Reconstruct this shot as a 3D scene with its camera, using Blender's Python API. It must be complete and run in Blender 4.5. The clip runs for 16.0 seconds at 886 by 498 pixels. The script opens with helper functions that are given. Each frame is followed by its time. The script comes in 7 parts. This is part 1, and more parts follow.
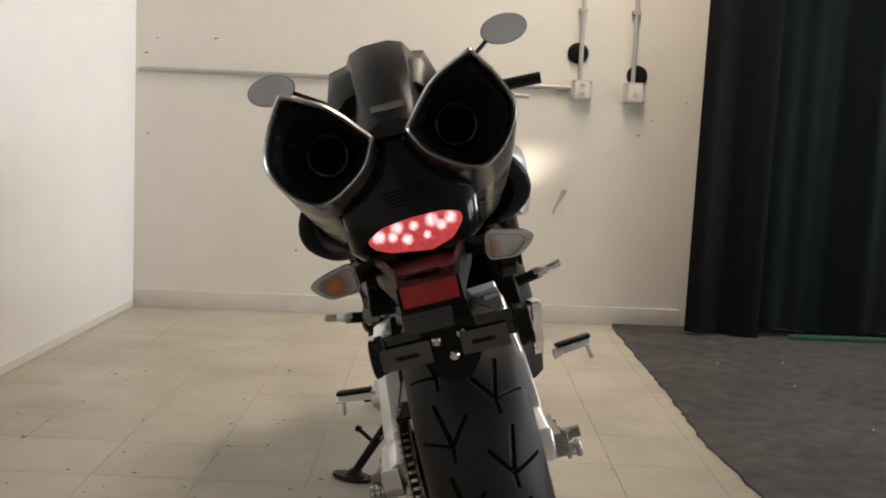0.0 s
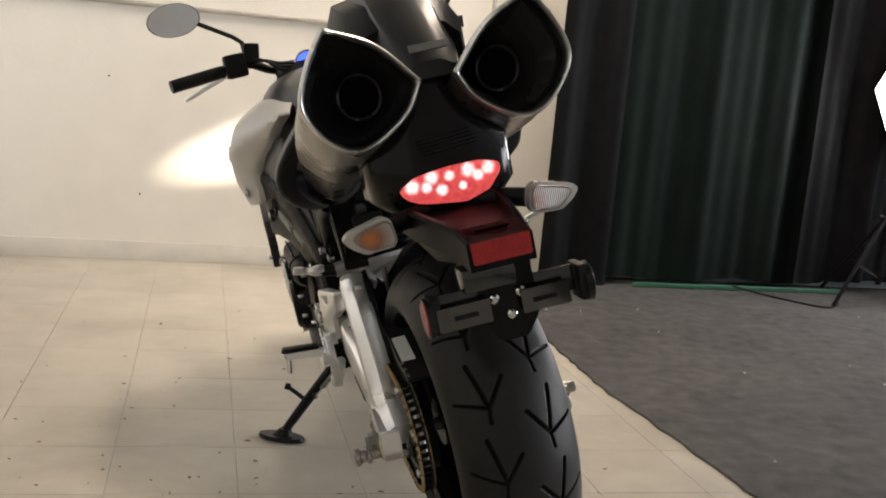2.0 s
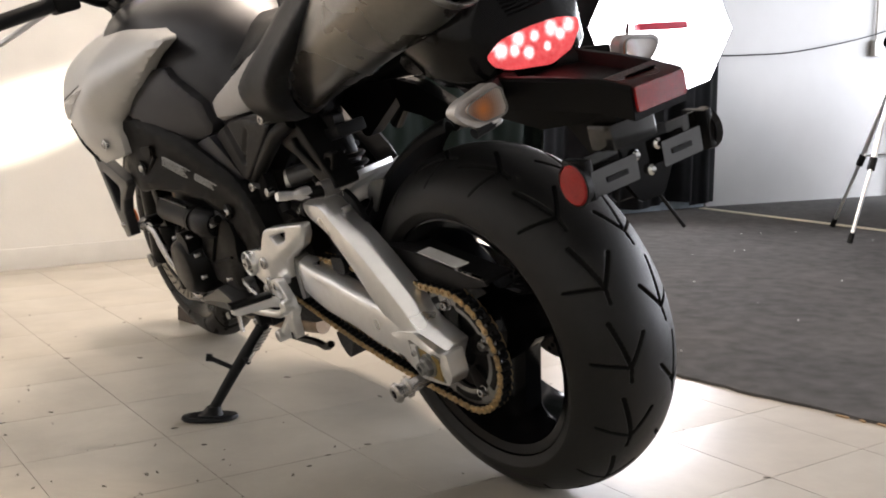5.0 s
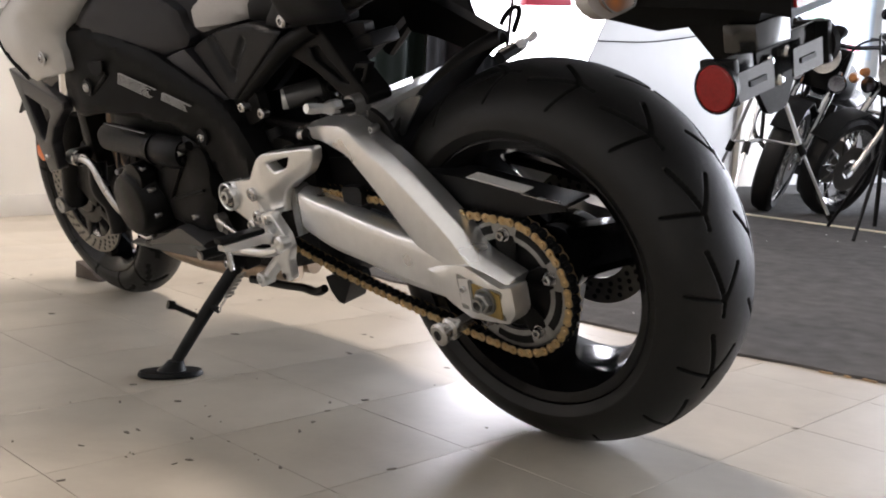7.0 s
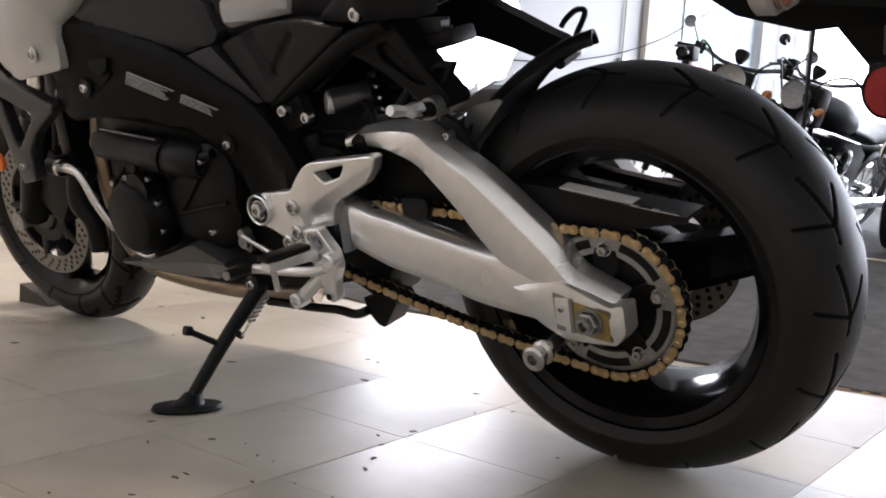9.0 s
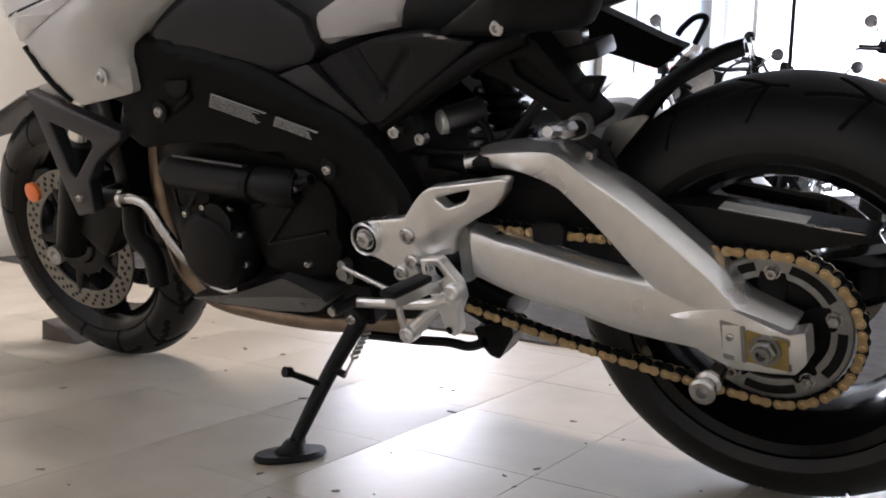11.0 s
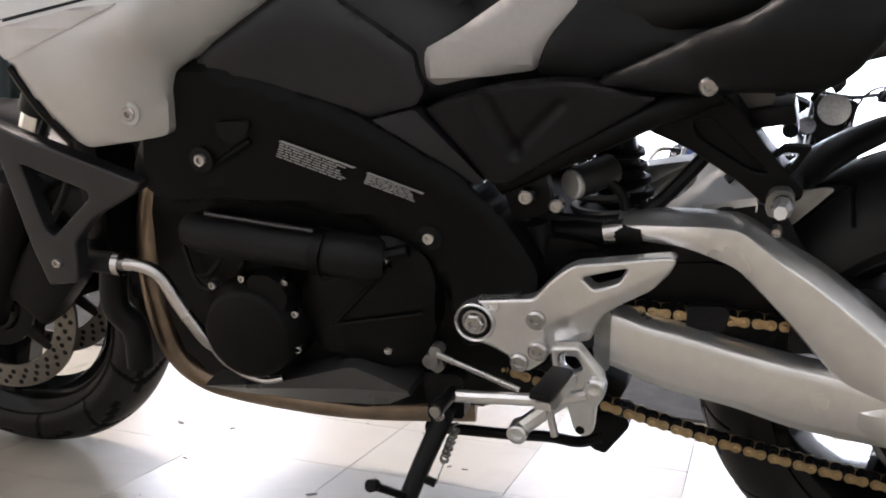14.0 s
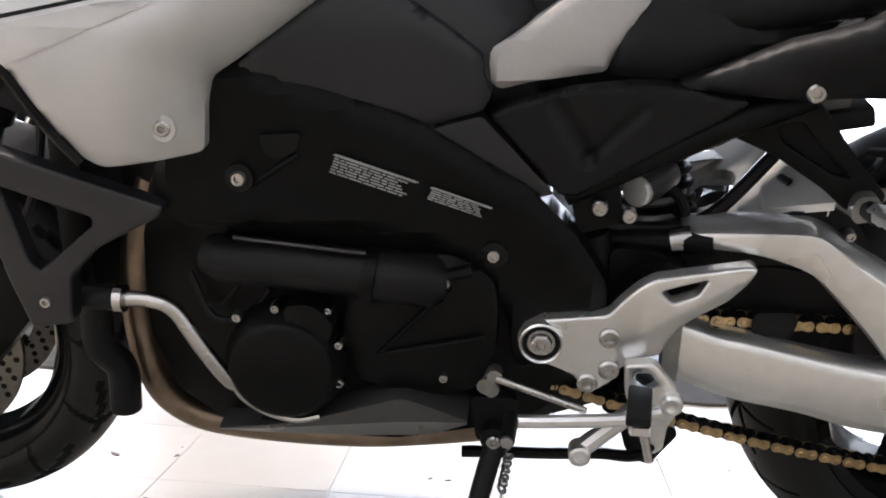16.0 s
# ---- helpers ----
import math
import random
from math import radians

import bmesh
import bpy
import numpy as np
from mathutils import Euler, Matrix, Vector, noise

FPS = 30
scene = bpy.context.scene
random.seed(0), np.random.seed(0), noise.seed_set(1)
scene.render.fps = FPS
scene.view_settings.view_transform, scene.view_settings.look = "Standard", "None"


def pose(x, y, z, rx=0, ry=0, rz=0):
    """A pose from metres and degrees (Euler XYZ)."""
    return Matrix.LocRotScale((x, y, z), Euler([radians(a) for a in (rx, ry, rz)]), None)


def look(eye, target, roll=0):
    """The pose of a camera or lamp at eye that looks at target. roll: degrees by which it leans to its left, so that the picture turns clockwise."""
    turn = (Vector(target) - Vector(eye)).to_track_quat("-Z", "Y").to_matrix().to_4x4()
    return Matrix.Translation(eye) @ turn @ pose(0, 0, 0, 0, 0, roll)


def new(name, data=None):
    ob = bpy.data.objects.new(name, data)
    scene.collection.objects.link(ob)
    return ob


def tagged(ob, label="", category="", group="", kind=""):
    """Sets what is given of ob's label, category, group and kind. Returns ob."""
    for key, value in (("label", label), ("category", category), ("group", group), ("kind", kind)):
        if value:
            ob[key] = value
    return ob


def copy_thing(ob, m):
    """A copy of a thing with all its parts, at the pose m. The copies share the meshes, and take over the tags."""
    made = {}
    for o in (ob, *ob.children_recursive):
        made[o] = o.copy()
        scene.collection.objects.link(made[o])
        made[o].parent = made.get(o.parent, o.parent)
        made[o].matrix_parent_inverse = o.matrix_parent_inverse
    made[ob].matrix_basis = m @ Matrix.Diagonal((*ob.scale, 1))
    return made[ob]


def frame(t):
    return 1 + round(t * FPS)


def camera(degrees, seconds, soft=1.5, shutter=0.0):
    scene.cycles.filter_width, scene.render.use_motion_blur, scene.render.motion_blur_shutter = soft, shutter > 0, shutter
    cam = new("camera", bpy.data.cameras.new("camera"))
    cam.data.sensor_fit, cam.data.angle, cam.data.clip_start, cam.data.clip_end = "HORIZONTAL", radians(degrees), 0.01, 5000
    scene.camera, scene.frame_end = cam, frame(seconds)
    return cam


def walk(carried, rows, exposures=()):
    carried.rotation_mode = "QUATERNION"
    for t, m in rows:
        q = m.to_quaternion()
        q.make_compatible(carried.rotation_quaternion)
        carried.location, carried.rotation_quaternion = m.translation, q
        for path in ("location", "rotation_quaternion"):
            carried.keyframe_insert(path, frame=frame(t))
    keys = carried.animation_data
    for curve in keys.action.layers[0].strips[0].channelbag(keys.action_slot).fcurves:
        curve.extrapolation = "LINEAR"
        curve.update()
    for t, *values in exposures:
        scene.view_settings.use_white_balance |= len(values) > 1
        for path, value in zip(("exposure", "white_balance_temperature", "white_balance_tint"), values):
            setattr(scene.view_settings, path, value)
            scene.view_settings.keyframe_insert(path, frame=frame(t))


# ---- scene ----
cam = camera(46.4, 16.0, 1.9)
PATH = [
    (0, (0.304, 0.696, 0.959), (0.405, 2.677, 0.71), 2.8),
    (0.5, (0.191, 0.734, 0.963), (0.315, 2.713, 0.708), 4.0),
    (1, (0.116, 0.778, 0.957), (0.368, 2.741, 0.665), 6.0),
    (1.3, (0.035, 0.781, 0.956), (0.398, 2.723, 0.649), 6.9),
    (1.5, (0.003, 0.824, 0.945), (0.422, 2.756, 0.641), 6.4),
    (2, (-0.125, 0.866, 0.927), (0.432, 2.76, 0.604), 5.3),
    (2.5, (-0.229, 0.923, 0.901), (0.391, 2.798, 0.581), 4.3),
    (3, (-0.315, 0.983, 0.861), (0.374, 2.828, 0.516), 2.7),
    (3.5, (-0.407, 1.064, 0.81), (0.413, 2.848, 0.428), 1.8),
    (3.7, (-0.436, 1.104, 0.794), (0.462, 2.855, 0.436), 1.2),
    (5.8, (-0.779, 1.469, 0.616), (0.529, 2.956, 0.334), 2.1),
    (6, (-0.791, 1.506, 0.6), (0.549, 2.964, 0.317), 2.7),
    (6.5, (-0.826, 1.621, 0.569), (0.577, 3.019, 0.288), 2.5),
    (7, (-0.847, 1.718, 0.544), (0.629, 3.036, 0.257), 3.1),
    (7.5, (-0.854, 1.798, 0.533), (0.635, 3.099, 0.235), 3.9),
    (8, (-0.876, 1.879, 0.511), (0.661, 3.124, 0.216), 4.6),
    (8.5, (-0.907, 1.971, 0.502), (0.709, 3.12, 0.235), 4.0),
    (9, (-0.951, 2.062, 0.5), (0.699, 3.168, 0.269), 3.8),
    (9.5, (-0.984, 2.122, 0.505), (0.703, 3.177, 0.308), 3.5),
    (10, (-1.023, 2.203, 0.502), (0.689, 3.225, 0.338), 1.9),
    (10.2, (-1.035, 2.238, 0.495), (0.67, 3.268, 0.318), 2.1),
    (12.3, (-0.987, 2.661, 0.542), (0.845, 3.438, 0.343), 3.5),
    (12.5, (-0.996, 2.712, 0.528), (0.86, 3.439, 0.365), 3.9),
    (13, (-0.988, 2.816, 0.564), (0.899, 3.457, 0.391), 4.3),
    (13.5, (-0.986, 2.905, 0.569), (0.916, 3.494, 0.384), 4.8),
    (14, (-0.98, 2.994, 0.566), (0.952, 3.471, 0.368), 3.8),
    (14.5, (-0.968, 3.08, 0.577), (0.986, 3.442, 0.349), 4.2),
    (15, (-0.941, 3.185, 0.589), (1.03, 3.433, 0.359), 3.4),
    (15.5, (-0.925, 3.279, 0.601), (1.054, 3.439, 0.359), 3.3),
    (16, (-0.908, 3.363, 0.606), (1.075, 3.391, 0.351), 2.9),
]
walk(cam, [(t, look(eye, target, roll)) for t, eye, target, roll in PATH],
     [(0.0, -0.66, 6750, 15), (1.0, -0.5, 6750, 15), (2.0, -0.14, 6750, 15), (3.5, 0.02, 6700, 17), (6.0, 0.18, 6450, 19), (8.5, -0.02, 6300, 20), (10.0, -0.08, 6200, 20), (12.5, 0.05, 6150, 20), (14.0, 0.14, 6100, 19), (16.0, 0.33, 5950, 18)])

# ---- light and room tone ----
world = bpy.data.worlds.new("world")
scene.world = world
world.use_nodes = True
world.node_tree.nodes["Background"].inputs[0].default_value = (0.75, 0.85, 1.0, 1)
world.node_tree.nodes["Background"].inputs[1].default_value = 0.5


def area(name, m, sx, sy, power, colour):
    data = bpy.data.lights.new(name, "AREA")
    data.shape, data.size, data.size_y, data.energy, data.color = "RECTANGLE", sx, sy, power, colour
    ob = new(name, data)
    ob.matrix_basis = m
    return ob


area("window_light", look((9.25, 1.3, 1.62), (0.2, 2.2, 0.3)), 6.6, 2.4, 540, (0.86, 0.94, 1.0))
# two fill lights from assumed ceiling tubes, added to brighten the room
area("unseen_tube_fill_rear", look((0.5, -0.5, 3.19), (0.5, -0.5, 0.0)), 0.3, 1.4, 2, (1.0, 0.88, 0.72))
area("unseen_tube_fill_front", look((1.15, 4.5, 3.19), (1.15, 4.5, 0.0)), 0.3, 1.4, 84, (1.0, 0.88, 0.72))
area("softbox_light", look((3.62, 5.17, 1.07), (1.0, 2.6, 0.4)), 0.68, 0.68, 22, (0.93, 0.97, 1.0))
spot = bpy.data.lights.new("headlight_beam", "SPOT")
spot.energy, spot.spot_size, spot.spot_blend, spot.color, spot.shadow_soft_size = 150, radians(14), 0.7, (1.0, 0.92, 0.76), 0.03

# ---- materials ----


def mat(name, base, rough=0.5, metal=0.0, vary=0.15, scale=40.0, bump=0.0, bscale=200.0, coat=0.0, rvary=0.15, spec=0.5):
    m = bpy.data.materials.new(name)
    m.use_nodes = True
    nt = m.node_tree
    b = nt.nodes["Principled BSDF"]
    co = nt.nodes.new("ShaderNodeTexCoord")
    n1 = nt.nodes.new("ShaderNodeTexNoise")
    n1.inputs["Scale"].default_value, n1.inputs["Detail"].default_value = scale, 6
    n2 = nt.nodes.new("ShaderNodeTexNoise")
    n2.inputs["Scale"].default_value, n2.inputs["Detail"].default_value = scale * 0.12, 3
    add = nt.nodes.new("ShaderNodeMath")
    add.operation = "ADD"
    mr = nt.nodes.new("ShaderNodeMapRange")
    mr.inputs["From Min"].default_value, mr.inputs["From Max"].default_value = 0.6, 1.4
    mr.inputs["To Min"].default_value, mr.inputs["To Max"].default_value = 1 - vary, 1 + vary
    mix = nt.nodes.new("ShaderNodeMix")
    mix.data_type, mix.blend_type = "RGBA", "MULTIPLY"
    mix.inputs["Factor"].default_value = 1.0
    mix.inputs[6].default_value = (*base, 1)
    nt.links.new(co.outputs["Object"], n1.inputs["Vector"])
    nt.links.new(co.outputs["Object"], n2.inputs["Vector"])
    nt.links.new(n1.outputs["Fac"], add.inputs[0])
    nt.links.new(n2.outputs["Fac"], add.inputs[1])
    nt.links.new(add.outputs[0], mr.inputs["Value"])
    nt.links.new(mr.outputs[0], mix.inputs[7])
    nt.links.new(mix.outputs[2], b.inputs["Base Color"])
    rr = nt.nodes.new("ShaderNodeMapRange")
    rr.inputs["From Min"].default_value, rr.inputs["From Max"].default_value = 0.3, 0.7
    rr.inputs["To Min"].default_value, rr.inputs["To Max"].default_value = max(0.02, rough * (1 - rvary)), min(1.0, rough * (1 + rvary))
    nt.links.new(n2.outputs["Fac"], rr.inputs["Value"])
    nt.links.new(rr.outputs[0], b.inputs["Roughness"])
    b.inputs["Metallic"].default_value = metal
    b.inputs["Coat Weight"].default_value = coat
    b.inputs["Specular IOR Level"].default_value = spec
    if bump:
        n3 = nt.nodes.new("ShaderNodeTexNoise")
        n3.inputs["Scale"].default_value, n3.inputs["Detail"].default_value = bscale, 4
        bp = nt.nodes.new("ShaderNodeBump")
        bp.inputs["Strength"].default_value, bp.inputs["Distance"].default_value = bump, 0.002
        nt.links.new(co.outputs["Object"], n3.inputs["Vector"])
        nt.links.new(n3.outputs["Fac"], bp.inputs["Height"])
        nt.links.new(bp.outputs[0], b.inputs["Normal"])
    return m


def glow(name, base, colour, strength, rough=0.2):
    m = mat(name, base, rough)
    b = m.node_tree.nodes["Principled BSDF"]
    b.inputs["Emission Color"].default_value = (*colour, 1)
    b.inputs["Emission Strength"].default_value = strength
    return m


def lens(name, colour, rough=0.08, trans=0.85):
    m = mat(name, colour, rough, 0, 0.05)
    b = m.node_tree.nodes["Principled BSDF"]
    b.inputs["Transmission Weight"].default_value = trans
    b.inputs["IOR"].default_value = 1.35
    return m


DIODES = ((-0.041, 0.794), (-0.018, 0.789), (-0.007, 0.803), (0.022, 0.8), (0.006, 0.78), (0.041, 0.78), (0.054, 0.803), (0.069, 0.791), (0.087, 0.8))


def tail_lens():
    """A lit red lens: soft bright spots where the diodes sit behind it."""
    m = mat("red_tail_lens", (0.55, 0.02, 0.03), 0.15)
    nt = m.node_tree
    b = nt.nodes["Principled BSDF"]
    co = nt.nodes.new("ShaderNodeTexCoord")
    sep = nt.nodes.new("ShaderNodeSeparateXYZ")
    com = nt.nodes.new("ShaderNodeCombineXYZ")
    total = None
    for k, (lx, lz) in enumerate(DIODES):
        d = nt.nodes.new("ShaderNodeVectorMath")
        d.operation = "DISTANCE"
        d.inputs[1].default_value = (lx, lz, 0)
        spot_fall = nt.nodes.new("ShaderNodeMapRange")
        spot_fall.interpolation_type = "SMOOTHERSTEP"
        spot_fall.inputs["From Min"].default_value, spot_fall.inputs["From Max"].default_value = 0.001, (0.017, 0.013, 0.016, 0.012, 0.014, 0.01)[k % 6]
        spot_fall.inputs["To Min"].default_value, spot_fall.inputs["To Max"].default_value = 1.0, 0.0
        nt.links.new(com.outputs[0], d.inputs[0])
        nt.links.new(d.outputs["Value"], spot_fall.inputs["Value"])
        if total is None:
            total = spot_fall.outputs[0]
        else:
            plus = nt.nodes.new("ShaderNodeMath")
            plus.operation, plus.use_clamp = "ADD", True
            nt.links.new(total, plus.inputs[0])
            nt.links.new(spot_fall.outputs[0], plus.inputs[1])
            total = plus.outputs[0]
    rib = nt.nodes.new("ShaderNodeTexNoise")
    rib.inputs["Scale"].default_value, rib.inputs["Detail"].default_value, rib.inputs["Roughness"].default_value = 130, 3, 0.7
    mx = nt.nodes.new("ShaderNodeMix")
    mx.data_type = "RGBA"
    mx.inputs[6].default_value, mx.inputs[7].default_value = (0.72, 0.09, 0.09, 1), (2.9, 1.7, 1.65, 1)
    st = nt.nodes.new("ShaderNodeMapRange")
    st.inputs["From Min"].default_value, st.inputs["From Max"].default_value = 0.3, 0.7
    st.inputs["To Min"].default_value, st.inputs["To Max"].default_value = 0.45, 1.35
    nt.links.new(co.outputs["Object"], sep.inputs[0])
    nt.links.new(sep.outputs[0], com.inputs[0])
    nt.links.new(sep.outputs[2], com.inputs[1])
    nt.links.new(com.outputs[0], rib.inputs["Vector"])
    nt.links.new(total, mx.inputs["Factor"])
    nt.links.new(mx.outputs[2], b.inputs["Emission Color"])
    nt.links.new(rib.outputs["Fac"], st.inputs["Value"])
    nt.links.new(st.outputs[0], b.inputs["Emission Strength"])
    return m


def signal_lens():
    """A pale clear lens with an amber bulb glowing through its ribbed middle."""
    m = mat("amber_tinted_lens", (0.6, 0.56, 0.52), 0.12, coat=0.5)
    nt = m.node_tree
    b = nt.nodes["Principled BSDF"]
    co = nt.nodes.new("ShaderNodeTexCoord")
    sep = nt.nodes.new("ShaderNodeSeparateXYZ")
    side = nt.nodes.new("ShaderNodeMath")
    side.operation = "ABSOLUTE"
    com = nt.nodes.new("ShaderNodeCombineXYZ")
    far = nt.nodes.new("ShaderNodeVectorMath")
    far.operation = "DISTANCE"
    far.inputs[1].default_value = (0.128, 0.737, 0)
    ramp = nt.nodes.new("ShaderNodeValToRGB")
    ramp.color_ramp.elements[0].position, ramp.color_ramp.elements[0].color = 0.06, (0.62, 0.2, 0.05, 1)
    ramp.color_ramp.elements[1].position, ramp.color_ramp.elements[1].color = 0.95, (0.5, 0.46, 0.43, 1)
    mid = ramp.color_ramp.elements.new(0.42)
    mid.color = (0.34, 0.17, 0.1, 1)
    grow = nt.nodes.new("ShaderNodeMath")
    grow.operation, grow.inputs[1].default_value = "MULTIPLY", 26.0
    rib = nt.nodes.new("ShaderNodeTexWave")
    rib.inputs["Scale"].default_value, rib.inputs["Distortion"].default_value = 95, 0.6
    bp = nt.nodes.new("ShaderNodeBump")
    bp.inputs["Strength"].default_value, bp.inputs["Distance"].default_value = 0.5, 0.0015
    nt.links.new(co.outputs["Object"], sep.inputs[0])
    nt.links.new(sep.outputs[0], side.inputs[0])
    nt.links.new(side.outputs[0], com.inputs[0])
    nt.links.new(sep.outputs[2], com.inputs[1])
    nt.links.new(com.outputs[0], far.inputs[0])
    nt.links.new(far.outputs["Value"], grow.inputs[0])
    nt.links.new(grow.outputs[0], ramp.inputs[0])
    nt.links.new(ramp.outputs[0], b.inputs["Base Color"])
    nt.links.new(com.outputs[0], rib.inputs["Vector"])
    nt.links.new(rib.outputs["Fac"], bp.inputs["Height"])
    nt.links.new(bp.outputs[0], b.inputs["Normal"])
    return m


RUBBER = mat("tyre_rubber", (0.0075, 0.0073, 0.007), 0.5, 0, 0.3, 60, 0.25, 500, spec=0.33)
# tread rubber again, darker and duller: groove shade put into the colour
GROOVE = mat("matt_shaded_groove_rubber", (0.005, 0.005, 0.005), 0.75, 0, 0.2, 60, spec=0.15)
BLACK = mat("satin_black_plastic", (0.008, 0.008, 0.0085), 0.42, 0, 0.2, 50, 0.12, 900, spec=0.16)
GREY = mat("dark_grey_paint", (0.0145, 0.0145, 0.017), 0.33, 0.0, 0.12, 60, 0.03, 600, spec=0.4)
FRAME = mat("black_frame_paint", (0.0055, 0.0055, 0.0055), 0.36, 0, 0.2, 50, 0.1, 700, spec=0.09)
GLOSS = mat("gloss_black_plastic", (0.004, 0.004, 0.0045), 0.14, 0, 0.1, 40, spec=0.2)
ENGINE = mat("engine_black_paint", (0.004, 0.004, 0.004), 0.34, 0.0, 0.25, 60, 0.3, 500, spec=0.13)
SILVER = mat("silver_paint", (0.64, 0.64, 0.62), 0.36, 0.5, 0.04, 400, 0.02, 1500)
ALLOY = mat("cast_alloy", (0.8, 0.8, 0.795), 0.31, 0.9, 0.06, 60, 0.06, 900)
STEEL = mat("bright_steel", (0.5, 0.49, 0.48), 0.27, 1.0, 0.1, 80)
DSTEEL = mat("dull_steel", (0.3, 0.3, 0.29), 0.45, 0.9, 0.3, 60, 0.2, 400)
HEADER = mat("heat_stained_header", (0.3, 0.23, 0.17), 0.35, 0.95, 0.5, 25, 0.2, 300)
CAN = mat("brushed_muffler_metal", (0.24, 0.225, 0.205), 0.28, 0.9, 0.08, 80)
CHROME = mat("polished_rim_metal", (0.72, 0.72, 0.71), 0.16, 1.0, 0.05, 80)
GOLD = mat("gold_chain", (0.5, 0.365, 0.2), 0.33, 0.9, 0.3, 120)
YELLOW = mat("yellow_adjuster", (0.36, 0.25, 0.08), 0.4, 0.4, 0.3, 60)
VINYL = mat("black_seat_vinyl", (0.009, 0.009, 0.009), 0.46, 0, 0.12, 60, 0.35, 1200, spec=0.2)
PALE = mat("pale_grey_seat_vinyl", (0.47, 0.45, 0.43), 0.62, 0, 0.06, 150, 0.5, 1600)
DISC = mat("brake_disc_steel", (0.2, 0.19, 0.17), 0.4, 0.9, 0.25, 90)
BELLY = mat("satin_grey_cover_paint", (0.085, 0.085, 0.085), 0.3, 0.7, 0.1, 80, 0.05, 600)
BRACKET = mat("black_plated_steel", (0.07, 0.07, 0.07), 0.15, 0.8, 0.2, 60)
INDSHELL = mat("pale_indicator_shell", (0.56, 0.53, 0.51), 0.12, 0.3, 0.05, 80)
# near-black without gloss, the shade of deep holes put into colour
HOLESHADE = mat("black_hole_shade", (0.002, 0.002, 0.002), 0.95, 0, 0.2, 60, spec=0.02)
CLEAR = lens("clear_lens", (0.92, 0.9, 0.87), 0.1, 0.6)
AMBER = mat("amber_bulb_cover", (0.55, 0.22, 0.07), 0.3, 0, 0.2, 60)
# black plastic with the tail lamp's red glow put into its colour
BEZEL = mat("lamp_reddened_black_plastic", (0.05, 0.006, 0.006), 0.3, 0, 0.2, 60, spec=0.4)
RED = mat("red_reflector", (0.3, 0.012, 0.012), 0.22, 0, 0.25, 300, 0.3, 900)
REDLENS = tail_lens()
SIGLENS = signal_lens()
SHROUDPAINT = mat("satin_titanium_paint", (0.5, 0.5, 0.49), 0.38, 0.45, 0.04, 400, 0.02, 1500)
BELLPAINT = mat("black_bell_enamel", (0.016, 0.016, 0.016), 0.25, 0.2, 0.1, 60, spec=0.8, coat=0.3)
LIP = mat("satin_lip_metal", (0.5, 0.5, 0.49), 0.3, 1.0, 0.08, 80)
DULLCHROME = mat("smoky_chrome", (0.14, 0.14, 0.15), 0.22, 1.0, 0.15, 40)
DIAL = glow("blue_dial", (0.05, 0.08, 0.4), (0.1, 0.2, 1.0), 1.5)
MIRROR = mat("mirror_glass", (0.85, 0.85, 0.85), 0.03, 1.0, 0.01, 20, rvary=0.0)
LABEL = mat("label_print", (0.3, 0.3, 0.29), 0.5, 0, 0.3, 300)
STICKER = mat("pale_sticker", (0.62, 0.62, 0.6), 0.35, 0, 0.1, 100)
ORANGE = mat("orange_reflector", (0.7, 0.16, 0.03), 0.3, 0, 0.1, 100)
WALL = mat("off_white_wall_paint", (0.74, 0.71, 0.64), 0.6, 0, 0.05, 6, 0.25, 60)
WALL3 = mat("greyish_white_wall_paint", (0.5, 0.5, 0.49), 0.6, 0, 0.04, 6, 0.2, 60)
WALL2 = mat("white_wall_paint", (0.8, 0.8, 0.79), 0.55, 0, 0.04, 6, 0.2, 60)
NICKEL = mat("nickel_plated_strip", (0.14, 0.14, 0.14), 0.08, 1.0, 0.08, 60)
# grey picked to dim reflections, not a known paint
SHADY = mat("unseen_wall_dimming_grey", (0.42, 0.41, 0.39), 0.7, 0, 0.06, 5, 0.2, 60)
CEIL = mat("ceiling_paint", (0.3, 0.29, 0.275), 0.8, 0, 0.05, 4, 0.3, 40)
BASE = mat("vinyl_baseboard", (0.66, 0.63, 0.57), 0.45, 0, 0.1, 10)
CURTAIN = mat("black_curtain_cloth", (0.0145, 0.015, 0.0165), 0.85, 0, 0.3, 12, 0.4, 400, spec=0.2)
GREENCLOTH = mat("dark_green_cloth", (0.012, 0.02, 0.0165), 0.85, 0, 0.4, 6, 0.4, 400, spec=0.2)
PALECLOTH = mat("pale_blue_cloth", (0.42, 0.5, 0.56), 0.8, 0, 0.3, 20)
GREENTRIM = mat("green_cloth_edge", (0.03, 0.12, 0.075), 0.8, 0, 0.3, 20)
CONDUIT = mat("conduit_metal", (0.5, 0.48, 0.44), 0.4, 0.6, 0.15, 30)
BOXMET = mat("outlet_box_metal", (0.62, 0.6, 0.56), 0.4, 0.3, 0.1, 60)
BEIGE = mat("outlet_face", (0.72, 0.68, 0.6), 0.4, 0, 0.05, 60)
# dark plastic parts, and dark pieces that paint the shade of holes
DARK = mat("dark_plastic_and_hole_shade", (0.007, 0.007, 0.007), 0.5, 0, 0.2, 40, spec=0.15)
SOFT = glow("softbox_fabric", (0.9, 0.9, 0.9), (0.95, 0.98, 1.0), 9.0)
OUTSIDE = glow("bright_outside", (0.9, 0.9, 0.9), (0.9, 0.96, 1.0), 5.5)
TUBE = glow("lamp_tube", (0.9, 0.9, 0.85), (1.0, 0.9, 0.76), 6.0)
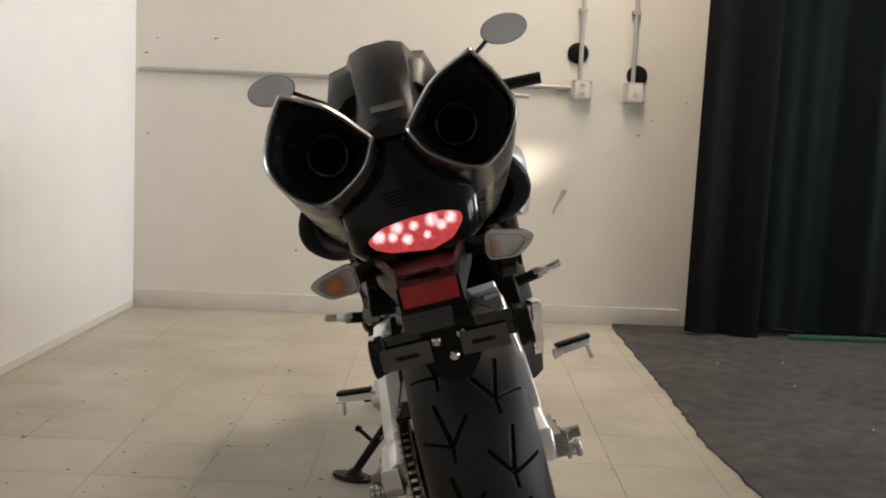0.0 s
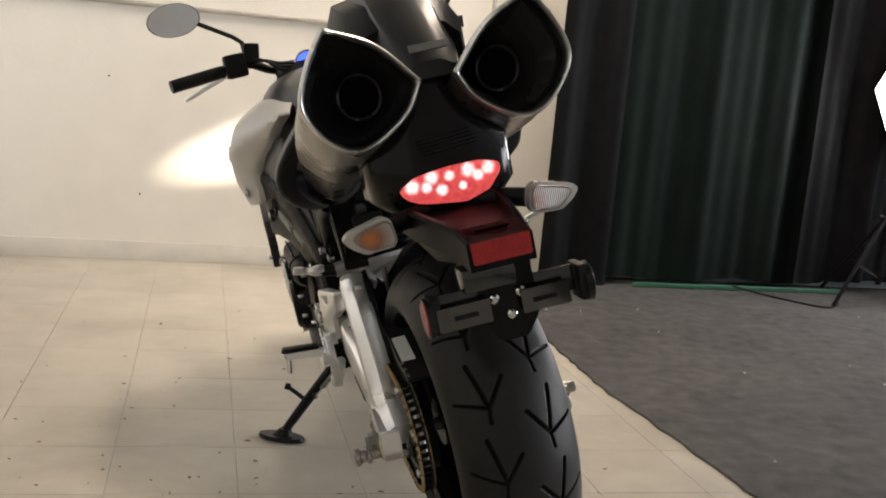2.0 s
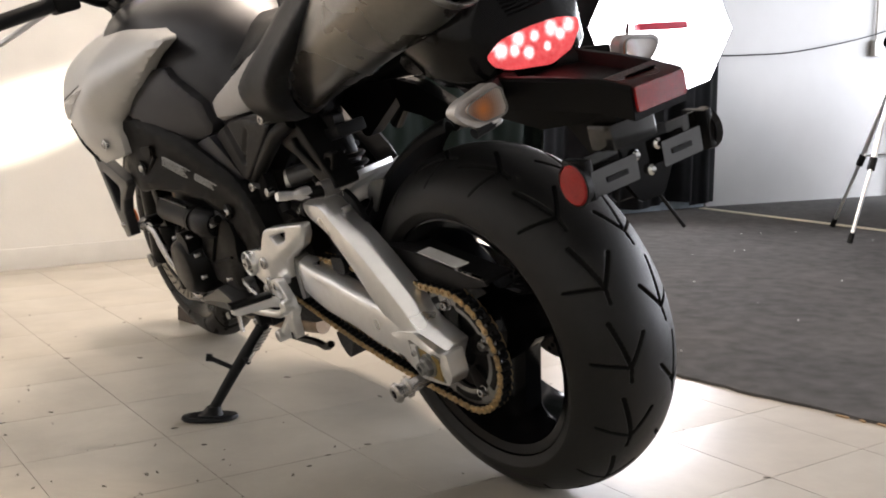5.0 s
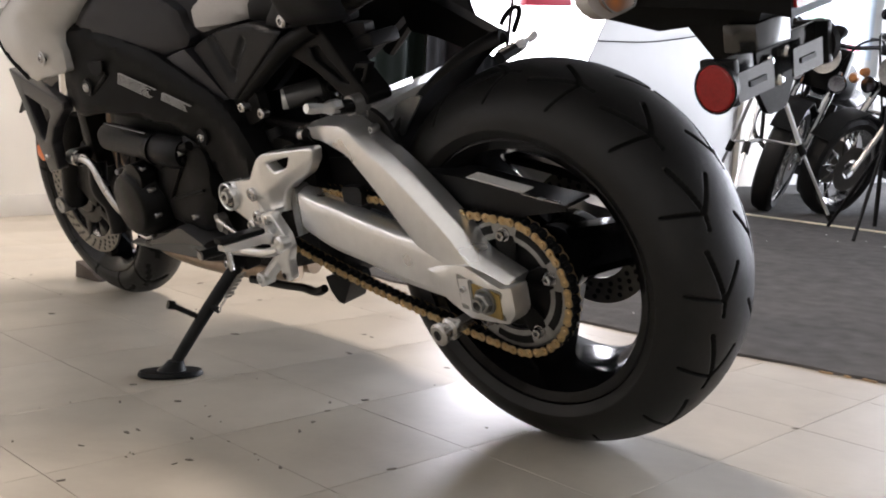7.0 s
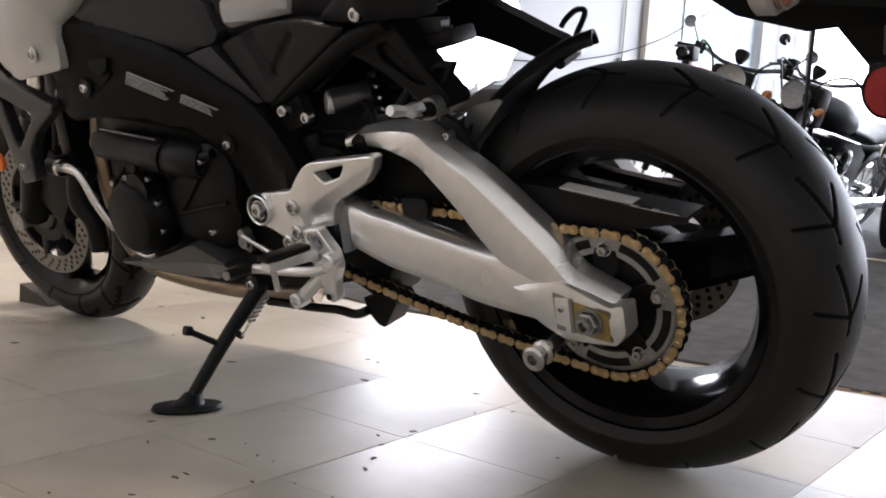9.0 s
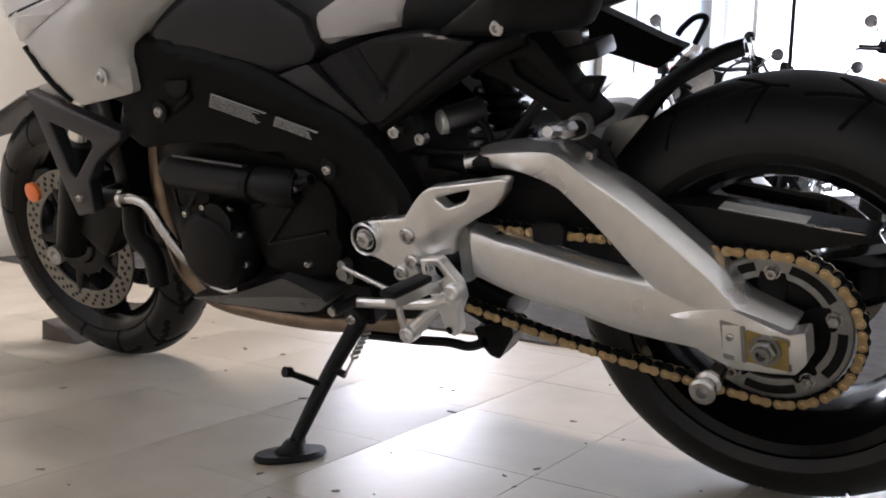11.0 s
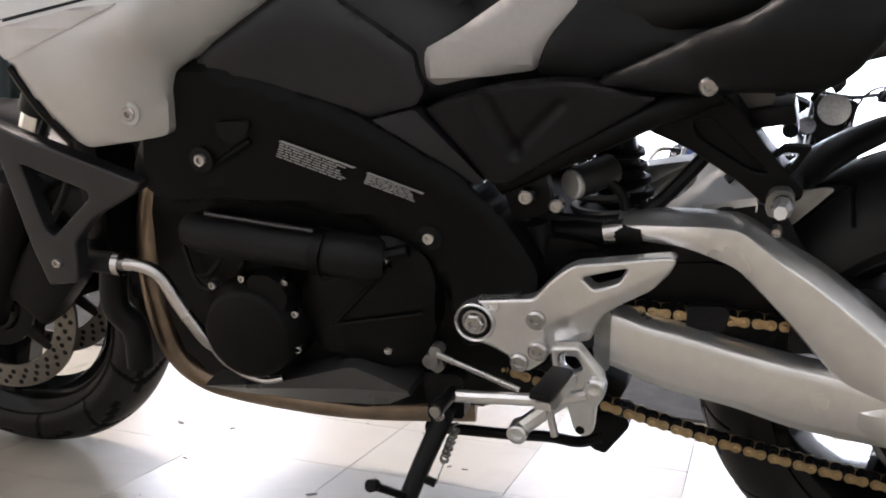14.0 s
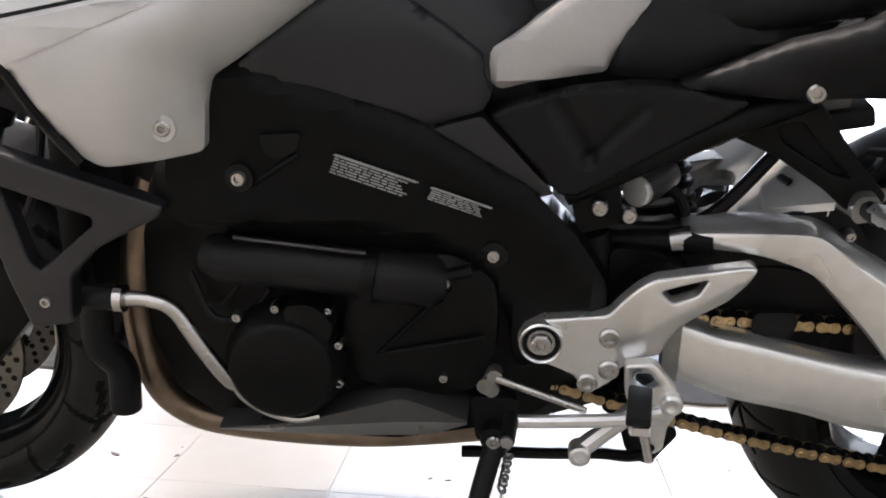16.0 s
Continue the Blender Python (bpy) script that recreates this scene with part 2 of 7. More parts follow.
SHEET = mat("white_cloth", (0.6, 0.6, 0.59), 0.8, 0, 0.06, 10)
POSTER = mat("poster_paper", (0.36, 0.42, 0.48), 0.35, 0, 0.1, 8)
BLUEPAINT = mat("blue_tank_paint", (0.05, 0.09, 0.3), 0.2, 0.3, 0.1, 30, coat=0.5)
PGREEN = mat("poster_green_ink", (0.1, 0.4, 0.16), 0.4)
PRED = mat("poster_red_ink", (0.6, 0.06, 0.1), 0.4)
PBLUE = mat("poster_blue_ink", (0.14, 0.22, 0.42), 0.4)
YLINE = mat("pale_floor_line", (0.62, 0.57, 0.42), 0.6, 0, 0.3, 20)
WOODBLOCK = mat("dark_wood_wedge", (0.06, 0.045, 0.035), 0.7, 0, 0.3, 60)


def floor_mat():
    m = mat("old_vinyl_tile", (0.49, 0.452, 0.38), 0.38, 0, 0.06, 9, 0.1, 70, rvary=0.3, spec=0.46)
    nt = m.node_tree
    b = nt.nodes["Principled BSDF"]
    oi = nt.nodes.new("ShaderNodeObjectInfo")
    co = nt.nodes.new("ShaderNodeTexCoord")
    geo = nt.nodes.new("ShaderNodeNewGeometry")
    hv = nt.nodes.new("ShaderNodeHueSaturation")
    mr = nt.nodes.new("ShaderNodeMapRange")
    mr.inputs["To Min"].default_value, mr.inputs["To Max"].default_value = 0.975, 1.02
    nt.links.new(oi.outputs["Random"], mr.inputs["Value"])
    nt.links.new(mr.outputs[0], hv.inputs["Value"])
    old = b.inputs["Base Color"].links[0].from_socket
    nt.links.new(old, hv.inputs["Color"])
    n = nt.nodes.new("ShaderNodeTexNoise")
    n.inputs["Scale"].default_value, n.inputs["Detail"].default_value = 2.1, 10
    n.inputs["Roughness"].default_value, n.inputs["Distortion"].default_value = 0.62, 0.25
    nt.links.new(geo.outputs["Position"], n.inputs["Vector"])
    dirt = nt.nodes.new("ShaderNodeMapRange")
    dirt.inputs["From Min"].default_value, dirt.inputs["From Max"].default_value = 0.42, 0.8
    dirt.inputs["To Min"].default_value, dirt.inputs["To Max"].default_value = 0.0, 0.62
    nt.links.new(n.outputs["Fac"], dirt.inputs["Value"])
    mx = nt.nodes.new("ShaderNodeMix")
    mx.data_type = "RGBA"
    nt.links.new(dirt.outputs[0], mx.inputs["Factor"])
    nt.links.new(hv.outputs[0], mx.inputs[6])
    mx.inputs[7].default_value = (0.2, 0.17, 0.13, 1)
    nt.links.new(mx.outputs[2], b.inputs["Base Color"])
    return m


TILE = floor_mat()
def joint_mat():
    """Joint filler, clean in places and black with dirt in others."""
    m = mat("dirty_floor_joint", (0.3, 0.27, 0.22), 0.8, 0, 0.3, 14)
    nt = m.node_tree
    geo = nt.nodes.new("ShaderNodeNewGeometry")
    n = nt.nodes.new("ShaderNodeTexNoise")
    n.inputs["Scale"].default_value, n.inputs["Detail"].default_value, n.inputs["Roughness"].default_value = 3.2, 6, 0.7
    ramp = nt.nodes.new("ShaderNodeValToRGB")
    ramp.color_ramp.elements[0].position, ramp.color_ramp.elements[0].color = 0.4, (0.4, 0.365, 0.305, 1)
    ramp.color_ramp.elements[1].position, ramp.color_ramp.elements[1].color = 0.62, (0.1, 0.085, 0.065, 1)
    nt.links.new(geo.outputs["Position"], n.inputs["Vector"])
    nt.links.new(n.outputs["Fac"], ramp.inputs[0])
    nt.links.new(ramp.outputs[0], nt.nodes["Principled BSDF"].inputs["Base Color"])
    return m


GROUT = joint_mat()
CARPET = mat("charcoal_carpet", (0.072, 0.07, 0.068), 0.95, 0, 0.5, 16, 0.9, 350, spec=0.15)
BOARD = mat("carpet_backing_edge", (0.42, 0.28, 0.15), 0.8, 0, 0.3, 40)
SCUFF = mat("black_scuff", (0.13, 0.115, 0.09), 0.6, 0, 0.4, 80)

# ---- mesh helpers ----


def part(name, bm, material, parent, label="", sharp=35):
    bmesh.ops.recalc_face_normals(bm, faces=bm.faces)
    return raw_part(name, bm, material, parent, label, sharp)


def raw_part(name, bm, material, parent, label="", sharp=35):
    me = bpy.data.meshes.new(name)
    bm.to_mesh(me)
    bm.free()
    me.shade_smooth()
    me.set_sharp_from_angle(angle=radians(sharp))
    me.materials.append(material)
    ob = new(name, me)
    ob.parent = parent
    if label:
        tagged(ob, label)
    return ob


def thing(name, m, label, category, group="", kind=""):
    return_ob = new(name)
    return_ob.matrix_basis = m
    return_ob.empty_display_size = 0.1
    return tagged(return_ob, label, category, group, kind)


def box(x0, x1, y0, y1, z0, z1, bevel=0.0):
    bm = bmesh.new()
    bmesh.ops.create_cube(bm, size=1, matrix=Matrix.LocRotScale(((x0 + x1) / 2, (y0 + y1) / 2, (z0 + z1) / 2), None, (x1 - x0, y1 - y0, z1 - z0)))
    if bevel:
        bmesh.ops.bevel(bm, geom=bm.edges[:], offset=bevel, segments=2, affect="EDGES", profile=0.6)
    return bm


def join(*bms):
    out = bms[0]
    for b in bms[1:]:
        me = bpy.data.meshes.new("tmp")
        b.to_mesh(me)
        b.free()
        out.from_mesh(me)
        bpy.data.meshes.remove(me)
    return out


def flipped(bm):
    out = bm.copy()
    bmesh.ops.scale(out, vec=(-1, 1, 1), verts=out.verts)
    bmesh.ops.reverse_faces(out, faces=out.faces)
    return out


def mirrored(bm):
    """The other side of the motorcycle, across its middle plane."""
    out = flipped(bm)
    for v in out.verts:
        v.co.x += 0.044 - 0.1 * v.co.y
    return out


def moved(bm, m):
    bm.transform(m)
    return bm


def rnd(pts, r, k=4):
    """Rounds the corners of a closed outline."""
    out, n = [], len(pts)
    for i in range(n):
        p, a, b = (Vector(pts[j % n]) for j in (i, i - 1, i + 1))
        da, db = a - p, b - p
        q = min(r, da.length * 0.45, db.length * 0.45)
        s, e = p + da.normalized() * q, p + db.normalized() * q
        for j in range(k + 1):
            f = j / k
            out.append(tuple((1 - f) ** 2 * s + 2 * f * (1 - f) * p + f * f * e))
    return out


def spline(pts, k=6):
    """A smooth open line through the points."""
    p = [Vector(q) for q in pts]
    p = [2 * p[0] - p[1]] + p + [2 * p[-1] - p[-2]]
    out = []
    for i in range(1, len(p) - 2):
        for j in range(k):
            f = j / k
            a, b, c, d = p[i - 1:i + 3]
            out.append(0.5 * (2 * b + (c - a) * f + (2 * a - 5 * b + 4 * c - d) * f * f + (3 * b - a - 3 * c + d) * f ** 3))
    out.append(p[-2])
    return out


def edge_distance(y, z, pts):
    best, n = 9.0, len(pts)
    for i in range(n):
        (ay, az), (by, bz) = pts[i], pts[(i + 1) % n]
        ey, ez = by - ay, bz - az
        l2 = ey * ey + ez * ez
        f = 0 if l2 == 0 else max(0, min(1, ((y - ay) * ey + (z - az) * ez) / l2))
        best = min(best, math.hypot(y - ay - f * ey, z - az - f * ez))
    return best


def finer(pts, step):
    """Splits the long sides of a closed outline."""
    out = []
    for (ay, az), (by, bz) in zip(pts, list(pts[1:]) + [pts[0]]):
        n = max(1, math.ceil(math.hypot(by - ay, bz - az) / step))
        out += [(ay + (by - ay) * k / n, az + (bz - az) * k / n) for k in range(n)]
    return out


def sliced(bm, faces, pts, step):
    """Cuts the inner faces into a grid, leaving the rolled rim whole."""
    geom = list({v for g in faces for v in g.verts}) + list({e for g in faces for e in g.edges}) + list(faces)
    for axis in (1, 2):
        lo, hi = min(p[axis - 1] for p in pts), max(p[axis - 1] for p in pts)
        c = math.floor(lo / step) * step + step
        while c < hi:
            no = Vector((0, 0, 0))
            no[axis] = 1
            geom = bmesh.ops.bisect_plane(bm, geom=geom, plane_co=no * c, plane_no=no)["geom"]
            c += step


def shaped(bm, f, outlines, r, dents, th):
    for v in bm.verts:
        d = min(edge_distance(v.co.y, v.co.z, o) for o in outlines)
        x = f(v.co.y, v.co.z)
        if d < r:
            x += r - math.sqrt(max(0, r * r - (r - d) ** 2))
        for g in dents:
            x += g(v.co.y, v.co.z)
        v.co.x = x
    ext = bmesh.ops.extrude_face_region(bm, geom=bm.faces[:])
    for v in (g for g in ext["geom"] if isinstance(g, bmesh.types.BMVert)):
        v.co.x += th
    return bm


def panel(pts, xf, th=0.006, r=0.006, corner=0.008, step=0.025, dents=()):
    """A shell that follows a closed outline in y and z, its outer face at x = xf(y, z), with rolled edges; it is th deep towards +x."""
    pts = rnd(pts, max(corner, 1.3 * r)) if corner else list(pts)
    f = xf if callable(xf) else (lambda y, z: xf)
    grid = callable(xf) or dents
    if grid:
        pts = finer(pts, max(0.008, step * 0.7))
    bm = bmesh.new()
    face = bm.faces.new([bm.verts.new((0, y, z)) for y, z in pts])
    for q in (0.2, 0.35, 0.45):
        bmesh.ops.inset_region(bm, faces=[face], thickness=r * q, use_even_offset=True)
    if grid:
        sliced(bm, [face], pts, step)
    return shaped(bm, f, [pts], r, dents, th)


def offset(pts, d):
    """The outline moved inwards by d."""
    n = len(pts)
    area2 = sum(pts[i][0] * pts[(i + 1) % n][1] - pts[(i + 1) % n][0] * pts[i][1] for i in range(n))
    s = 1 if area2 > 0 else -1
    out = []
    for i in range(n):
        p, a, b = Vector(pts[i]), Vector(pts[i - 1]), Vector(pts[(i + 1) % n])
        u, v = (p - a).normalized(), (b - p).normalized()
        m = Vector((-u.y - v.y, u.x + v.x)) * s
        m = m.normalized() if m.length > 1e-6 else Vector((-u.y, u.x)) * s
        c = max(0.5, m.dot(Vector((-v.y, v.x)) * s))
        out.append(tuple(p + m * (d / c)))
    return out


def ring_panel(outer, hole, xf, th, r=0.004, corner=0.006, hcorner=0.004, step=0.0, dents=()):
    """A cast plate with a window through it, in y and z, with rolled edges."""
    f = xf if callable(xf) else (lambda y, z: xf)
    o, h = rnd(outer, max(corner, 1.3 * r)), rnd(hole, hcorner)
    if step:
        o, h = finer(o, step * 0.7), finer(h, step * 0.7)
    bm = bmesh.new()
    loops = []
    for pts, side in ((o, 1), (h, -1)):
        rows = [[bm.verts.new((0, y, z)) for y, z in offset(pts, side * r * q)] for q in (0, 0.1, 0.3, 0.6, 1.0)]
        n = len(pts)
        for a, b in zip(rows, rows[1:]):
            for i in range(n):
                bm.faces.new((a[i], a[(i + 1) % n], b[(i + 1) % n], b[i]))
        last = rows[-1]
        loops += [bm.edges.get((last[i], last[(i + 1) % n])) for i in range(n)]
    core = [g for g in bmesh.ops.triangle_fill(bm, use_beauty=True, use_dissolve=False, edges=loops)["geom"] if isinstance(g, bmesh.types.BMFace)]
    bmesh.ops.recalc_face_normals(bm, faces=bm.faces[:])
    if step:
        sliced(bm, core, o, step)
    return shaped(bm, f, [o, h], r, dents, th)


def loft(rings, cap=True):
    bm = bmesh.new()
    rows = [[bm.verts.new(p) for p in ring] for ring in rings]
    n = len(rows[0])
    for a, b in zip(rows, rows[1:]):
        for i in range(n):
            bm.faces.new((a[i], a[(i + 1) % n], b[(i + 1) % n], b[i]))
    if cap:
        bm.faces.new(rows[0][::-1])
        bm.faces.new(rows[-1])
    return bm


def tube(pts, r, n=10, k=6, smooth=True, cap=True):
    path = spline(pts, k) if smooth and len(pts) > 2 else [Vector(p) for p in pts]
    rad = r if callable(r) else (lambda f: r)
    rings, up = [], None
    for i, p in enumerate(path):
        d = (path[min(i + 1, len(path) - 1)] - path[max(i - 1, 0)]).normalized()
        if up is None:
            up = d.orthogonal().normalized()
        up = (up - d * up.dot(d)).normalized()
        side = d.cross(up)
        q = rad(i / (len(path) - 1))
        rings.append([p + q * (math.cos(a) * up + math.sin(a) * side) for a in (2 * math.pi * j / n for j in range(n))])
    return loft(rings, cap)


def lathe(profile, n=48, m=None):
    """A turned form about the x axis, from (x, radius) pairs."""
    bm = bmesh.new()
    rows = []
    for x, r in profile:
        if r < 1e-5:
            rows.append([bm.verts.new((x, 0, 0))])
        else:
            rows.append([bm.verts.new((x, r * math.cos(2 * math.pi * i / n), r * math.sin(2 * math.pi * i / n))) for i in range(n)])
    for a, b in zip(rows, rows[1:]):
        for i in range(n):
            j = (i + 1) % n
            if len(a) == 1 and len(b) > 1:
                bm.faces.new((a[0], b[i], b[j]))
            elif len(b) == 1 and len(a) > 1:
                bm.faces.new((a[i], b[0], a[j]))
            elif len(a) > 1:
                bm.faces.new((a[i], b[i], b[j], a[j]))
    if m:
        bm.transform(m)
    return bm


def bolt(x, y, z, r=0.009, h=0.006, n=20):
    """A socket-head bolt that faces -x."""
    return lathe([(0.01, r), (-h * 0.6, r), (-h, r * 0.8), (-h, r * 0.48), (-h * 0.3, r * 0.42), (-h * 0.3, 0)], n, Matrix.Translation((x, y, z)))


def hexnut(x, y, z, r=0.012, h=0.01):
    return join(lathe([(0.004, r * 1.25), (-0.002, r * 1.25), (-0.002, r)], 24, Matrix.Translation((x, y, z))),
                lathe([(0, r), (-h * 0.85, r), (-h, r * 0.86), (-h, r * 0.5), (-h * 0.4, r * 0.48), (-h * 0.4, 0)], 6, Matrix.Translation((x, y, z))))

# ---- the room ----
CEILING_Z = 3.3


def structure(name, bm, material, label, category):
    return tagged(part(name, bm, material, None), label, category, "", "structure")


def slab(a, b, z0, z1, th):
    """A wall of thickness th on the left of the way from a to b."""
    d = Vector((b[0] - a[0], b[1] - a[1], 0)).normalized()
    n = Vector((-d.y, d.x, 0)) * th
    bm = bmesh.new()
    lo = [Vector((*a, z0)), Vector((*b, z0)), Vector((*b, z0)) + n, Vector((*a, z0)) + n]
    vs = [bm.verts.new(p) for p in lo] + [bm.verts.new(p + Vector((0, 0, z1 - z0))) for p in lo]
    for f in ((3, 2, 1, 0), (4, 5, 6, 7), (0, 1, 5, 4), (1, 2, 6, 5), (2, 3, 7, 6), (3, 0, 4, 7)):
        bm.faces.new([vs[i] for i in f])
    return bm


EAST_A, EAST_B = (4.7, 5.60), (9.4, 4.946)
structure("floor", box(-2.85, 9.6, -2.9, 6.0, -0.12, -0.003), GROUT, "dark concrete floor beneath the old tiles", "floor")
structure("ceiling", box(-2.85, 9.6, -2.9, 6.0, CEILING_Z, CEILING_Z + 0.1), CEIL, "plain dull grey painted ceiling", "ceiling")
structure("wall_west", slab((-0.908, 5.78), (-1.097, 3.5), -0.01, CEILING_Z, -0.12), WALL2, "white painted wall beside the tiled floor", "wall")
structure("wall_west_end", join(box(-2.05, -1.9, -2.75, 3.49, -0.01, CEILING_Z), box(-2.05, -1.1, 3.5, 3.62, -0.01, CEILING_Z), box(-2.85, -2.7, 3.62, 5.8, -0.01, CEILING_Z)), WALL, "plain off-white wall closing the alcove", "wall")
structure("wall_north", box(-2.7, 4.74, 5.645, 5.785, -0.01, CEILING_Z), WALL, "off-white painted wall with conduit and small marks", "wall")
structure("wall_showroom", slab(EAST_A, EAST_B, -0.01, CEILING_Z, 0.12), WALL3, "white showroom wall with poster and cable", "wall")
# added wall behind the camera; its grey darkens what glossy parts reflect
structure("wall_south", box(-2.7, 9.5, -2.75, -2.6, -0.01, CEILING_Z), SHADY, "unseen plain wall closing the room, greyed to dim reflections", "wall")
structure("wall_east", join(box(9.35, 9.5, -2.6, 5.05, -0.01, 0.35), box(9.35, 9.5, -2.6, 5.05, 2.95, CEILING_Z)),
                 WALL2, "white wall around the wide bright shop window", "wall")
structure("window_1", join(box(9.38, 9.45, -2.58, 5.05, 0.35, 0.41), box(9.38, 9.45, -2.58, 5.05, 2.89, 2.95), *[box(9.38, 9.45, y - 0.03, y + 0.03, 0.41, 2.89) for y in (-2.55, -1.37, 0.7, 2.8, 4.9)]),
                CONDUIT, "wide shop window with metal bars, glaring daylight", "window")
structure("backdrop", box(10.1, 10.12, -4.0, 6.5, -0.3, 4.2), OUTSIDE, "overexposed daylight outside the window", "backdrop")
structure("baseboard_1", box(-0.9, 1.73, 5.633, 5.645, 0.0, 0.086, 0.003), BASE, "off-white vinyl baseboard along the wall", "baseboard")
structure("baseboard_2", slab((-0.921, 5.632), (-1.097, 3.5), 0.001, 0.03, 0.006), BASE, "thin dusty baseboard under the white wall", "baseboard")

# carpet: one sheet with a ragged west edge
bm = bmesh.new()
rag = random.Random(4)
ys = [-2.6 + i * 0.04 for i in range(207)]
west = []
for y in ys:
    base = float(np.interp(y, (-2.6, 2.3, 2.45, 2.65, 2.8, 3.0, 3.4, 3.8, 4.3, 5.4, 5.7), (1.25, 1.33, 1.365, 1.35, 1.325, 1.315, 1.31, 1.3, 1.335, 1.378, 1.4)))
    west.append(base + 0.008 * noise.noise((y * 1.7, 0, 3)) + 0.008 * noise.noise((y * 9, 1, 7)) + rag.uniform(-0.004, 0.004))
pairs = [(bm.verts.new((w, y, 0.0)), bm.verts.new((w + 0.004, y, 0.006)), bm.verts.new((9.4, y, 0.006))) for w, y in zip(west, ys)]
for p, q in zip(pairs, pairs[1:]):
    bm.faces.new((p[0], p[1], q[1], q[0]))
    bm.faces.new((p[1], p[2], q[2], q[1]))
tagged(raw_part("carpet", bm, CARPET, None), "charcoal carpet with a ragged cut edge", "carpet", "", "structure")
structure("floor_line", moved(box(-0.025, 0.025, -3.9, 1.45, 0.0062, 0.0105), pose(4.45, 4.1, 0, 0, 0, -5.4)), YLINE, "pale strip across the showroom floor", "floor strip")
bm = bmesh.new()
for i in range(6):
    y = 2.32 + i * 0.045
    j = min(range(len(ys)), key=lambda k: abs(ys[k] - y))
    bmesh.ops.create_cube(bm, size=1, matrix=Matrix.LocRotScale((west[j] - 0.006, y, 0.002), Euler((0, 0, rag.uniform(-0.5, 0.5))), (0.007, rag.uniform(0.012, 0.03), 0.003)))
tagged(part("carpet_fibres", bm, BOARD, None), "brown backing threads along the carpet edge", "carpet edge", "", "stuff")

lint = bmesh.new()
for k in range(28):
    x, y, q = rag.uniform(1.5, 4.2), rag.uniform(2.2, 5.2), rag.uniform(0.002, 0.007)
    bmesh.ops.create_cube(lint, size=1, matrix=Matrix.LocRotScale((x, y, 0.0075), Euler((0, 0, rag.uniform(0, 3))), (q, q * 0.5, 0.003)))
tagged(part("carpet_lint", lint, SHEET, None), "small pale specks of lint on the carpet", "lint", "", "stuff")

# curtains
def curtain(name, a, b, z0, material, folds, depth, label, seed):
    r = random.Random(seed)
    d = Vector((b[0] - a[0], b[1] - a[1], 0))
    length = d.length
    d.normalize()
    n = Vector((d.y, -d.x, 0))
    cols, rows = int(length * 70), 14
    ph = [r.uniform(0, 6.28) for _ in range(4)]
    bm = bmesh.new()
    grid = []
    for i in range(cols + 1):
        s = length * i / cols
        col = []
        for j in range(rows + 1):
            f = j / rows
            z = z0 + (2.75 - z0) * f + (0.012 * math.sin(s * 9 + ph[3]) if j == 0 else 0)
            w = depth * (math.sin(s * folds + ph[0] + 3.0 * noise.noise((s * 1.4, seed, 0))) + 0.5 * math.sin(s * folds * 1.9 + ph[1] + f) + 0.25 * math.sin(s * folds * 4.1 + ph[2]) + 1.2 * noise.noise((s * 2.1, seed, f * 0.6))) * (1 - 0.3 * f)
            col.append(bm.verts.new(Vector((a[0], a[1], z)) + d * s + n * w))
        grid.append(col)
    for p, q in zip(grid, grid[1:]):
        for j in range(rows):
            bm.faces.new((p[j], q[j], q[j + 1], p[j + 1]))
    bmesh.ops.solidify(bm, geom=bm.faces[:], thickness=0.004)
    return tagged(raw_part(name, bm, material, None, sharp=80), label, "curtain")


curtain("curtain", (1.70, 5.43), (2.05, 5.45), 0.012, CURTAIN, 16, 0.02, "narrow black curtain hanging against the wall", 1)
curtain("curtain", (1.99, 5.46), (3.2, 5.52), 0.035, GREENCLOTH, 14, 0.022, "dark green-black studio curtain in loose folds", 2)
curtain("curtain", (3.15, 5.50), (4.55, 5.56), 0.05, CURTAIN, 15, 0.03, "black studio curtain with heavy folds", 3)
curtain("curtain", (4.5, 5.54), (4.74, 5.585), 0.03, CURTAIN, 18, 0.02, "black curtain edge beside the white wall", 5)
structure("pale_cloth", box(2.3, 4.68, 5.6, 5.62, 0.007, 0.075, 0.006), PALECLOTH, "pale blue cloth showing below the curtain", "cloth")
structure("green_cloth", box(2.2, 3.4, 5.40, 5.422, 0.007, 0.03, 0.004), GREENTRIM, "green cloth hem lying below the curtain", "cloth")

# conduits and outlets
def conduit(pts, label, r=0.011):
    return tagged(part("conduit", tube(pts, r, 10, smooth=False), CONDUIT, None), label, "conduit")


conduit([(-0.9, 5.63, 1.125), (1.125, 5.63, 1.135)], "grey conduit running level along the wall")
conduit([(1.166, 5.63, 1.17), (1.156, 5.63, 3.29)], "grey conduit dropping from the ceiling to the outlet")
conduit([(1.42, 5.63, 1.17), (1.405, 5.63, 3.29)], "grey conduit dropping from the ceiling to the switch")
clipper = box(-0.02, 0.02, 5.62, 5.645, -0.009, 0.009, 0.003)
first = tagged(part("conduit_clip", clipper, CONDUIT, None), "small metal clip holding the conduit", "conduit clip", "conduit clips")
first.location = (-0.33, 0, 1.127)
for cx, cz in ((0.55, 1.132), (1.163, 1.5), (1.416, 1.5)):
    copy_thing(first, Matrix.Translation((cx, 0, cz)))


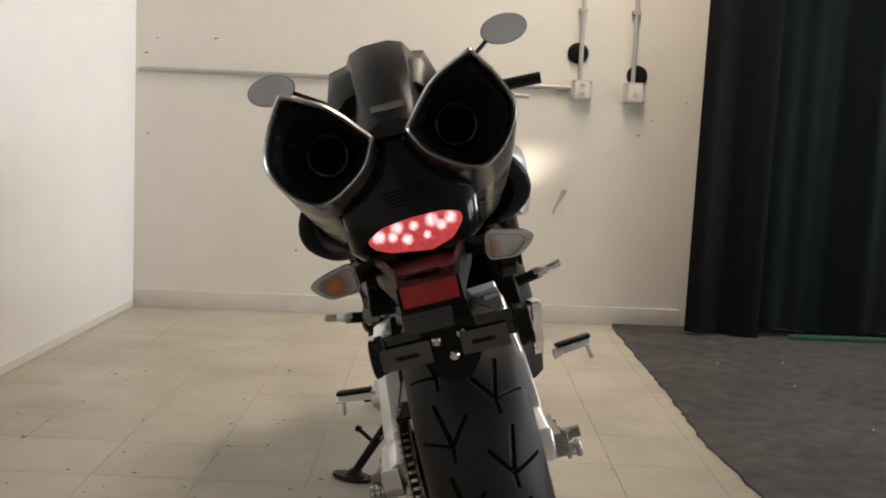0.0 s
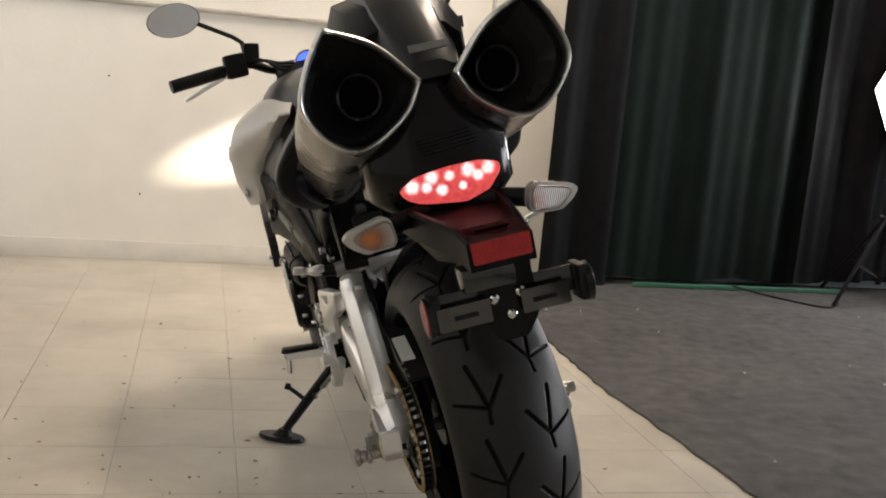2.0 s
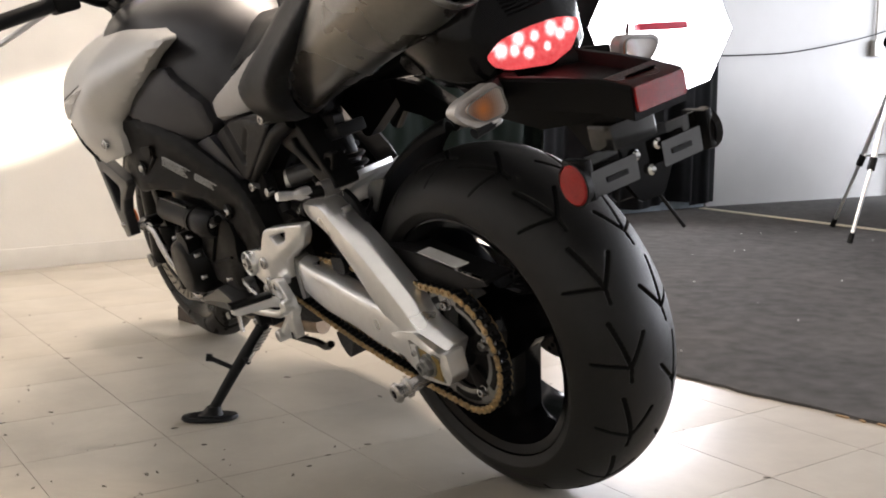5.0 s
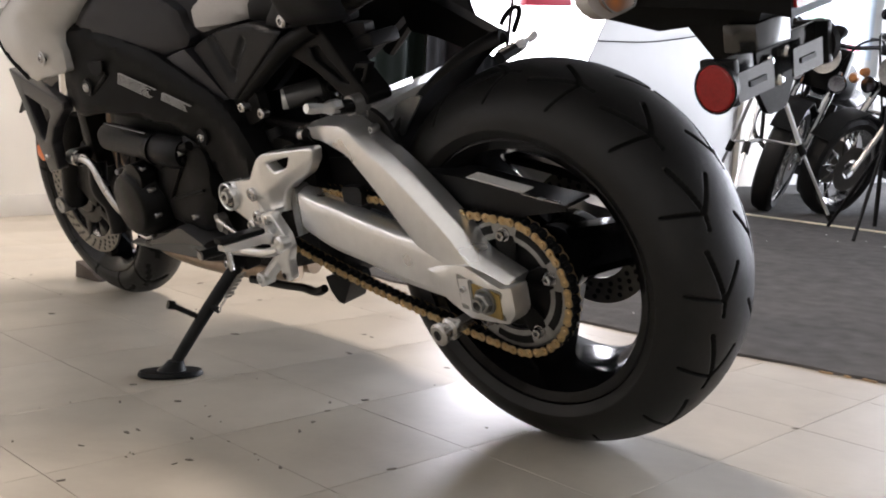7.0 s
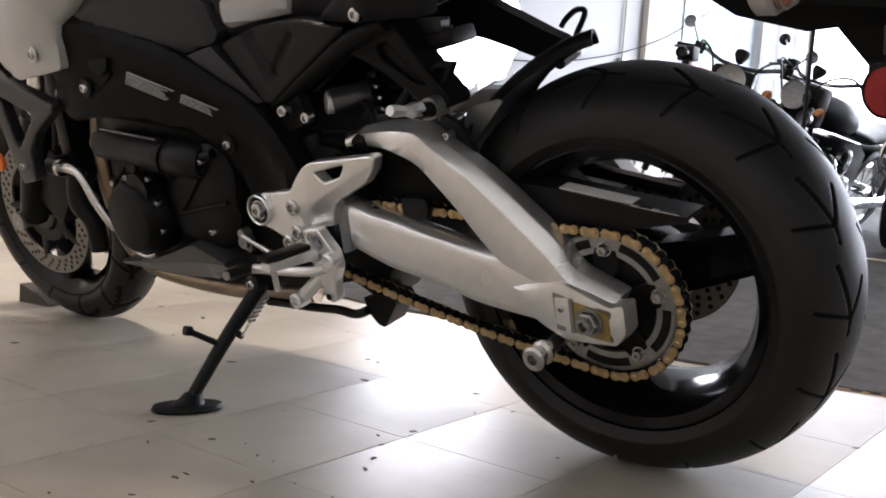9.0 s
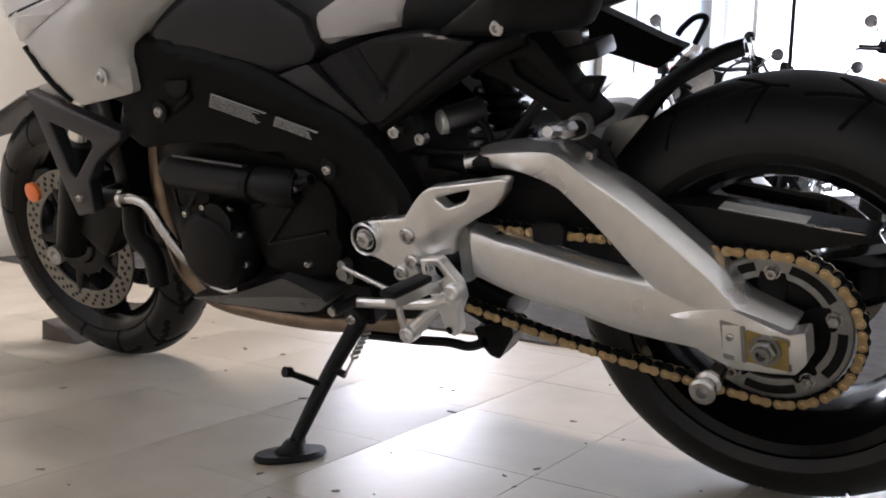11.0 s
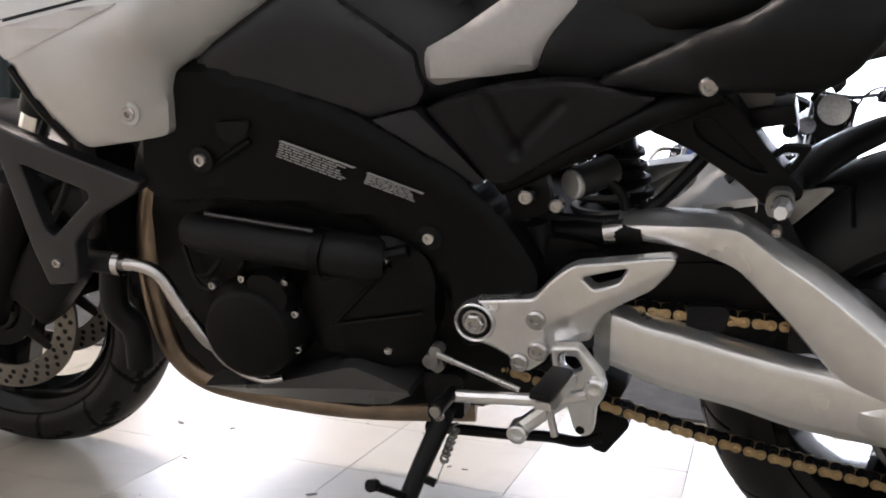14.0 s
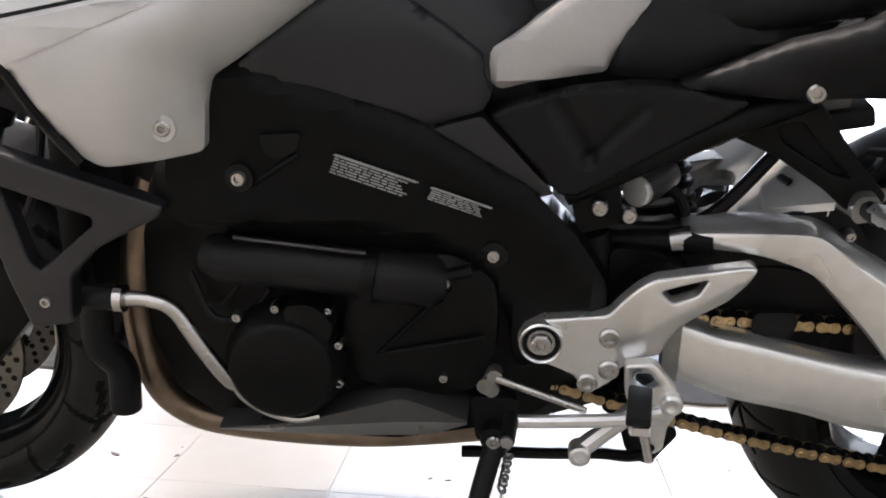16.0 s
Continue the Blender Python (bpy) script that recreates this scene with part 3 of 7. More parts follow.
def outlet(x, z, label, holes):
    t = thing("outlet", Matrix.Translation((x, 5.645, z)), label, "outlet", "outlets on the wall")
    bx = rnd([(-0.05, -0.05), (0.05, -0.05), (0.05, 0.05), (-0.05, 0.05)], 0.018, 2)
    q = panel(bx, 0.0, 0.045, 0.004, 0)
    q.transform(Matrix.Rotation(radians(90), 4, "Z"))
    q.transform(Matrix.Translation((0, -0.046, 0)))
    b = part("box", q, BOXMET, t)
    part("face_plate", box(-0.034, 0.034, -0.051, -0.047, -0.04, 0.04, 0.002), BEIGE, t)
    for hx, hz in ((-0.04, 0.04), (0.04, -0.04), (0.04, 0.04), (-0.04, -0.04)):
        part("screw", moved(bolt(0, 0, 0, 0.004, 0.003, 10), pose(hx, -0.047, hz, 0, 0, 90)), STEEL, t)
    for hz in holes:
        part("socket", moved(lathe([(0, 0.015), (-0.0035, 0.0145), (-0.0035, 0)], 20), pose(0, -0.051, hz, 0, 0, 90)), BOXMET, t, "pale round socket insert")
        for sx in (-0.006, 0.006):
            part("slot", box(sx - 0.0014, sx + 0.0014, -0.0553, -0.0548, hz - 0.004, hz + 0.005), DARK, t)
    if not holes:
        part("rocker", box(-0.008, 0.008, -0.056, -0.05, -0.016, 0.016, 0.002), BOXMET, t)
    return t


outlet(1.174, 1.127, "square metal double outlet on the conduit", (0.02, -0.02))
outlet(1.428, 1.124, "square metal switch box below the conduit", ())
for x, z, lab in ((1.152, 1.299, "round black cap on the wall behind the conduit"), (1.441, 1.207, "black knock-out cover on the wall by the switch")):
    tagged(part("round_cover", moved(lathe([(0, 0.05), (-0.012, 0.048), (-0.016, 0.04), (-0.016, 0)], 32), pose(x, 5.645, z, 0, 0, 90)), DARK, None), lab, "wall cover")
bm = tube([(1.08, 5.642, 0.53), (1.087, 5.639, 0.565), (1.11, 5.639, 0.61), (1.128, 5.642, 0.65)], lambda f: 0.004 + 0.012 * max(0, f - 0.25), 8)
tagged(part("torn_tape", bm, CONDUIT, None), "torn grey strip of tape stuck to the wall", "tape")
marks = random.Random(8)
for x, z in ((1.468, 0.926), (1.69, 1.09), (-0.857, 0.827), (-0.55, 1.28), (-0.87, 1.2), (-0.3, 0.81), (-0.15, 0.3), (1.53, 1.0), (-0.82, 1.27)):
    tagged(part("wall_mark", moved(lathe([(0.0, 0.006), (-0.0015, 0.005), (-0.0015, 0)], 9), pose(x, 5.645, z, 0, 0, 90) @ Matrix.Diagonal((1, marks.uniform(0.5, 1.3), marks.uniform(0.4, 0.9), 1))), DARK, None), "small dark nail hole in the wall", "wall mark", "marks on the wall")

# assumed ceiling lamps, out of view, added to go with the fill lights
for y, x in ((-0.5, 0.5), (4.5, 1.15)):
    t = thing("ceiling_lamp", Matrix.Translation((x, y, 0)), "assumed long fluorescent ceiling lamp with white housing, unseen", "ceiling lamp", "ceiling lamps")
    part("housing", box(-0.16, 0.16, -0.75, 0.75, 3.23, 3.3, 0.01), WALL2, t)
    part("tube", tube([(-0.06, -0.7, 3.215), (-0.06, 0.7, 3.215)], 0.013, 10, smooth=False), TUBE, t)
    part("tube", tube([(0.06, -0.7, 3.215), (0.06, 0.7, 3.215)], 0.013, 10, smooth=False), TUBE, t)

# softbox on its stand
def softbox(m):
    t = thing("softbox_lamp", m, "glowing white octagonal softbox on a black stand", "studio lamp")
    rings = []
    for d, r in ((0.0, 0.4), (0.02, 0.405), (0.16, 0.34), (0.27, 0.2), (0.32, 0.07)):
        rings.append([(r * math.cos(a), d, r * math.sin(a)) for a in (i * math.pi / 4 for i in range(8))])
    turn = pose(0.32, 0.02, 1.07, -4, 0, -36)
    part("shell", moved(loft(rings, False), turn), GLOSS, t, "black outer fabric shell", 20)
    face = loft([[(0.395 * math.cos(a), -0.002 - 0.02 * (1 - k), 0.395 * math.sin(a)) for a in (i * math.pi / 4 for i in range(8))] if k else
                 [(0.02 * math.cos(a), -0.03, 0.02 * math.sin(a)) for a in (i * math.pi / 4 for i in range(8))] for k in (1, 0)])
    part("diffuser", moved(face, turn), SOFT, t, "bright white diffuser fabric", 20)
    part("lamp_head", moved(box(-0.14, 0.14, -0.06, 0.02, -0.02, 0.02, 0.008), pose(0.1, -0.16, 1.06, 0, -4, -20)), PRED, t, "dim red-cased lamp head")
    part("pole", tube([(0, 0, 0.1), (0, 0, 0.62)], 0.014, 10, smooth=False), DARK, t)
    part("upper_pole", tube([(0, 0, 0.6), (0.02, -0.02, 1.08)], 0.01, 10, smooth=False), DARK, t)
    for z in (0.44, 0.62, 0.8):
        part("collar", tube([(0, 0, z - 0.025), (0, 0, z + 0.025)], 0.022, 10, smooth=False), DARK, t)
        part("knob", lathe([(0, 0.012), (-0.02, 0.014), (-0.03, 0.01), (-0.03, 0)], 10, Matrix.Translation((-0.02, 0, z))), DARK, t)
    for a in (100, 200, 310):
        c, s = math.cos(radians(a)), math.sin(radians(a))
        part("leg", tube([(0.015 * c, 0.015 * s, 0.44), (0.36 * c, 0.36 * s, 0.008)], 0.01, 8, smooth=False), DARK, t)
        part("brace", tube([(0.0, 0.0, 0.13), (0.2 * c, 0.2 * s, 0.2)], 0.005, 8, smooth=False), DARK, t)
    return t


softbox(Matrix.Translation((3.45, 5.2, 0.006)))
tagged(part("power_cable", tube([(3.2, 5.15, 0.012), (3.05, 5.05, 0.012), (2.9, 5.25, 0.012), (2.75, 5.4, 0.03)], 0.005, 6), DARK, None), "black power cable lying on the carpet", "cable")


def camera_tripod(m):
    t = thing("tripod", m, "silver photo tripod holding a small black camera", "tripod")
    apex = Vector((0, 0, 0.78))
    for a in (72, 186, 309):
        foot = Vector((0.4 * math.cos(radians(a)), 0.4 * math.sin(radians(a)), 0.012))
        mid = apex.lerp(foot, 0.52)
        leg = part("leg", tube([apex + Vector((0.03 * math.cos(radians(a)), 0.03 * math.sin(radians(a)), 0)), mid], 0.013, 8, smooth=False), ALLOY, t)
        part("lower_leg", tube([mid, foot], 0.009, 8, smooth=False), ALLOY, leg)
        part("clamp", tube([apex.lerp(foot, 0.49), apex.lerp(foot, 0.56)], 0.019, 8, smooth=False), DARK, leg)
        part("rubber_foot", tube([apex.lerp(foot, 0.95), foot - Vector((0, 0, 0.004))], 0.014, 8, smooth=False), DARK, leg)
        part("spreader", tube([(0, 0, 0.42), apex.lerp(foot, 0.5)], 0.006, 6, smooth=False), ALLOY, t)
    part("crown", lathe([(-0.03, 0), (-0.03, 0.03), (0.0, 0.045), (0.05, 0.04), (0.06, 0)], 16, pose(0, 0, 0.78, 0, -90, 0)), DARK, t)
    part("centre_column", tube([(0, 0, 0.42), (0, 0, 0.86)], 0.011, 8, smooth=False), DARK, t)
    part("pan_head", join(lathe([(0, 0), (0, 0.03), (0.03, 0.032), (0.03, 0)], 16, pose(0, 0, 0.86, 0, -90, 0)), box(-0.022, 0.022, -0.022, 0.022, 0.885, 0.925, 0.006)), DARK, t)
    part("pan_handle", tube([(0.02, 0, 0.88), (0.13, -0.05, 0.83), (0.2, -0.09, 0.8)], lambda f: 0.006 + 0.007 * (f > 0.55), 8), DARK, t)
    part("camera_body", box(-0.035, 0.06, -0.045, 0.045, 0.925, 1.0, 0.012), DARK, t)
    part("camera_lens", lathe([(0.0, 0.03), (-0.05, 0.032), (-0.06, 0.028), (-0.05, 0.02), (-0.05, 0)], 20, pose(-0.035, 0, 0.962)), GLOSS, t)
    return t


camera_tripod(pose(4.24, 4.1, 0.006))


def tall_pole(m):
    t = thing("light_stand", m, "slim dark light stand in front of the parked motorcycles", "light stand")
    part("pole", tube([(0, 0, 0.05), (0, 0, 1.5)], 0.011, 8, smooth=False), DARK, t)
    for a in (60, 185, 300):
        part("leg", tube([(0, 0, 0.42), (0.33 * math.cos(radians(a)), 0.33 * math.sin(radians(a)), 0.008)], 0.009, 8, smooth=False), DARK, t)
    for z in (0.42, 0.75):
        part("collar", tube([(0, 0, z - 0.02), (0, 0, z + 0.02)], 0.018, 8, smooth=False), DARK, t)
    return t


tall_pole(pose(4.15, 3.45, 0.006))

# things on the showroom wall
wd = Vector((EAST_B[0] - EAST_A[0], EAST_B[1] - EAST_A[1], 0)).normalized()
WALLM = Matrix.Translation((EAST_A[0], EAST_A[1], 0)) @ Matrix.Rotation(math.atan2(wd.y, wd.x), 4, "Z")
t = thing("wall_box", WALLM @ Matrix.Translation((1.52, 0, 1.05)), "small grey outlet box below a thin conduit", "outlet")
part("box", box(-0.04, 0.04, -0.045, 0, -0.055, 0.055, 0.008), CONDUIT, t)
part("pipe", tube([(0, -0.015, 0.05), (0, -0.015, 2.2)], 0.008, 8, smooth=False), CONDUIT, t)
t = thing("wall_post", WALLM @ Matrix.Translation((1.96, 0, 0)), "cream painted pilaster on the white wall", "pilaster", "", "structure")
part("shaft", box(-0.18, 0.18, -0.05, -0.001, 0, 3.29, 0.005), WALL, t)
t = thing("poster", WALLM @ Matrix.Translation((3.02, -0.006, 1.46)) @ Matrix.Diagonal((1.27, 1, 0.94, 1)), "pale event poster with green heading and red band", "poster")
part("sheet", box(-0.5, 0.5, -0.004, 0, -0.42, 0.42), POSTER, t)
for k in range(9):
    part("heading_bar", box(-0.36 + k * 0.08, -0.305 + k * 0.08, -0.0055, -0.004, 0.31, 0.37), PGREEN, t, "green heading bar")
part("picture", box(-0.3, -0.08, -0.0055, -0.004, 0.02, 0.2), PBLUE, t, "pale blue printed picture")
part("picture", box(0.0, 0.3, -0.0055, -0.004, -0.1, 0.22), PBLUE, t, "pale blue printed picture")
part("picture", box(-0.33, -0.1, -0.0055, -0.004, -0.24, -0.05), PGREEN, t, "green printed picture")
for k in range(8):
    part("text_bar", box(-0.36 + k * 0.09, -0.29 + k * 0.09, -0.0055, -0.004, -0.36, -0.3), PRED, t, "red text bar")
curtain("white_sheet", (8.3, 5.02), (9.25, 4.89), 0.12, SHEET, 13, 0.02, "white cloth hanging beside the poster", 9)
tagged(part("hanging_wire", moved(tube([(-0.1, -0.02, 0.96), (0.3, -0.02, 0.975), (0.75, -0.02, 1.01), (1.35, -0.07, 1.12), (1.9, -0.07, 1.27), (2.26, -0.07, 1.41), (3.2, -0.07, 1.82), (3.7, -0.03, 2.1)], 0.0045, 6), WALLM), DARK, None), "thin black wire strung slackly along the wall", "wire")

# ---- the silver and black motorcycle, leaning on its side stand ----
BIKE = Matrix.Translation((0.5657, 2.6598, 0.0032)) @ Matrix.Rotation(radians(-4.22), 4, "Z") @ Matrix.Rotation(radians(-16.67), 4, "Y")
bike = thing("motorcycle", BIKE, "silver and black naked motorcycle leaning on its side stand", "motorcycle")
CEN = Matrix.Translation((0.022, 0, 0)) @ Matrix.Rotation(radians(2.86), 4, "Z")
REAR, FRONT = Vector((0, -0.008, 0.312)), Vector((0, 1.51, 0.304))
STEER = CEN @ Matrix.Translation((0, -0.07, 0))
BARS = CEN @ Matrix.Translation((0, 1.18, 0.9)) @ Matrix.Rotation(radians(3), 4, Vector((0, -math.sin(radians(25)), math.cos(radians(25))))) @ Matrix.Translation((0, -1.18, -0.9)) @ Matrix.Translation((0, -0.05, 0.03))


def tyre_mesh(radius, half, rim_r, grooves, nu, nv):
    """Tyre with cut grooves; u runs round it, s across the tread."""
    h = radius - rim_r
    cr = h * 0.84
    prof = []
    for j in range(nv + 1):
        a = -1.9 + 3.8 * j / nv
        w, r = half * math.sin(a) if abs(a) < math.pi / 2 else math.copysign(half * (1 - 0.10 * (abs(a) - math.pi / 2) / 0.33), a), radius - cr + cr * math.cos(a)
        prof.append((w, r if abs(a) < math.pi / 2 else radius - cr - (abs(a) - math.pi / 2) / 0.33 * (h - cr)))
    arc = [0.0]
    for p, q in zip(prof, prof[1:]):
        arc.append(arc[-1] + math.hypot(q[0] - p[0], q[1] - p[1]))
    arc = np.array(arc) - arc[-1] / 2
    P = np.array(prof)
    circ = 2 * math.pi * radius
    pitch = circ / round(circ / 0.135)
    U, S = np.meshgrid(np.arange(nu) * circ / nu, arc, indexing="ij")
    depth = np.zeros_like(U)
    for (u0, s0, u1, s1, wide) in grooves:
        for shift in (-pitch, 0, pitch):
            uu = np.mod(U, pitch) + shift
            du, ds = u1 - u0, s1 - s0
            f = np.clip(((uu - u0) * du + (S - s0) * ds) / (du * du + ds * ds), 0, 1)
            d = np.hypot(uu - u0 - f * du, S - s0 - f * ds)
            depth = np.maximum(depth, 0.006 * np.clip((wide + 0.001 - d) / 0.0016, 0, 1))
    th = 2 * np.pi * np.arange(nu) / nu
    R = P[None, :, 1] - depth
    X = np.broadcast_to(P[None, :, 0], R.shape)
    V = np.stack([X, R * np.cos(th)[:, None], R * np.sin(th)[:, None]], -1).reshape(-1, 3)
    i, j = np.meshgrid(np.arange(nu), np.arange(nv), indexing="ij")
    w = nv + 1
    k = (i + 1) % nu
    F = np.stack([i * w + j, i * w + j + 1, k * w + j + 1, k * w + j], -1).reshape(-1, 4)
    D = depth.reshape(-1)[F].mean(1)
    return V, F, D


UNIT = [(0.0, -0.063, 0.08, -0.045, 0.0026), (0.08, -0.045, 0.034, -0.012, 0.0026), (0.08, -0.045, 0.105, -0.048, 0.0017), (0.058, -0.104, 0.08, -0.047, 0.0022)]
GROOVES = UNIT + [(u0 + 0.0675, -s0, u1 + 0.0675, -s1, w) for u0, s0, u1, s1, w in UNIT]


def tyre(parent, centre, radius, half, rim_r, nu, nv, turn=None):
    V, F, D = tyre_mesh(radius, half, rim_r, GROOVES, nu, nv)
    me = bpy.data.meshes.new("tyre")
    me.from_pydata(V.tolist(), [], F.tolist())
    me.transform(Matrix.Translation(centre))
    if turn:
        me.transform(turn)
    me.shade_smooth()
    me.materials.append(RUBBER)
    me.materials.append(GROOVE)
    # faces cut into the tread take the rubber with painted shade
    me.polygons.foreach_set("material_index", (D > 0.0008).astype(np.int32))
    ob = new("tyre", me)
    ob.parent = parent
    return tagged(ob, "worn black rubber tyre with angled tread grooves")


def hole_dots(x, r0, r1, holes, rad=0.0045):
    bms = []
    for k in range(holes):
        for q, off in ((0.22, 0), (0.5, 0.33), (0.78, 0.66)):
            a, r = 2 * math.pi * (k + off) / holes, r0 + (r1 - r0) * q
            bms.append(lathe([(x, rad), (x - 0.0008, rad), (x - 0.0008, 0)], 8, Matrix.Translation((0, r * math.cos(a), r * math.sin(a)))))
    return join(*bms)


def spoke(angle, w0, w1, r0, r1, t0, t1, x0=0.0):
    c, s = math.cos(angle), math.sin(angle)
    d, n = Vector((0, c, s)), Vector((0, -s, c))
    rings = []
    for f in (0, 0.15, 0.5, 0.85, 1):
        r, w, t = r0 + (r1 - r0) * f, w0 + (w1 - w0) * f, t0 + (t1 - t0) * f
        rings.append([d * r + n * (w * a) + Vector((x0 + t * b, 0, 0)) for a, b in ((-1, -0.6), (-0.6, -1), (0.6, -1), (1, -0.6), (1, 0.6), (0.6, 1), (-0.6, 1), (-1, 0.6))])
    return loft(rings)


def wheel(name, label, centre, radius, half, rim_r, nu, nv, turn=None):
    m = Matrix.Translation(centre)
    m = turn @ m if turn else m
    hw = half * 0.86
    rim = lathe([(-hw, rim_r + 0.006), (-hw - 0.003, rim_r - 0.004), (-hw + 0.004, rim_r - 0.018), (-hw * 0.5, rim_r - 0.034), (hw * 0.5, rim_r - 0.034), (hw - 0.004, rim_r - 0.018),
                 (hw + 0.003, rim_r - 0.004), (hw, rim_r + 0.006), (hw * 0.8, rim_r + 0.002), (hw * 0.45, rim_r - 0.018), (-hw * 0.45, rim_r - 0.018), (-hw * 0.8, rim_r + 0.002), (-hw, rim_r + 0.006)], 96, m)
    w = part(name, rim, GLOSS, bike, label)
    tyre(w, centre, radius, half, rim_r, nu, nv, turn)
    part("hub", lathe([(-0.075, 0), (-0.075, 0.045), (-0.05, 0.06), (0.05, 0.06), (0.075, 0.045), (0.075, 0)], 40, m), GLOSS, w)
    for k in range(3):
        part("spoke", moved(spoke(radians(163 + 120 * k), 0.042, 0.03, 0.03, rim_r - 0.024, 0.03, 0.034), m), GLOSS, w)
    return w, m


REAR_TURN = CEN @ Matrix.Translation((0.002, 0.0107, 0)) @ Matrix.Rotation(radians(1.4), 4, "Z")
rear, RM = wheel("rear_wheel", "gloss black cast rear wheel", REAR, 0.315, 0.107, 0.219, 1800, 200, REAR_TURN)
front, FM = wheel("front_wheel", "gloss black cast front wheel turned to the side", FRONT, 0.288, 0.06, 0.216, 420, 40, STEER)
part("brake_disc", lathe([(0.083, 0.075), (0.083, 0.12), (0.088, 0.12), (0.088, 0.075), (0.083, 0.075)], 72, RM), DISC, rear, "drilled steel rear brake disc")
part("drilled_face", moved(hole_dots(0.083, 0.078, 0.118, 26), RM), DARK, rear, "dark drilled holes")
for sx in (-1, 1):
    x = sx * 0.066
    d = part("brake_disc", lathe([(x - 0.0025, 0.115), (x - 0.0025, 0.154), (x + 0.0025, 0.155), (x + 0.0025, 0.115), (x - 0.0025, 0.115)], 72, FM), DISC, front, "drilled steel front brake disc")
    part("drilled_face", moved(hole_dots(x - 0.0025, 0.118, 0.152, 30), FM), DARK, d, "dark drilled holes")
    part("disc_carrier", join(lathe([(x - 0.003, 0.05), (x - 0.003, 0.075), (x + 0.003, 0.075), (x + 0.003, 0.05), (x - 0.003, 0.05)], 40, FM),
                              *[moved(spoke(2 * math.pi * k / 5, 0.012, 0.008, 0.07, 0.12, 0.003, 0.003, x), FM) for k in range(5)]), ENGINE, front)

# sprocket and chain
SPX, SPR = -0.129, 0.108
part("sprocket", lathe([(SPX - 0.003, 0.075), (SPX - 0.004, 0.09), (SPX - 0.003, 0.102), (SPX, 0.105), (SPX + 0.004, 0.102), (SPX + 0.004, 0.075), (SPX - 0.003, 0.075)], 86, RM), DSTEEL, rear, "dull steel rear sprocket")
part("sprocket_carrier", moved(lathe([(SPX + 0.03, 0.08), (SPX + 0.012, 0.078), (SPX + 0.004, 0.07), (SPX + 0.004, 0.035), (SPX - 0.004, 0.03), (SPX - 0.004, 0)], 48), RM), ENGINE, rear)
for k in range(5):
    a = 2 * math.pi * k / 5 + 0.35
    part("sprocket_arm", moved(spoke(a, 0.014, 0.022, 0.04, 0.082, 0.005, 0.004, SPX), RM), ENGINE, rear)
    part("sprocket_nut", moved(hexnut(SPX - 0.004, 0.083 * math.cos(a), 0.083 * math.sin(a), 0.0085, 0.012), RM), STEEL, rear)
    b = a + math.pi / 5
    arc = [(0, 0.09 * math.cos(b + q), 0.09 * math.sin(b + q)) for q in (-0.38, -0.19, 0, 0.19, 0.38)]
    part("sprocket_slot", moved(moved(tube(arc, 0.0065, 8), Matrix.Translation((SPX - 0.0035, 0, 0)) @ Matrix.Diagonal((0.12, 1, 1, 1))), RM), DARK, rear, "dark slot through the sprocket")

DRIVE, DR = Vector((-0.129, 0.62, 0.388)), 0.045
c0 = Vector((REAR.y, REAR.z))
c1 = Vector((DRIVE.y, DRIVE.z))
dv = c1 - c0
base = math.atan2(dv.y, dv.x)
off = math.acos((SPR - DR) / dv.length)
aT, aB = base + off, base - off
pts2 = []
for i in range(40):
    a = aT + (2 * math.pi - 2 * off) * i / 39
    pts2.append((c0.x + SPR * math.cos(a), c0.y + SPR * math.sin(a)))
low0 = Vector((c0.x + SPR * math.cos(aB), c0.y + SPR * math.sin(aB)))
low1 = Vector((c1.x + DR * math.cos(aB), c1.y + DR * math.sin(aB)))
for i in range(1, 40):
    f = i / 40
    p = low0.lerp(low1, f)
    pts2.append((p.x, p.y - 0.016 * math.sin(math.pi * f)))
for i in range(12):
    a = aB + 2 * off * i / 11 
    pts2.append((c1.x + DR * math.cos(a), c1.y + DR * math.sin(a)))
up0 = Vector((c1.x + DR * math.cos(aT), c1.y + DR * math.sin(aT)))
up1 = Vector((c0.x + SPR * math.cos(aT), c0.y + SPR * math.sin(aT)))
for i in range(1, 40):
    p = up0.lerp(up1, i / 40)
    pts2.append((p.x, p.y))
cum = [0.0]
loop = pts2 + [pts2[0]]
for p, q in zip(loop, loop[1:]):
    cum.append(cum[-1] + math.hypot(q[0] - p[0], q[1] - p[1]))
NL = 2 * round(cum[-1] / 0.015875 / 2)


def chain_at(s):
    s %= cum[-1]
    i = max(k for k in range(len(loop) - 1) if cum[k] <= s)
    f = (s - cum[i]) / max(1e-9, cum[i + 1] - cum[i])
    return Vector((0, loop[i][0] + f * (loop[i + 1][0] - loop[i][0]), loop[i][1] + f * (loop[i + 1][1] - loop[i][1])))


def link_plate(x, th, r):
    o = []
    for i in range(9):
        a = math.pi / 2 + math.pi * i / 8
        o.append((-0.0079 + r * math.cos(a), r * math.sin(a)))
    o.append((0, -r * 0.72))
    for i in range(9):
        a = -math.pi / 2 + math.pi * i / 8
        o.append((0.0079 + r * math.cos(a), r * math.sin(a)))
    o.append((0, r * 0.72))
    return panel(o, x, th, 0.0008, 0)


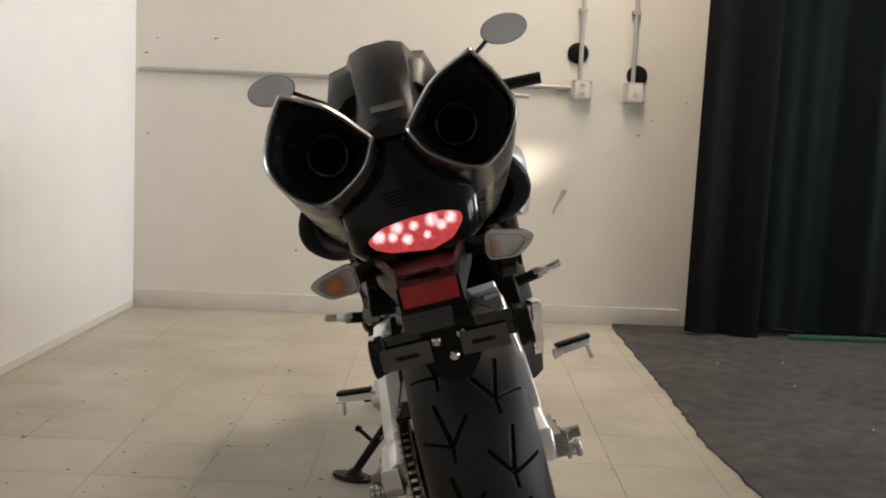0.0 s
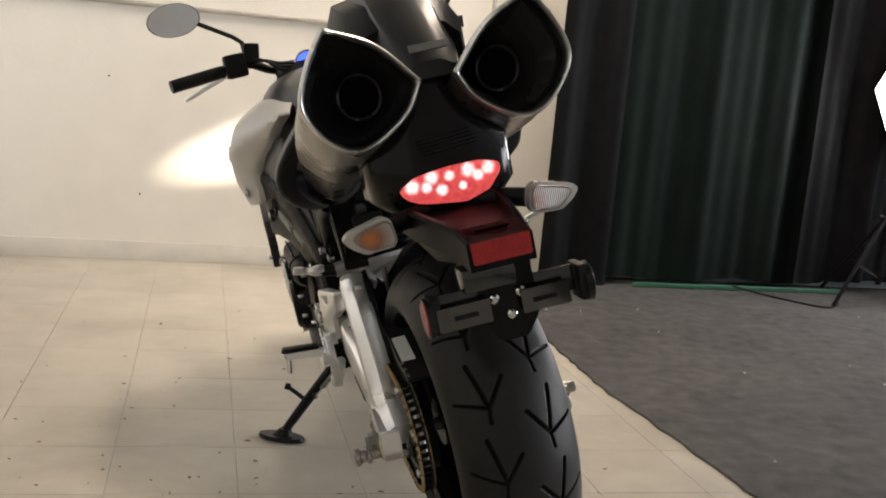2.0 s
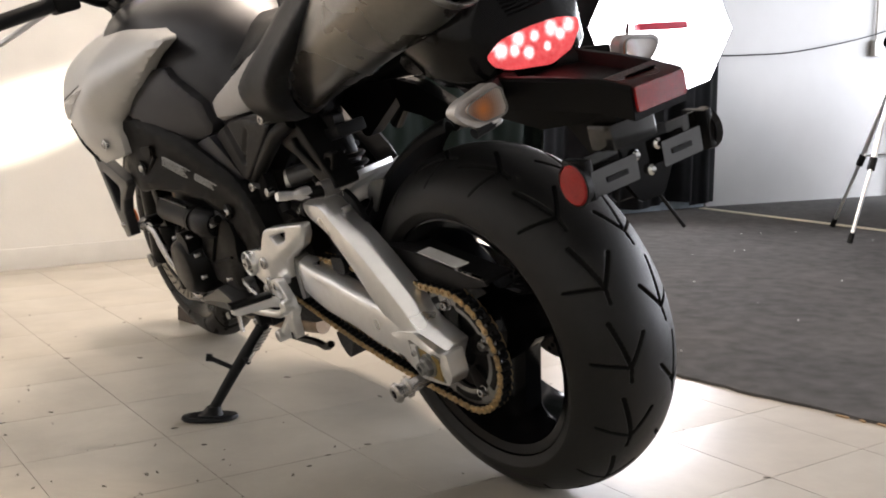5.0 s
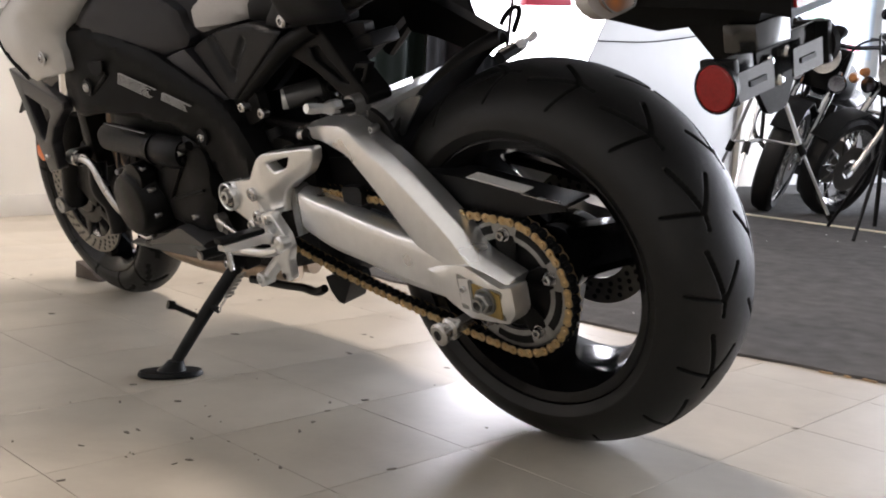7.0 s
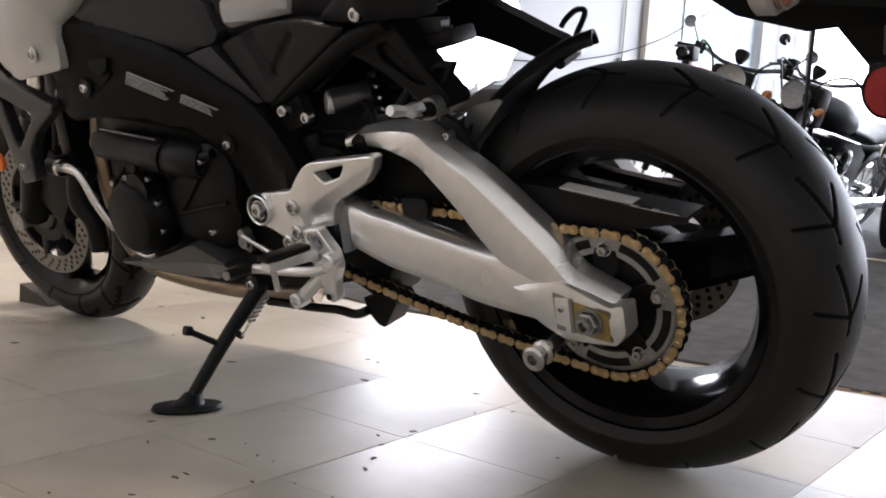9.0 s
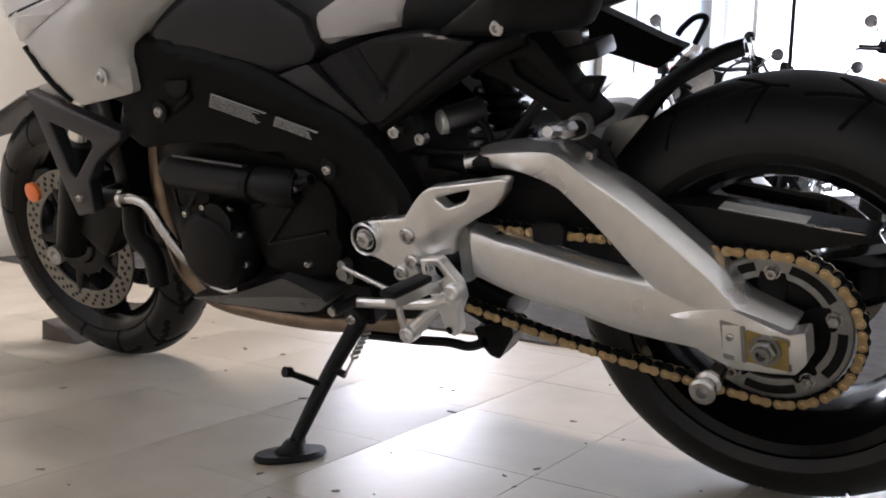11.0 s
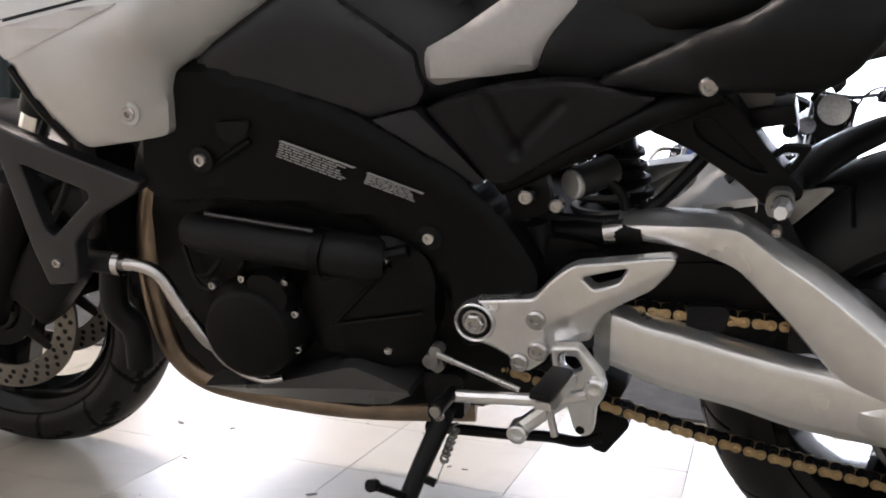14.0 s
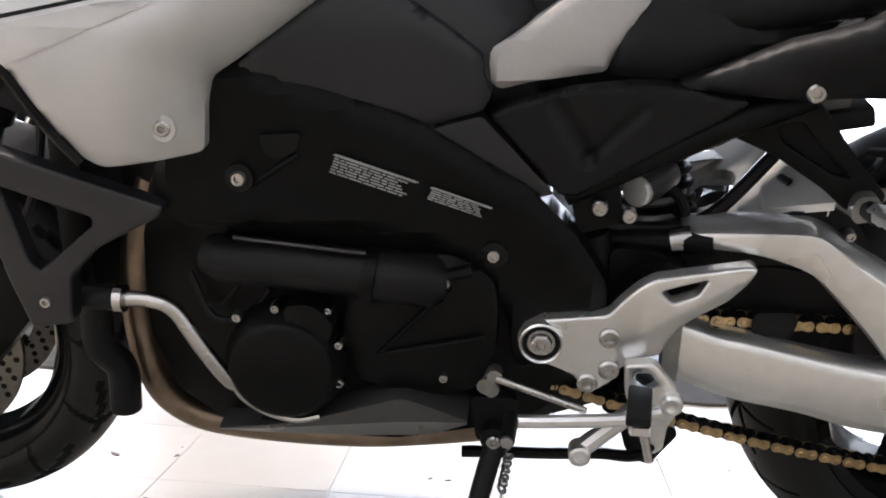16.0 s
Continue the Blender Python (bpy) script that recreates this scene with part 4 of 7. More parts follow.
outer = join(link_plate(-0.0115, 0.002, 0.007), link_plate(0.0095, 0.002, 0.007), *[lathe([(0.012, 0), (0.012, 0.0035), (-0.0132, 0.0035), (-0.0138, 0.0026), (-0.0138, 0)], 8, Matrix.Translation((0, y, 0))) for y in (-0.0079, 0.0079)])
inner = join(link_plate(-0.0088, 0.002, 0.0076), link_plate(0.0068, 0.002, 0.0076), *[lathe([(0.007, 0.005), (-0.007, 0.005)], 8, Matrix.Translation((0, y, 0))) for y in (-0.0079, 0.0079)])
chain = part("chain", moved(tube([DRIVE + Vector((-0.02, 0, 0)), DRIVE + Vector((0.02, 0, 0))], DR - 0.004, 24, smooth=False), CEN), DSTEEL, bike, "gold drive chain")
meshes = []
for b in (outer, inner):
    bmesh.ops.recalc_face_normals(b, faces=b.faces)
    me = bpy.data.meshes.new("chain_link")
    b.to_mesh(me)
    b.free()
    me.materials.append(GOLD if not meshes else DARK)
    meshes.append(me)
for k in range(NL):
    p, q = chain_at(k * cum[-1] / NL), chain_at((k + 1) * cum[-1] / NL)
    d = q - p
    ob = new("chain_link", meshes[k % 2])
    ob.parent = chain
    ob.matrix_basis = CEN @ Matrix.Translation((p + q) / 2 + Vector((SPX, 0, 0))) @ Matrix.Rotation(math.atan2(d.z, d.y), 4, "X")

# swingarm: an upper and a lower beam that meet in the axle block
def chamfered(bm, size, angle=28):
    bmesh.ops.recalc_face_normals(bm, faces=bm.faces)
    sharp = [e for e in bm.edges if len(e.link_faces) == 2 and e.calc_face_angle(0) > radians(angle)]
    bmesh.ops.bevel(bm, geom=sharp, offset=size, segments=2, affect="EDGES", profile=0.6, clamp_overlap=True)
    return bm


def dense(rows, k=4):
    """Smooth stations between the given rows of numbers."""
    return [tuple(p) for p in zip(*[[q.x for q in spline([(v, 0, 0) for v in col], k)] for col in zip(*rows)])]


def upper_ring(x, ty, tz, uy, uz, up):
    n = Vector((ty - uy, tz - uz)).normalized() * up
    return [(x, ty, tz), (x - 0.002, (ty + uy) / 2, (tz + uz) / 2), (x, uy, uz), (x + 0.01, uy - n.x * 0.3, uz - n.y * 0.3), (x + 0.042, uy - n.x * 0.15, uz - n.y * 0.15), (x + 0.05, ty + n.x, tz + n.y), (x + 0.02, ty + n.x, tz + n.y)]


def lower_ring(x, y, top, bottom):
    return [(x + 0.004, y, top), (x, y, top - 0.012), (x, y, bottom + 0.014), (x + 0.008, y, bottom), (x + 0.036, y, bottom + 0.002), (x + 0.04, y, top + 0.004), (x + 0.02, y, top + 0.006)]


UPPER = [(-0.128, 0.415, 0.538, 0.41, 0.522, 0.006), (-0.142, 0.375, 0.546, 0.375, 0.525, 0.008), (-0.154, 0.335, 0.553, 0.337, 0.527, 0.008), (-0.16, 0.292, 0.557, 0.302, 0.521, 0.007), (-0.161, 0.262, 0.553, 0.268, 0.508, 0.008),
         (-0.161, 0.222, 0.524, 0.243, 0.487, 0.012), (-0.161, 0.177, 0.495, 0.2, 0.445, 0.015), (-0.161, 0.1325, 0.461, 0.16, 0.401, 0.017), (-0.161, 0.09, 0.426, 0.118, 0.362, 0.018), (-0.161, 0.048, 0.39, 0.07, 0.322, 0.018), (-0.16, 0.02, 0.36, 0.03, 0.30, 0.014), (-0.158, -0.045, 0.331, -0.03, 0.3, 0.014)]
LOWER = [(-0.17, 0.428, 0.434, 0.362), (-0.176, 0.405, 0.434, 0.3605), (-0.176, 0.366, 0.4225, 0.347), (-0.174, 0.33, 0.416, 0.336), (-0.17, 0.258, 0.3995, 0.3225), (-0.166, 0.19, 0.386, 0.304), (-0.164, 0.137, 0.378, 0.2965), (-0.163, 0.08, 0.365, 0.2915), (-0.162, 0.02, 0.35, 0.285)]
AXLE_BLOCK = [(0.135, 0.333), (0.085, 0.349), (0.025, 0.3605), (-0.046, 0.335), (-0.068, 0.342), (-0.07, 0.3), (-0.055, 0.281), (0.023, 0.276), (0.06, 0.2895), (0.1, 0.311)]
arm_mesh = join(chamfered(loft([upper_ring(*q) for q in dense(UPPER)]), 0.0025), chamfered(loft([lower_ring(*q) for q in dense(LOWER)]), 0.0025),
                panel(AXLE_BLOCK, lambda y, z: -0.1725 + 0.06 * max(0, y - 0.03), 0.034, 0.0045, 0.006, 0.02))
SW = [(0.455, 0.545), (0.36, 0.563), (0.276, 0.564), (0.228, 0.541), (0.105, 0.464), (0.022, 0.366), (-0.066, 0.351), (-0.064, 0.306), (-0.044, 0.277), (0.087, 0.289), (0.214, 0.318), (0.435, 0.365), (0.455, 0.43)]
SWH = [(0.425, 0.523), (0.31, 0.525), (0.265, 0.514), (0.222, 0.482), (0.128, 0.388), (0.205, 0.402), (0.30, 0.423), (0.425, 0.438)]
swing = part("swingarm", arm_mesh, ALLOY, bike, "satin cast aluminium swingarm", 30)
part("arm_end_cover", panel([(0.4315, 0.436), (0.428, 0.446), (0.411, 0.446), (0.411, 0.36), (0.43, 0.353)], -0.181, 0.03, 0.004, 0.004), DSTEEL, swing, "grey pivot end of the lower beam")
part("pivot_collar", moved(tube([(-0.12, 0.43, 0.522), (-0.12, 0.405, 0.528)], 0.017, 18, smooth=False), Matrix()), STEEL, swing, "bright clamp ring")
part("beam_tube", tube([(-0.1, 0.52, 0.515), (-0.115, 0.45, 0.521), (-0.13, 0.38, 0.53)], 0.0145, 16, smooth=False), FRAME, swing)
part("swingarm_arm", mirrored(ring_panel(SW, SWH, -0.121, 0.035, 0.009, 0.012, 0.008)), ALLOY, swing)
part("chain_shield", panel([(0.45, 0.53), (0.30, 0.54), (0.25, 0.52), (0.20, 0.47), (0.115, 0.385), (0.205, 0.375), (0.30, 0.395), (0.45, 0.41)], -0.1, 0.005, 0.001, 0.004), BLACK, swing, "black inner chain shield")
part("chain_slider", panel([(0.322, 0.446), (0.276, 0.45), (0.27, 0.44), (0.276, 0.415), (0.322, 0.415)], -0.147, 0.014, 0.003, 0.006), BLACK, swing, "black plastic chain slider")
part("chain_slider_end", panel([(0.2, 0.446), (0.17, 0.435), (0.15, 0.40), (0.2, 0.40)], -0.146, 0.012, 0.003, 0.006), BLACK, swing)
part("cross_beam", tube([(-0.15, 0.44, 0.46), (0, 0.46, 0.47), (0.15, 0.44, 0.46)], 0.05, 14), FRAME, swing)
for sx in (1, -1):
    f = (lambda b: b) if sx == 1 else (lambda b: moved(mirrored(b), Matrix.Translation((-0.038, 0, 0))))
    part("adjuster_plate", f(panel([(0.040, 0.347), (-0.05, 0.331), (-0.052, 0.287), (0.036, 0.292)], -0.1735, 0.012, 0.0015, 0.003)), DSTEEL, swing, "stamped steel adjuster plate")
    part("adjuster_block", f(panel([(0.006, 0.339), (-0.048, 0.329), (-0.049, 0.289), (0.006, 0.294)], -0.1765, 0.012, 0.0015, 0.004)), YELLOW, swing, "yellow plated adjuster block")
    part("plate_edge", f(panel([(0.012, 0.343), (0.006, 0.342), (0.004, 0.293), (0.01, 0.293)], -0.1775, 0.008, 0.001, 0.001)), DSTEEL, swing)
    part("axle_nut", f(join(hexnut(-0.177, -0.02, 0.3145, 0.0165, 0.011), lathe([(0, 0.011), (-0.018, 0.011), (-0.018, 0.007), (-0.008, 0.006), (-0.008, 0)], 20, Matrix.Translation((-0.177, -0.02, 0.3145))))), DSTEEL, swing)
    part("stand_spool", f(lathe([(0.035, 0.012), (0.0, 0.012), (-0.002, 0.018), (-0.008, 0.018), (-0.012, 0.013), (-0.02, 0.013), (-0.024, 0.018), (-0.03, 0.018), (-0.033, 0.014), (-0.033, 0.008), (-0.02, 0.007), (-0.02, 0)], 24, Matrix.Translation((-0.186, 0.05, 0.262)))), STEEL, swing, "knurled steel paddock stand spool")
part("pivot_cover", panel([(0.5, 0.52), (0.44, 0.516), (0.428, 0.5), (0.424, 0.45), (0.43, 0.39), (0.5, 0.39)], -0.15, 0.03, 0.008, 0.012), FRAME, swing)
part("adjuster_bolt", bolt(-0.175, 0.026, 0.325, 0.005, 0.003, 10), STEEL, swing)
part("axle", moved(tube([(-0.2, -0.008, 0.312), (0.2, -0.008, 0.312)], 0.012, 14, smooth=False), CEN), DSTEEL, swing)
# chain guard with its pale sticker
guard = part("chain_guard", panel([(0.42, 0.475), (0.3, 0.49), (0.17, 0.478), (0.075, 0.474), (-0.083, 0.456), (-0.126, 0.452), (-0.135, 0.444), (-0.06, 0.428), (0.02, 0.405), (0.13, 0.41), (0.3, 0.44), (0.42, 0.45)], -0.105, 0.004, 0.003, 0.008), BLACK, bike, "matt black chain guard")
part("guard_top", panel([(0.3, 0.49), (0.17, 0.478), (0.075, 0.474), (-0.083, 0.456), (-0.132, 0.452), (-0.132, 0.447), (-0.083, 0.451), (0.075, 0.469), (0.17, 0.473), (0.3, 0.485)], -0.105, 0.055, 0.001, 0), BLACK, guard)
part("sticker", panel([(0.062, 0.4745), (-0.05, 0.4618), (-0.05, 0.46), (0.062, 0.4727)], -0.1, 0.026, 0.0004, 0), STICKER, guard, "pale warning sticker")
part("guard_edge", panel([(-0.05, 0.4608), (-0.122, 0.4545), (-0.122, 0.453), (-0.05, 0.459)], -0.104, 0.006, 0.0004, 0), STEEL, guard, "worn bright guard edge")
part("brake_hanger", tube([(0.09, -0.03, 0.42), (0.09, 0.12, 0.44), (0.1, 0.3, 0.45)], 0.012, 8), FRAME, bike)

# hugger over the rear tyre
def hug_ring(a, w, r):
    return [REAR + Vector((w * math.sin(b), (r + 0.018 * math.cos(b)) * math.cos(a), (r + 0.018 * math.cos(b)) * math.sin(a))) for b in (-1.5 + 3.0 * k / 12 for k in range(13))] + \
           [REAR + Vector((w * 0.94 * math.sin(b), (r - 0.006 + 0.018 * math.cos(b)) * math.cos(a), (r - 0.006 + 0.018 * math.cos(b)) * math.sin(a))) for b in (1.5 - 3.0 * k / 12 for k in range(13))]


bm = loft([hug_ring(radians(a), w, r) for a, w, r in ((18, 0.1, 0.322), (30, 0.104, 0.324), (38, 0.1, 0.328), (46, 0.085, 0.334), (52, 0.068, 0.338), (58, 0.056, 0.342), (64, 0.046, 0.345), (70, 0.034, 0.348), (75, 0.024, 0.35), (79, 0.01, 0.351))])
hug = part("hugger", moved(bm, CEN), BLACK, bike, "matt black rear hugger fender")
part("hugger_plate", panel([(0.239, 0.552), (0.229, 0.571), (0.214, 0.579), (0.176, 0.589), (0.163, 0.588), (0.19, 0.558), (0.226, 0.519)], -0.076, 0.005, 0.002, 0.006), DSTEEL, hug, "pale textured side plate")
part("hugger_bolt", bolt(-0.13, 0.226, 0.548, 0.0065, 0.006), STEEL, hug)
part("mount_plate", panel([(0.33, 0.548), (0.29, 0.566), (0.25, 0.578), (0.215, 0.56), (0.185, 0.51), (0.22, 0.49), (0.31, 0.53)], -0.118, 0.01, 0.003, 0.012), BLACK, hug)
# silver bridge plate above the swingarm
def bridge(bm, up=0.0):
    """Lays a flat cast plate on the sloping bridge of the swingarm."""
    for v in bm.verts:
        d, x, y = v.co
        v.co = (x, y, 0.573 + 0.15 * (x - 0.0226) - 0.62 * (y - 0.311) - d + up)
    return bm


HOLE = [(0.03 + 0.04 * math.cos(a), 0.366 + 0.031 * math.sin(a)) for a in (2 * math.pi * k / 20 for k in range(20))]
brace = part("shock_plate", bridge(ring_panel([(-0.04, 0.412), (-0.085, 0.309), (-0.07, 0.288), (0.03, 0.284), (0.125, 0.3), (0.13, 0.4), (0.04, 0.42)], HOLE, 0.0, 0.012, 0.002, 0.006, 0.002)), SILVER, bike, "silver bridge plate with a round hole above the swingarm", 30)
# added dark disc below the hole, painting the shade seen through it
part("hole_shade_disc", bridge(panel(HOLE, 0.03, 0.004, 0.001, 0)), DARK, brace)
part("plate_tab", bridge(panel([(-0.082, 0.318), (-0.138, 0.25), (-0.06, 0.258), (0.02, 0.282), (0.0, 0.312)], 0.0, 0.01, 0.002, 0.004), 0.007), SILVER, brace, "raised silver tab")
part("tab_slot", bridge(panel([(-0.03, 0.297), (-0.06, 0.288), (-0.055, 0.282), (-0.028, 0.291)], 0.0, 0.004, 0.0005, 0.002), 0.0085), DARK, brace)
part("plate_skirt", panel([(0.415, 0.505), (0.305, 0.555), (0.25, 0.585), (0.25, 0.565), (0.3, 0.535), (0.415, 0.49)], lambda y, z: -0.088 - 0.5 * max(0, 0.31 - y), 0.006, 0.002, 0.004, 0.02), SILVER, brace)

# main frame spar with cut-outs
def fr_x(y, z):
    return -0.186 - 0.085 * max(0, min(1, (y - 0.58) / 0.36)) ** 1.1


FR = [(0.965, 0.735), (0.911, 0.755), (0.735, 0.688), (0.60, 0.603), (0.545, 0.55), (0.505, 0.49), (0.50, 0.44), (0.525, 0.385), (0.605, 0.37), (0.622, 0.45), (0.66, 0.505), (0.72, 0.545), (0.80, 0.56), (0.9, 0.575), (0.975, 0.565), (1.02, 0.60)]


def spar_edge(y, z):
    d = edge_distance(y, z, FR)
    return -0.006 * max(0, 1 - abs(d - 0.02) / 0.016)


spar = part("frame_spar", panel(FR, fr_x, 0.05, 0.008, 0.014, 0.018, (spar_edge,)), FRAME, bike, "satin black alloy frame spar")
part("frame_spar_inner", mirrored(panel(FR, fr_x, 0.05, 0.008, 0.014, 0.04)), FRAME, spar)
# no cut here: a raised dark plate imitates the opening's shade
part("frame_hole_shade", panel([(0.888, 0.678), (0.845, 0.679), (0.852, 0.658), (0.872, 0.65), (0.885, 0.66)], lambda y, z: fr_x(y, z) - 0.010, 0.004, 0.0005, 0.006, 0.02), DARK, spar, "dark plate painted as the shade of a spar opening")
for y, z in ((0.912, 0.629), (0.638, 0.527)):
    part("bolt_recess", moved(lathe([(0, 0.017), (-0.004, 0.016), (-0.004, 0)], 24), Matrix.Translation((fr_x(y, z) - 0.001, y, z))), DARK, spar)
    part("spar_bolt", bolt(fr_x(y, z) - 0.004, y, z, 0.0085, 0.006), STEEL, spar)
part("spar_rib", tube([(fr_x(0.84, 0.65) - 0.004, 0.85, 0.653), (fr_x(0.9, 0.6) - 0.002, 0.93, 0.6)], 0.005, 8, smooth=False), FRAME, spar)
# warning labels: rows of plain bars
u = Vector((-0.93, -0.365))
for (y0, z0, n, rows, seed) in ((0.81, 0.654, 0.094, 7, 1), (0.707, 0.613, 0.071, 6, 2)):
    lab = part("warning_label", panel([(y0, z0), (y0 - n * 0.93, z0 - n * 0.37), (y0 - n * 0.93 + 0.004, z0 - n * 0.37 - 0.001), (y0 + 0.004, z0 - 0.001)], lambda y, z: fr_x(y, z) - 0.0068, 0.001, 0.0002, 0), LABEL, spar, "printed warning label")
    r = random.Random(seed)
    gap = 0.003 if seed == 1 else 0.0023
    for k in range(rows):
        s = 0.0
        stop = n * r.uniform(0.72, 1.0)
        while s < stop * 0.95:
            w = r.uniform(0.004, 0.016)
            e = min(stop, s + w)
            a = (y0 - 0.93 * s + 0.0011 * k, z0 - 0.37 * s - gap * k)
            b = (y0 - 0.93 * e + 0.0011 * k, z0 - 0.37 * e - gap * k)
            part("text_bar", panel([a, b, (b[0] + 0.0006, b[1] - gap * 0.45), (a[0] + 0.0006, a[1] - gap * 0.45)], lambda y, z: fr_x(y, z) - 0.010, 0.001, 0.0002, 0, 0.1), LABEL, lab)
            s = e + 0.0016

# tank, side panels and shroud
def sec(y, w, zb, zt, wt, n=28):
    out = []
    for k in range(n):
        a = 2 * math.pi * k / n
        c, s = math.cos(a), math.sin(a)
        f = (s + 1) / 2
        ww = w + (wt - w) * f ** 2.2
        out.append((math.copysign(abs(c) ** 0.62, c) * ww, y, (zb + zt) / 2 + (zt - zb) / 2 * math.copysign(abs(s) ** 0.75, s)))
    return out


tank = part("fuel_tank", loft([sec(y, w, zb, zt, wt) for y, w, zb, zt, wt in ((0.585, 0.1, 0.66, 0.79, 0.07), (0.61, 0.135, 0.65, 0.83, 0.08), (0.66, 0.17, 0.66, 0.88, 0.1), (0.74, 0.192, 0.68, 0.928, 0.14), (0.83, 0.207, 0.71, 0.962, 0.18), (0.93, 0.224, 0.74, 0.985, 0.205),
                                                    (1.05, 0.236, 0.74, 0.993, 0.215), (1.13, 0.22, 0.74, 0.975, 0.19), (1.2, 0.15, 0.76, 0.92, 0.12))], True), GREY, bike, "dark grey satin fuel tank", 50)
part("filler_cap", moved(lathe([(0, 0.045), (-0.006, 0.045), (-0.008, 0.038), (-0.006, 0.03), (-0.009, 0)], 32), pose(0, 0.99, 0.986, 0, 90, 0)), STEEL, tank)


def pu_x(y, z):
    return -0.175 - 0.338 * (y - 0.65) + 0.55 * max(0, z - 0.78) ** 1.3


PU = [(0.91, 0.749), (0.865, 0.72), (0.809, 0.683), (0.754, 0.668), (0.703, 0.678), (0.659, 0.689), (0.649, 0.707), (0.658, 0.727), (0.662, 0.752), (0.703, 0.785), (0.743, 0.813), (0.764, 0.836), (0.802, 0.837), (0.87, 0.79)]
part("tank_side_panel", panel(PU, pu_x, 0.05, 0.004, 0.006, 0.014), GREY, tank, "dark grey satin tank side panel")
part("tank_side_panel", mirrored(panel(PU, pu_x, 0.05, 0.006, 0.01, 0.04)), GREY, tank, "dark grey satin tank side panel")
PL = [(0.75, 0.663), (0.703, 0.674), (0.659, 0.686), (0.573, 0.593), (0.587, 0.59), (0.638, 0.608), (0.699, 0.634)]
part("lower_side_panel", panel(PL, lambda y, z: -0.169 - 0.2 * (y - 0.57), 0.03, 0.003, 0.005, 0.03), GREY, tank, "dark grey lower side panel")


SHEDGE = [(0.941, 0.664), (0.938, 0.706), (0.931, 0.741), (0.902, 0.761), (0.868, 0.786), (0.826, 0.818), (0.77, 0.862), (0.71, 0.891)]


def sh_x(y, z):
    rear = float(np.interp(y, (0.68, 0.77, 0.826, 0.868, 0.902, 0.931, 0.941), (-0.192, -0.225, -0.246, -0.269, -0.278, -0.285, -0.292)))
    out = sum(float(np.interp(z + d, (0.66, 0.70, 0.735, 0.80, 0.85, 0.88, 0.905, 0.925, 0.945, 0.97), (-0.315, -0.332, -0.338, -0.338, -0.32, -0.297, -0.255, -0.215, -0.165, -0.1))) for d in (-0.015, -0.008, 0, 0.008, 0.015)) / 5
    out += 2.7 * max(0, y - 1.1) ** 2 + 0.42 * max(0, 0.93 - y)
    f = max(0, min(1, edge_distance(y, z, SHEDGE + SHEDGE[::-1]) / 0.085))
    return rear + (out - rear) * math.sin(f * math.pi / 2)


SH = [(1.25, 0.86), (1.19, 0.80), (1.117, 0.752), (1.063, 0.658), (1.043, 0.648)] + SHEDGE + [(0.715, 0.898), (0.8, 0.914), (0.95, 0.931), (1.1, 0.934), (1.2, 0.912)]
shroud = part("tank_shroud", panel(SH, sh_x, 0.03, 0.006, 0.007, 0.014), SHROUDPAINT, bike, "satin silver tank shroud")
part("tank_shroud_far", mirrored(panel(SH, sh_x, 0.03, 0.009, 0.014, 0.03)), SHROUDPAINT, shroud)
part("shroud_bolt", bolt(sh_x(0.973, 0.696) - 0.001, 0.973, 0.696, 0.009, 0.005), STEEL, shroud)
part("shroud_bolt_recess", moved(lathe([(0, 0.015), (-0.002, 0.014), (-0.002, 0)], 24), Matrix.Translation((sh_x(0.973, 0.696) - 0.0005, 0.973, 0.696))), SHROUDPAINT, shroud)
fl = part("shroud_indicator", panel([(1.125, 0.798), (1.02, 0.822), (0.96, 0.829), (0.966, 0.825), (1.088, 0.772), (1.118, 0.758), (1.13, 0.765)], lambda y, z: sh_x(y, z) - 0.006, 0.012, 0.004, 0.006, 0.02), CLEAR, shroud, "clear pointed indicator lens")
part("indicator_reflector", panel([(1.12, 0.792), (0.985, 0.823), (1.11, 0.765)], lambda y, z: sh_x(y, z) - 0.001, 0.004, 0.002, 0.005, 0.03), CHROME, fl)
part("shroud_slit", panel([(1.15, 0.801), (0.98, 0.839), (0.98, 0.8355), (1.15, 0.7965)], lambda y, z: sh_x(y, z) - 0.0012, 0.004, 0.001, 0, 0.03), DARK, shroud)
part("shroud_edge", tube([(sh_x(y, z) + 0.004, y + 0.003, z - 0.003) for y, z in ((1.119, 0.753), (1.09, 0.702), (1.063, 0.657))], 0.0055, 8), GLOSS, shroud, "black rubber edge strip")
# radiator side bracket, a triangle
tri = part("radiator_bracket", ring_panel([(1.22, 0.668), (1.165, 0.65), (0.99, 0.6), (0.995, 0.588), (1.07, 0.545), (1.103, 0.51), (1.109, 0.45), (1.158, 0.44), (1.178, 0.5), (1.2, 0.6)], [(1.172, 0.612), (1.072, 0.582), (1.072, 0.572), (1.138, 0.513), (1.15, 0.522)], -0.292, 0.02), GREY, bike, "dark grey triangular radiator bracket")
part("bracket_bolt", bolt(-0.294, 1.135, 0.478, 0.007, 0.006), STEEL, tri)
part("radiator", box(-0.2, 0.2, 1.12, 1.16, 0.42, 0.74, 0.01), ENGINE, bike)
part("radiator_shade", panel([(1.2, 0.69), (1.0, 0.62), (0.96, 0.66), (1.05, 0.70), (1.12, 0.76)], -0.24, 0.02, 0.004, 0.01), BLACK, bike)

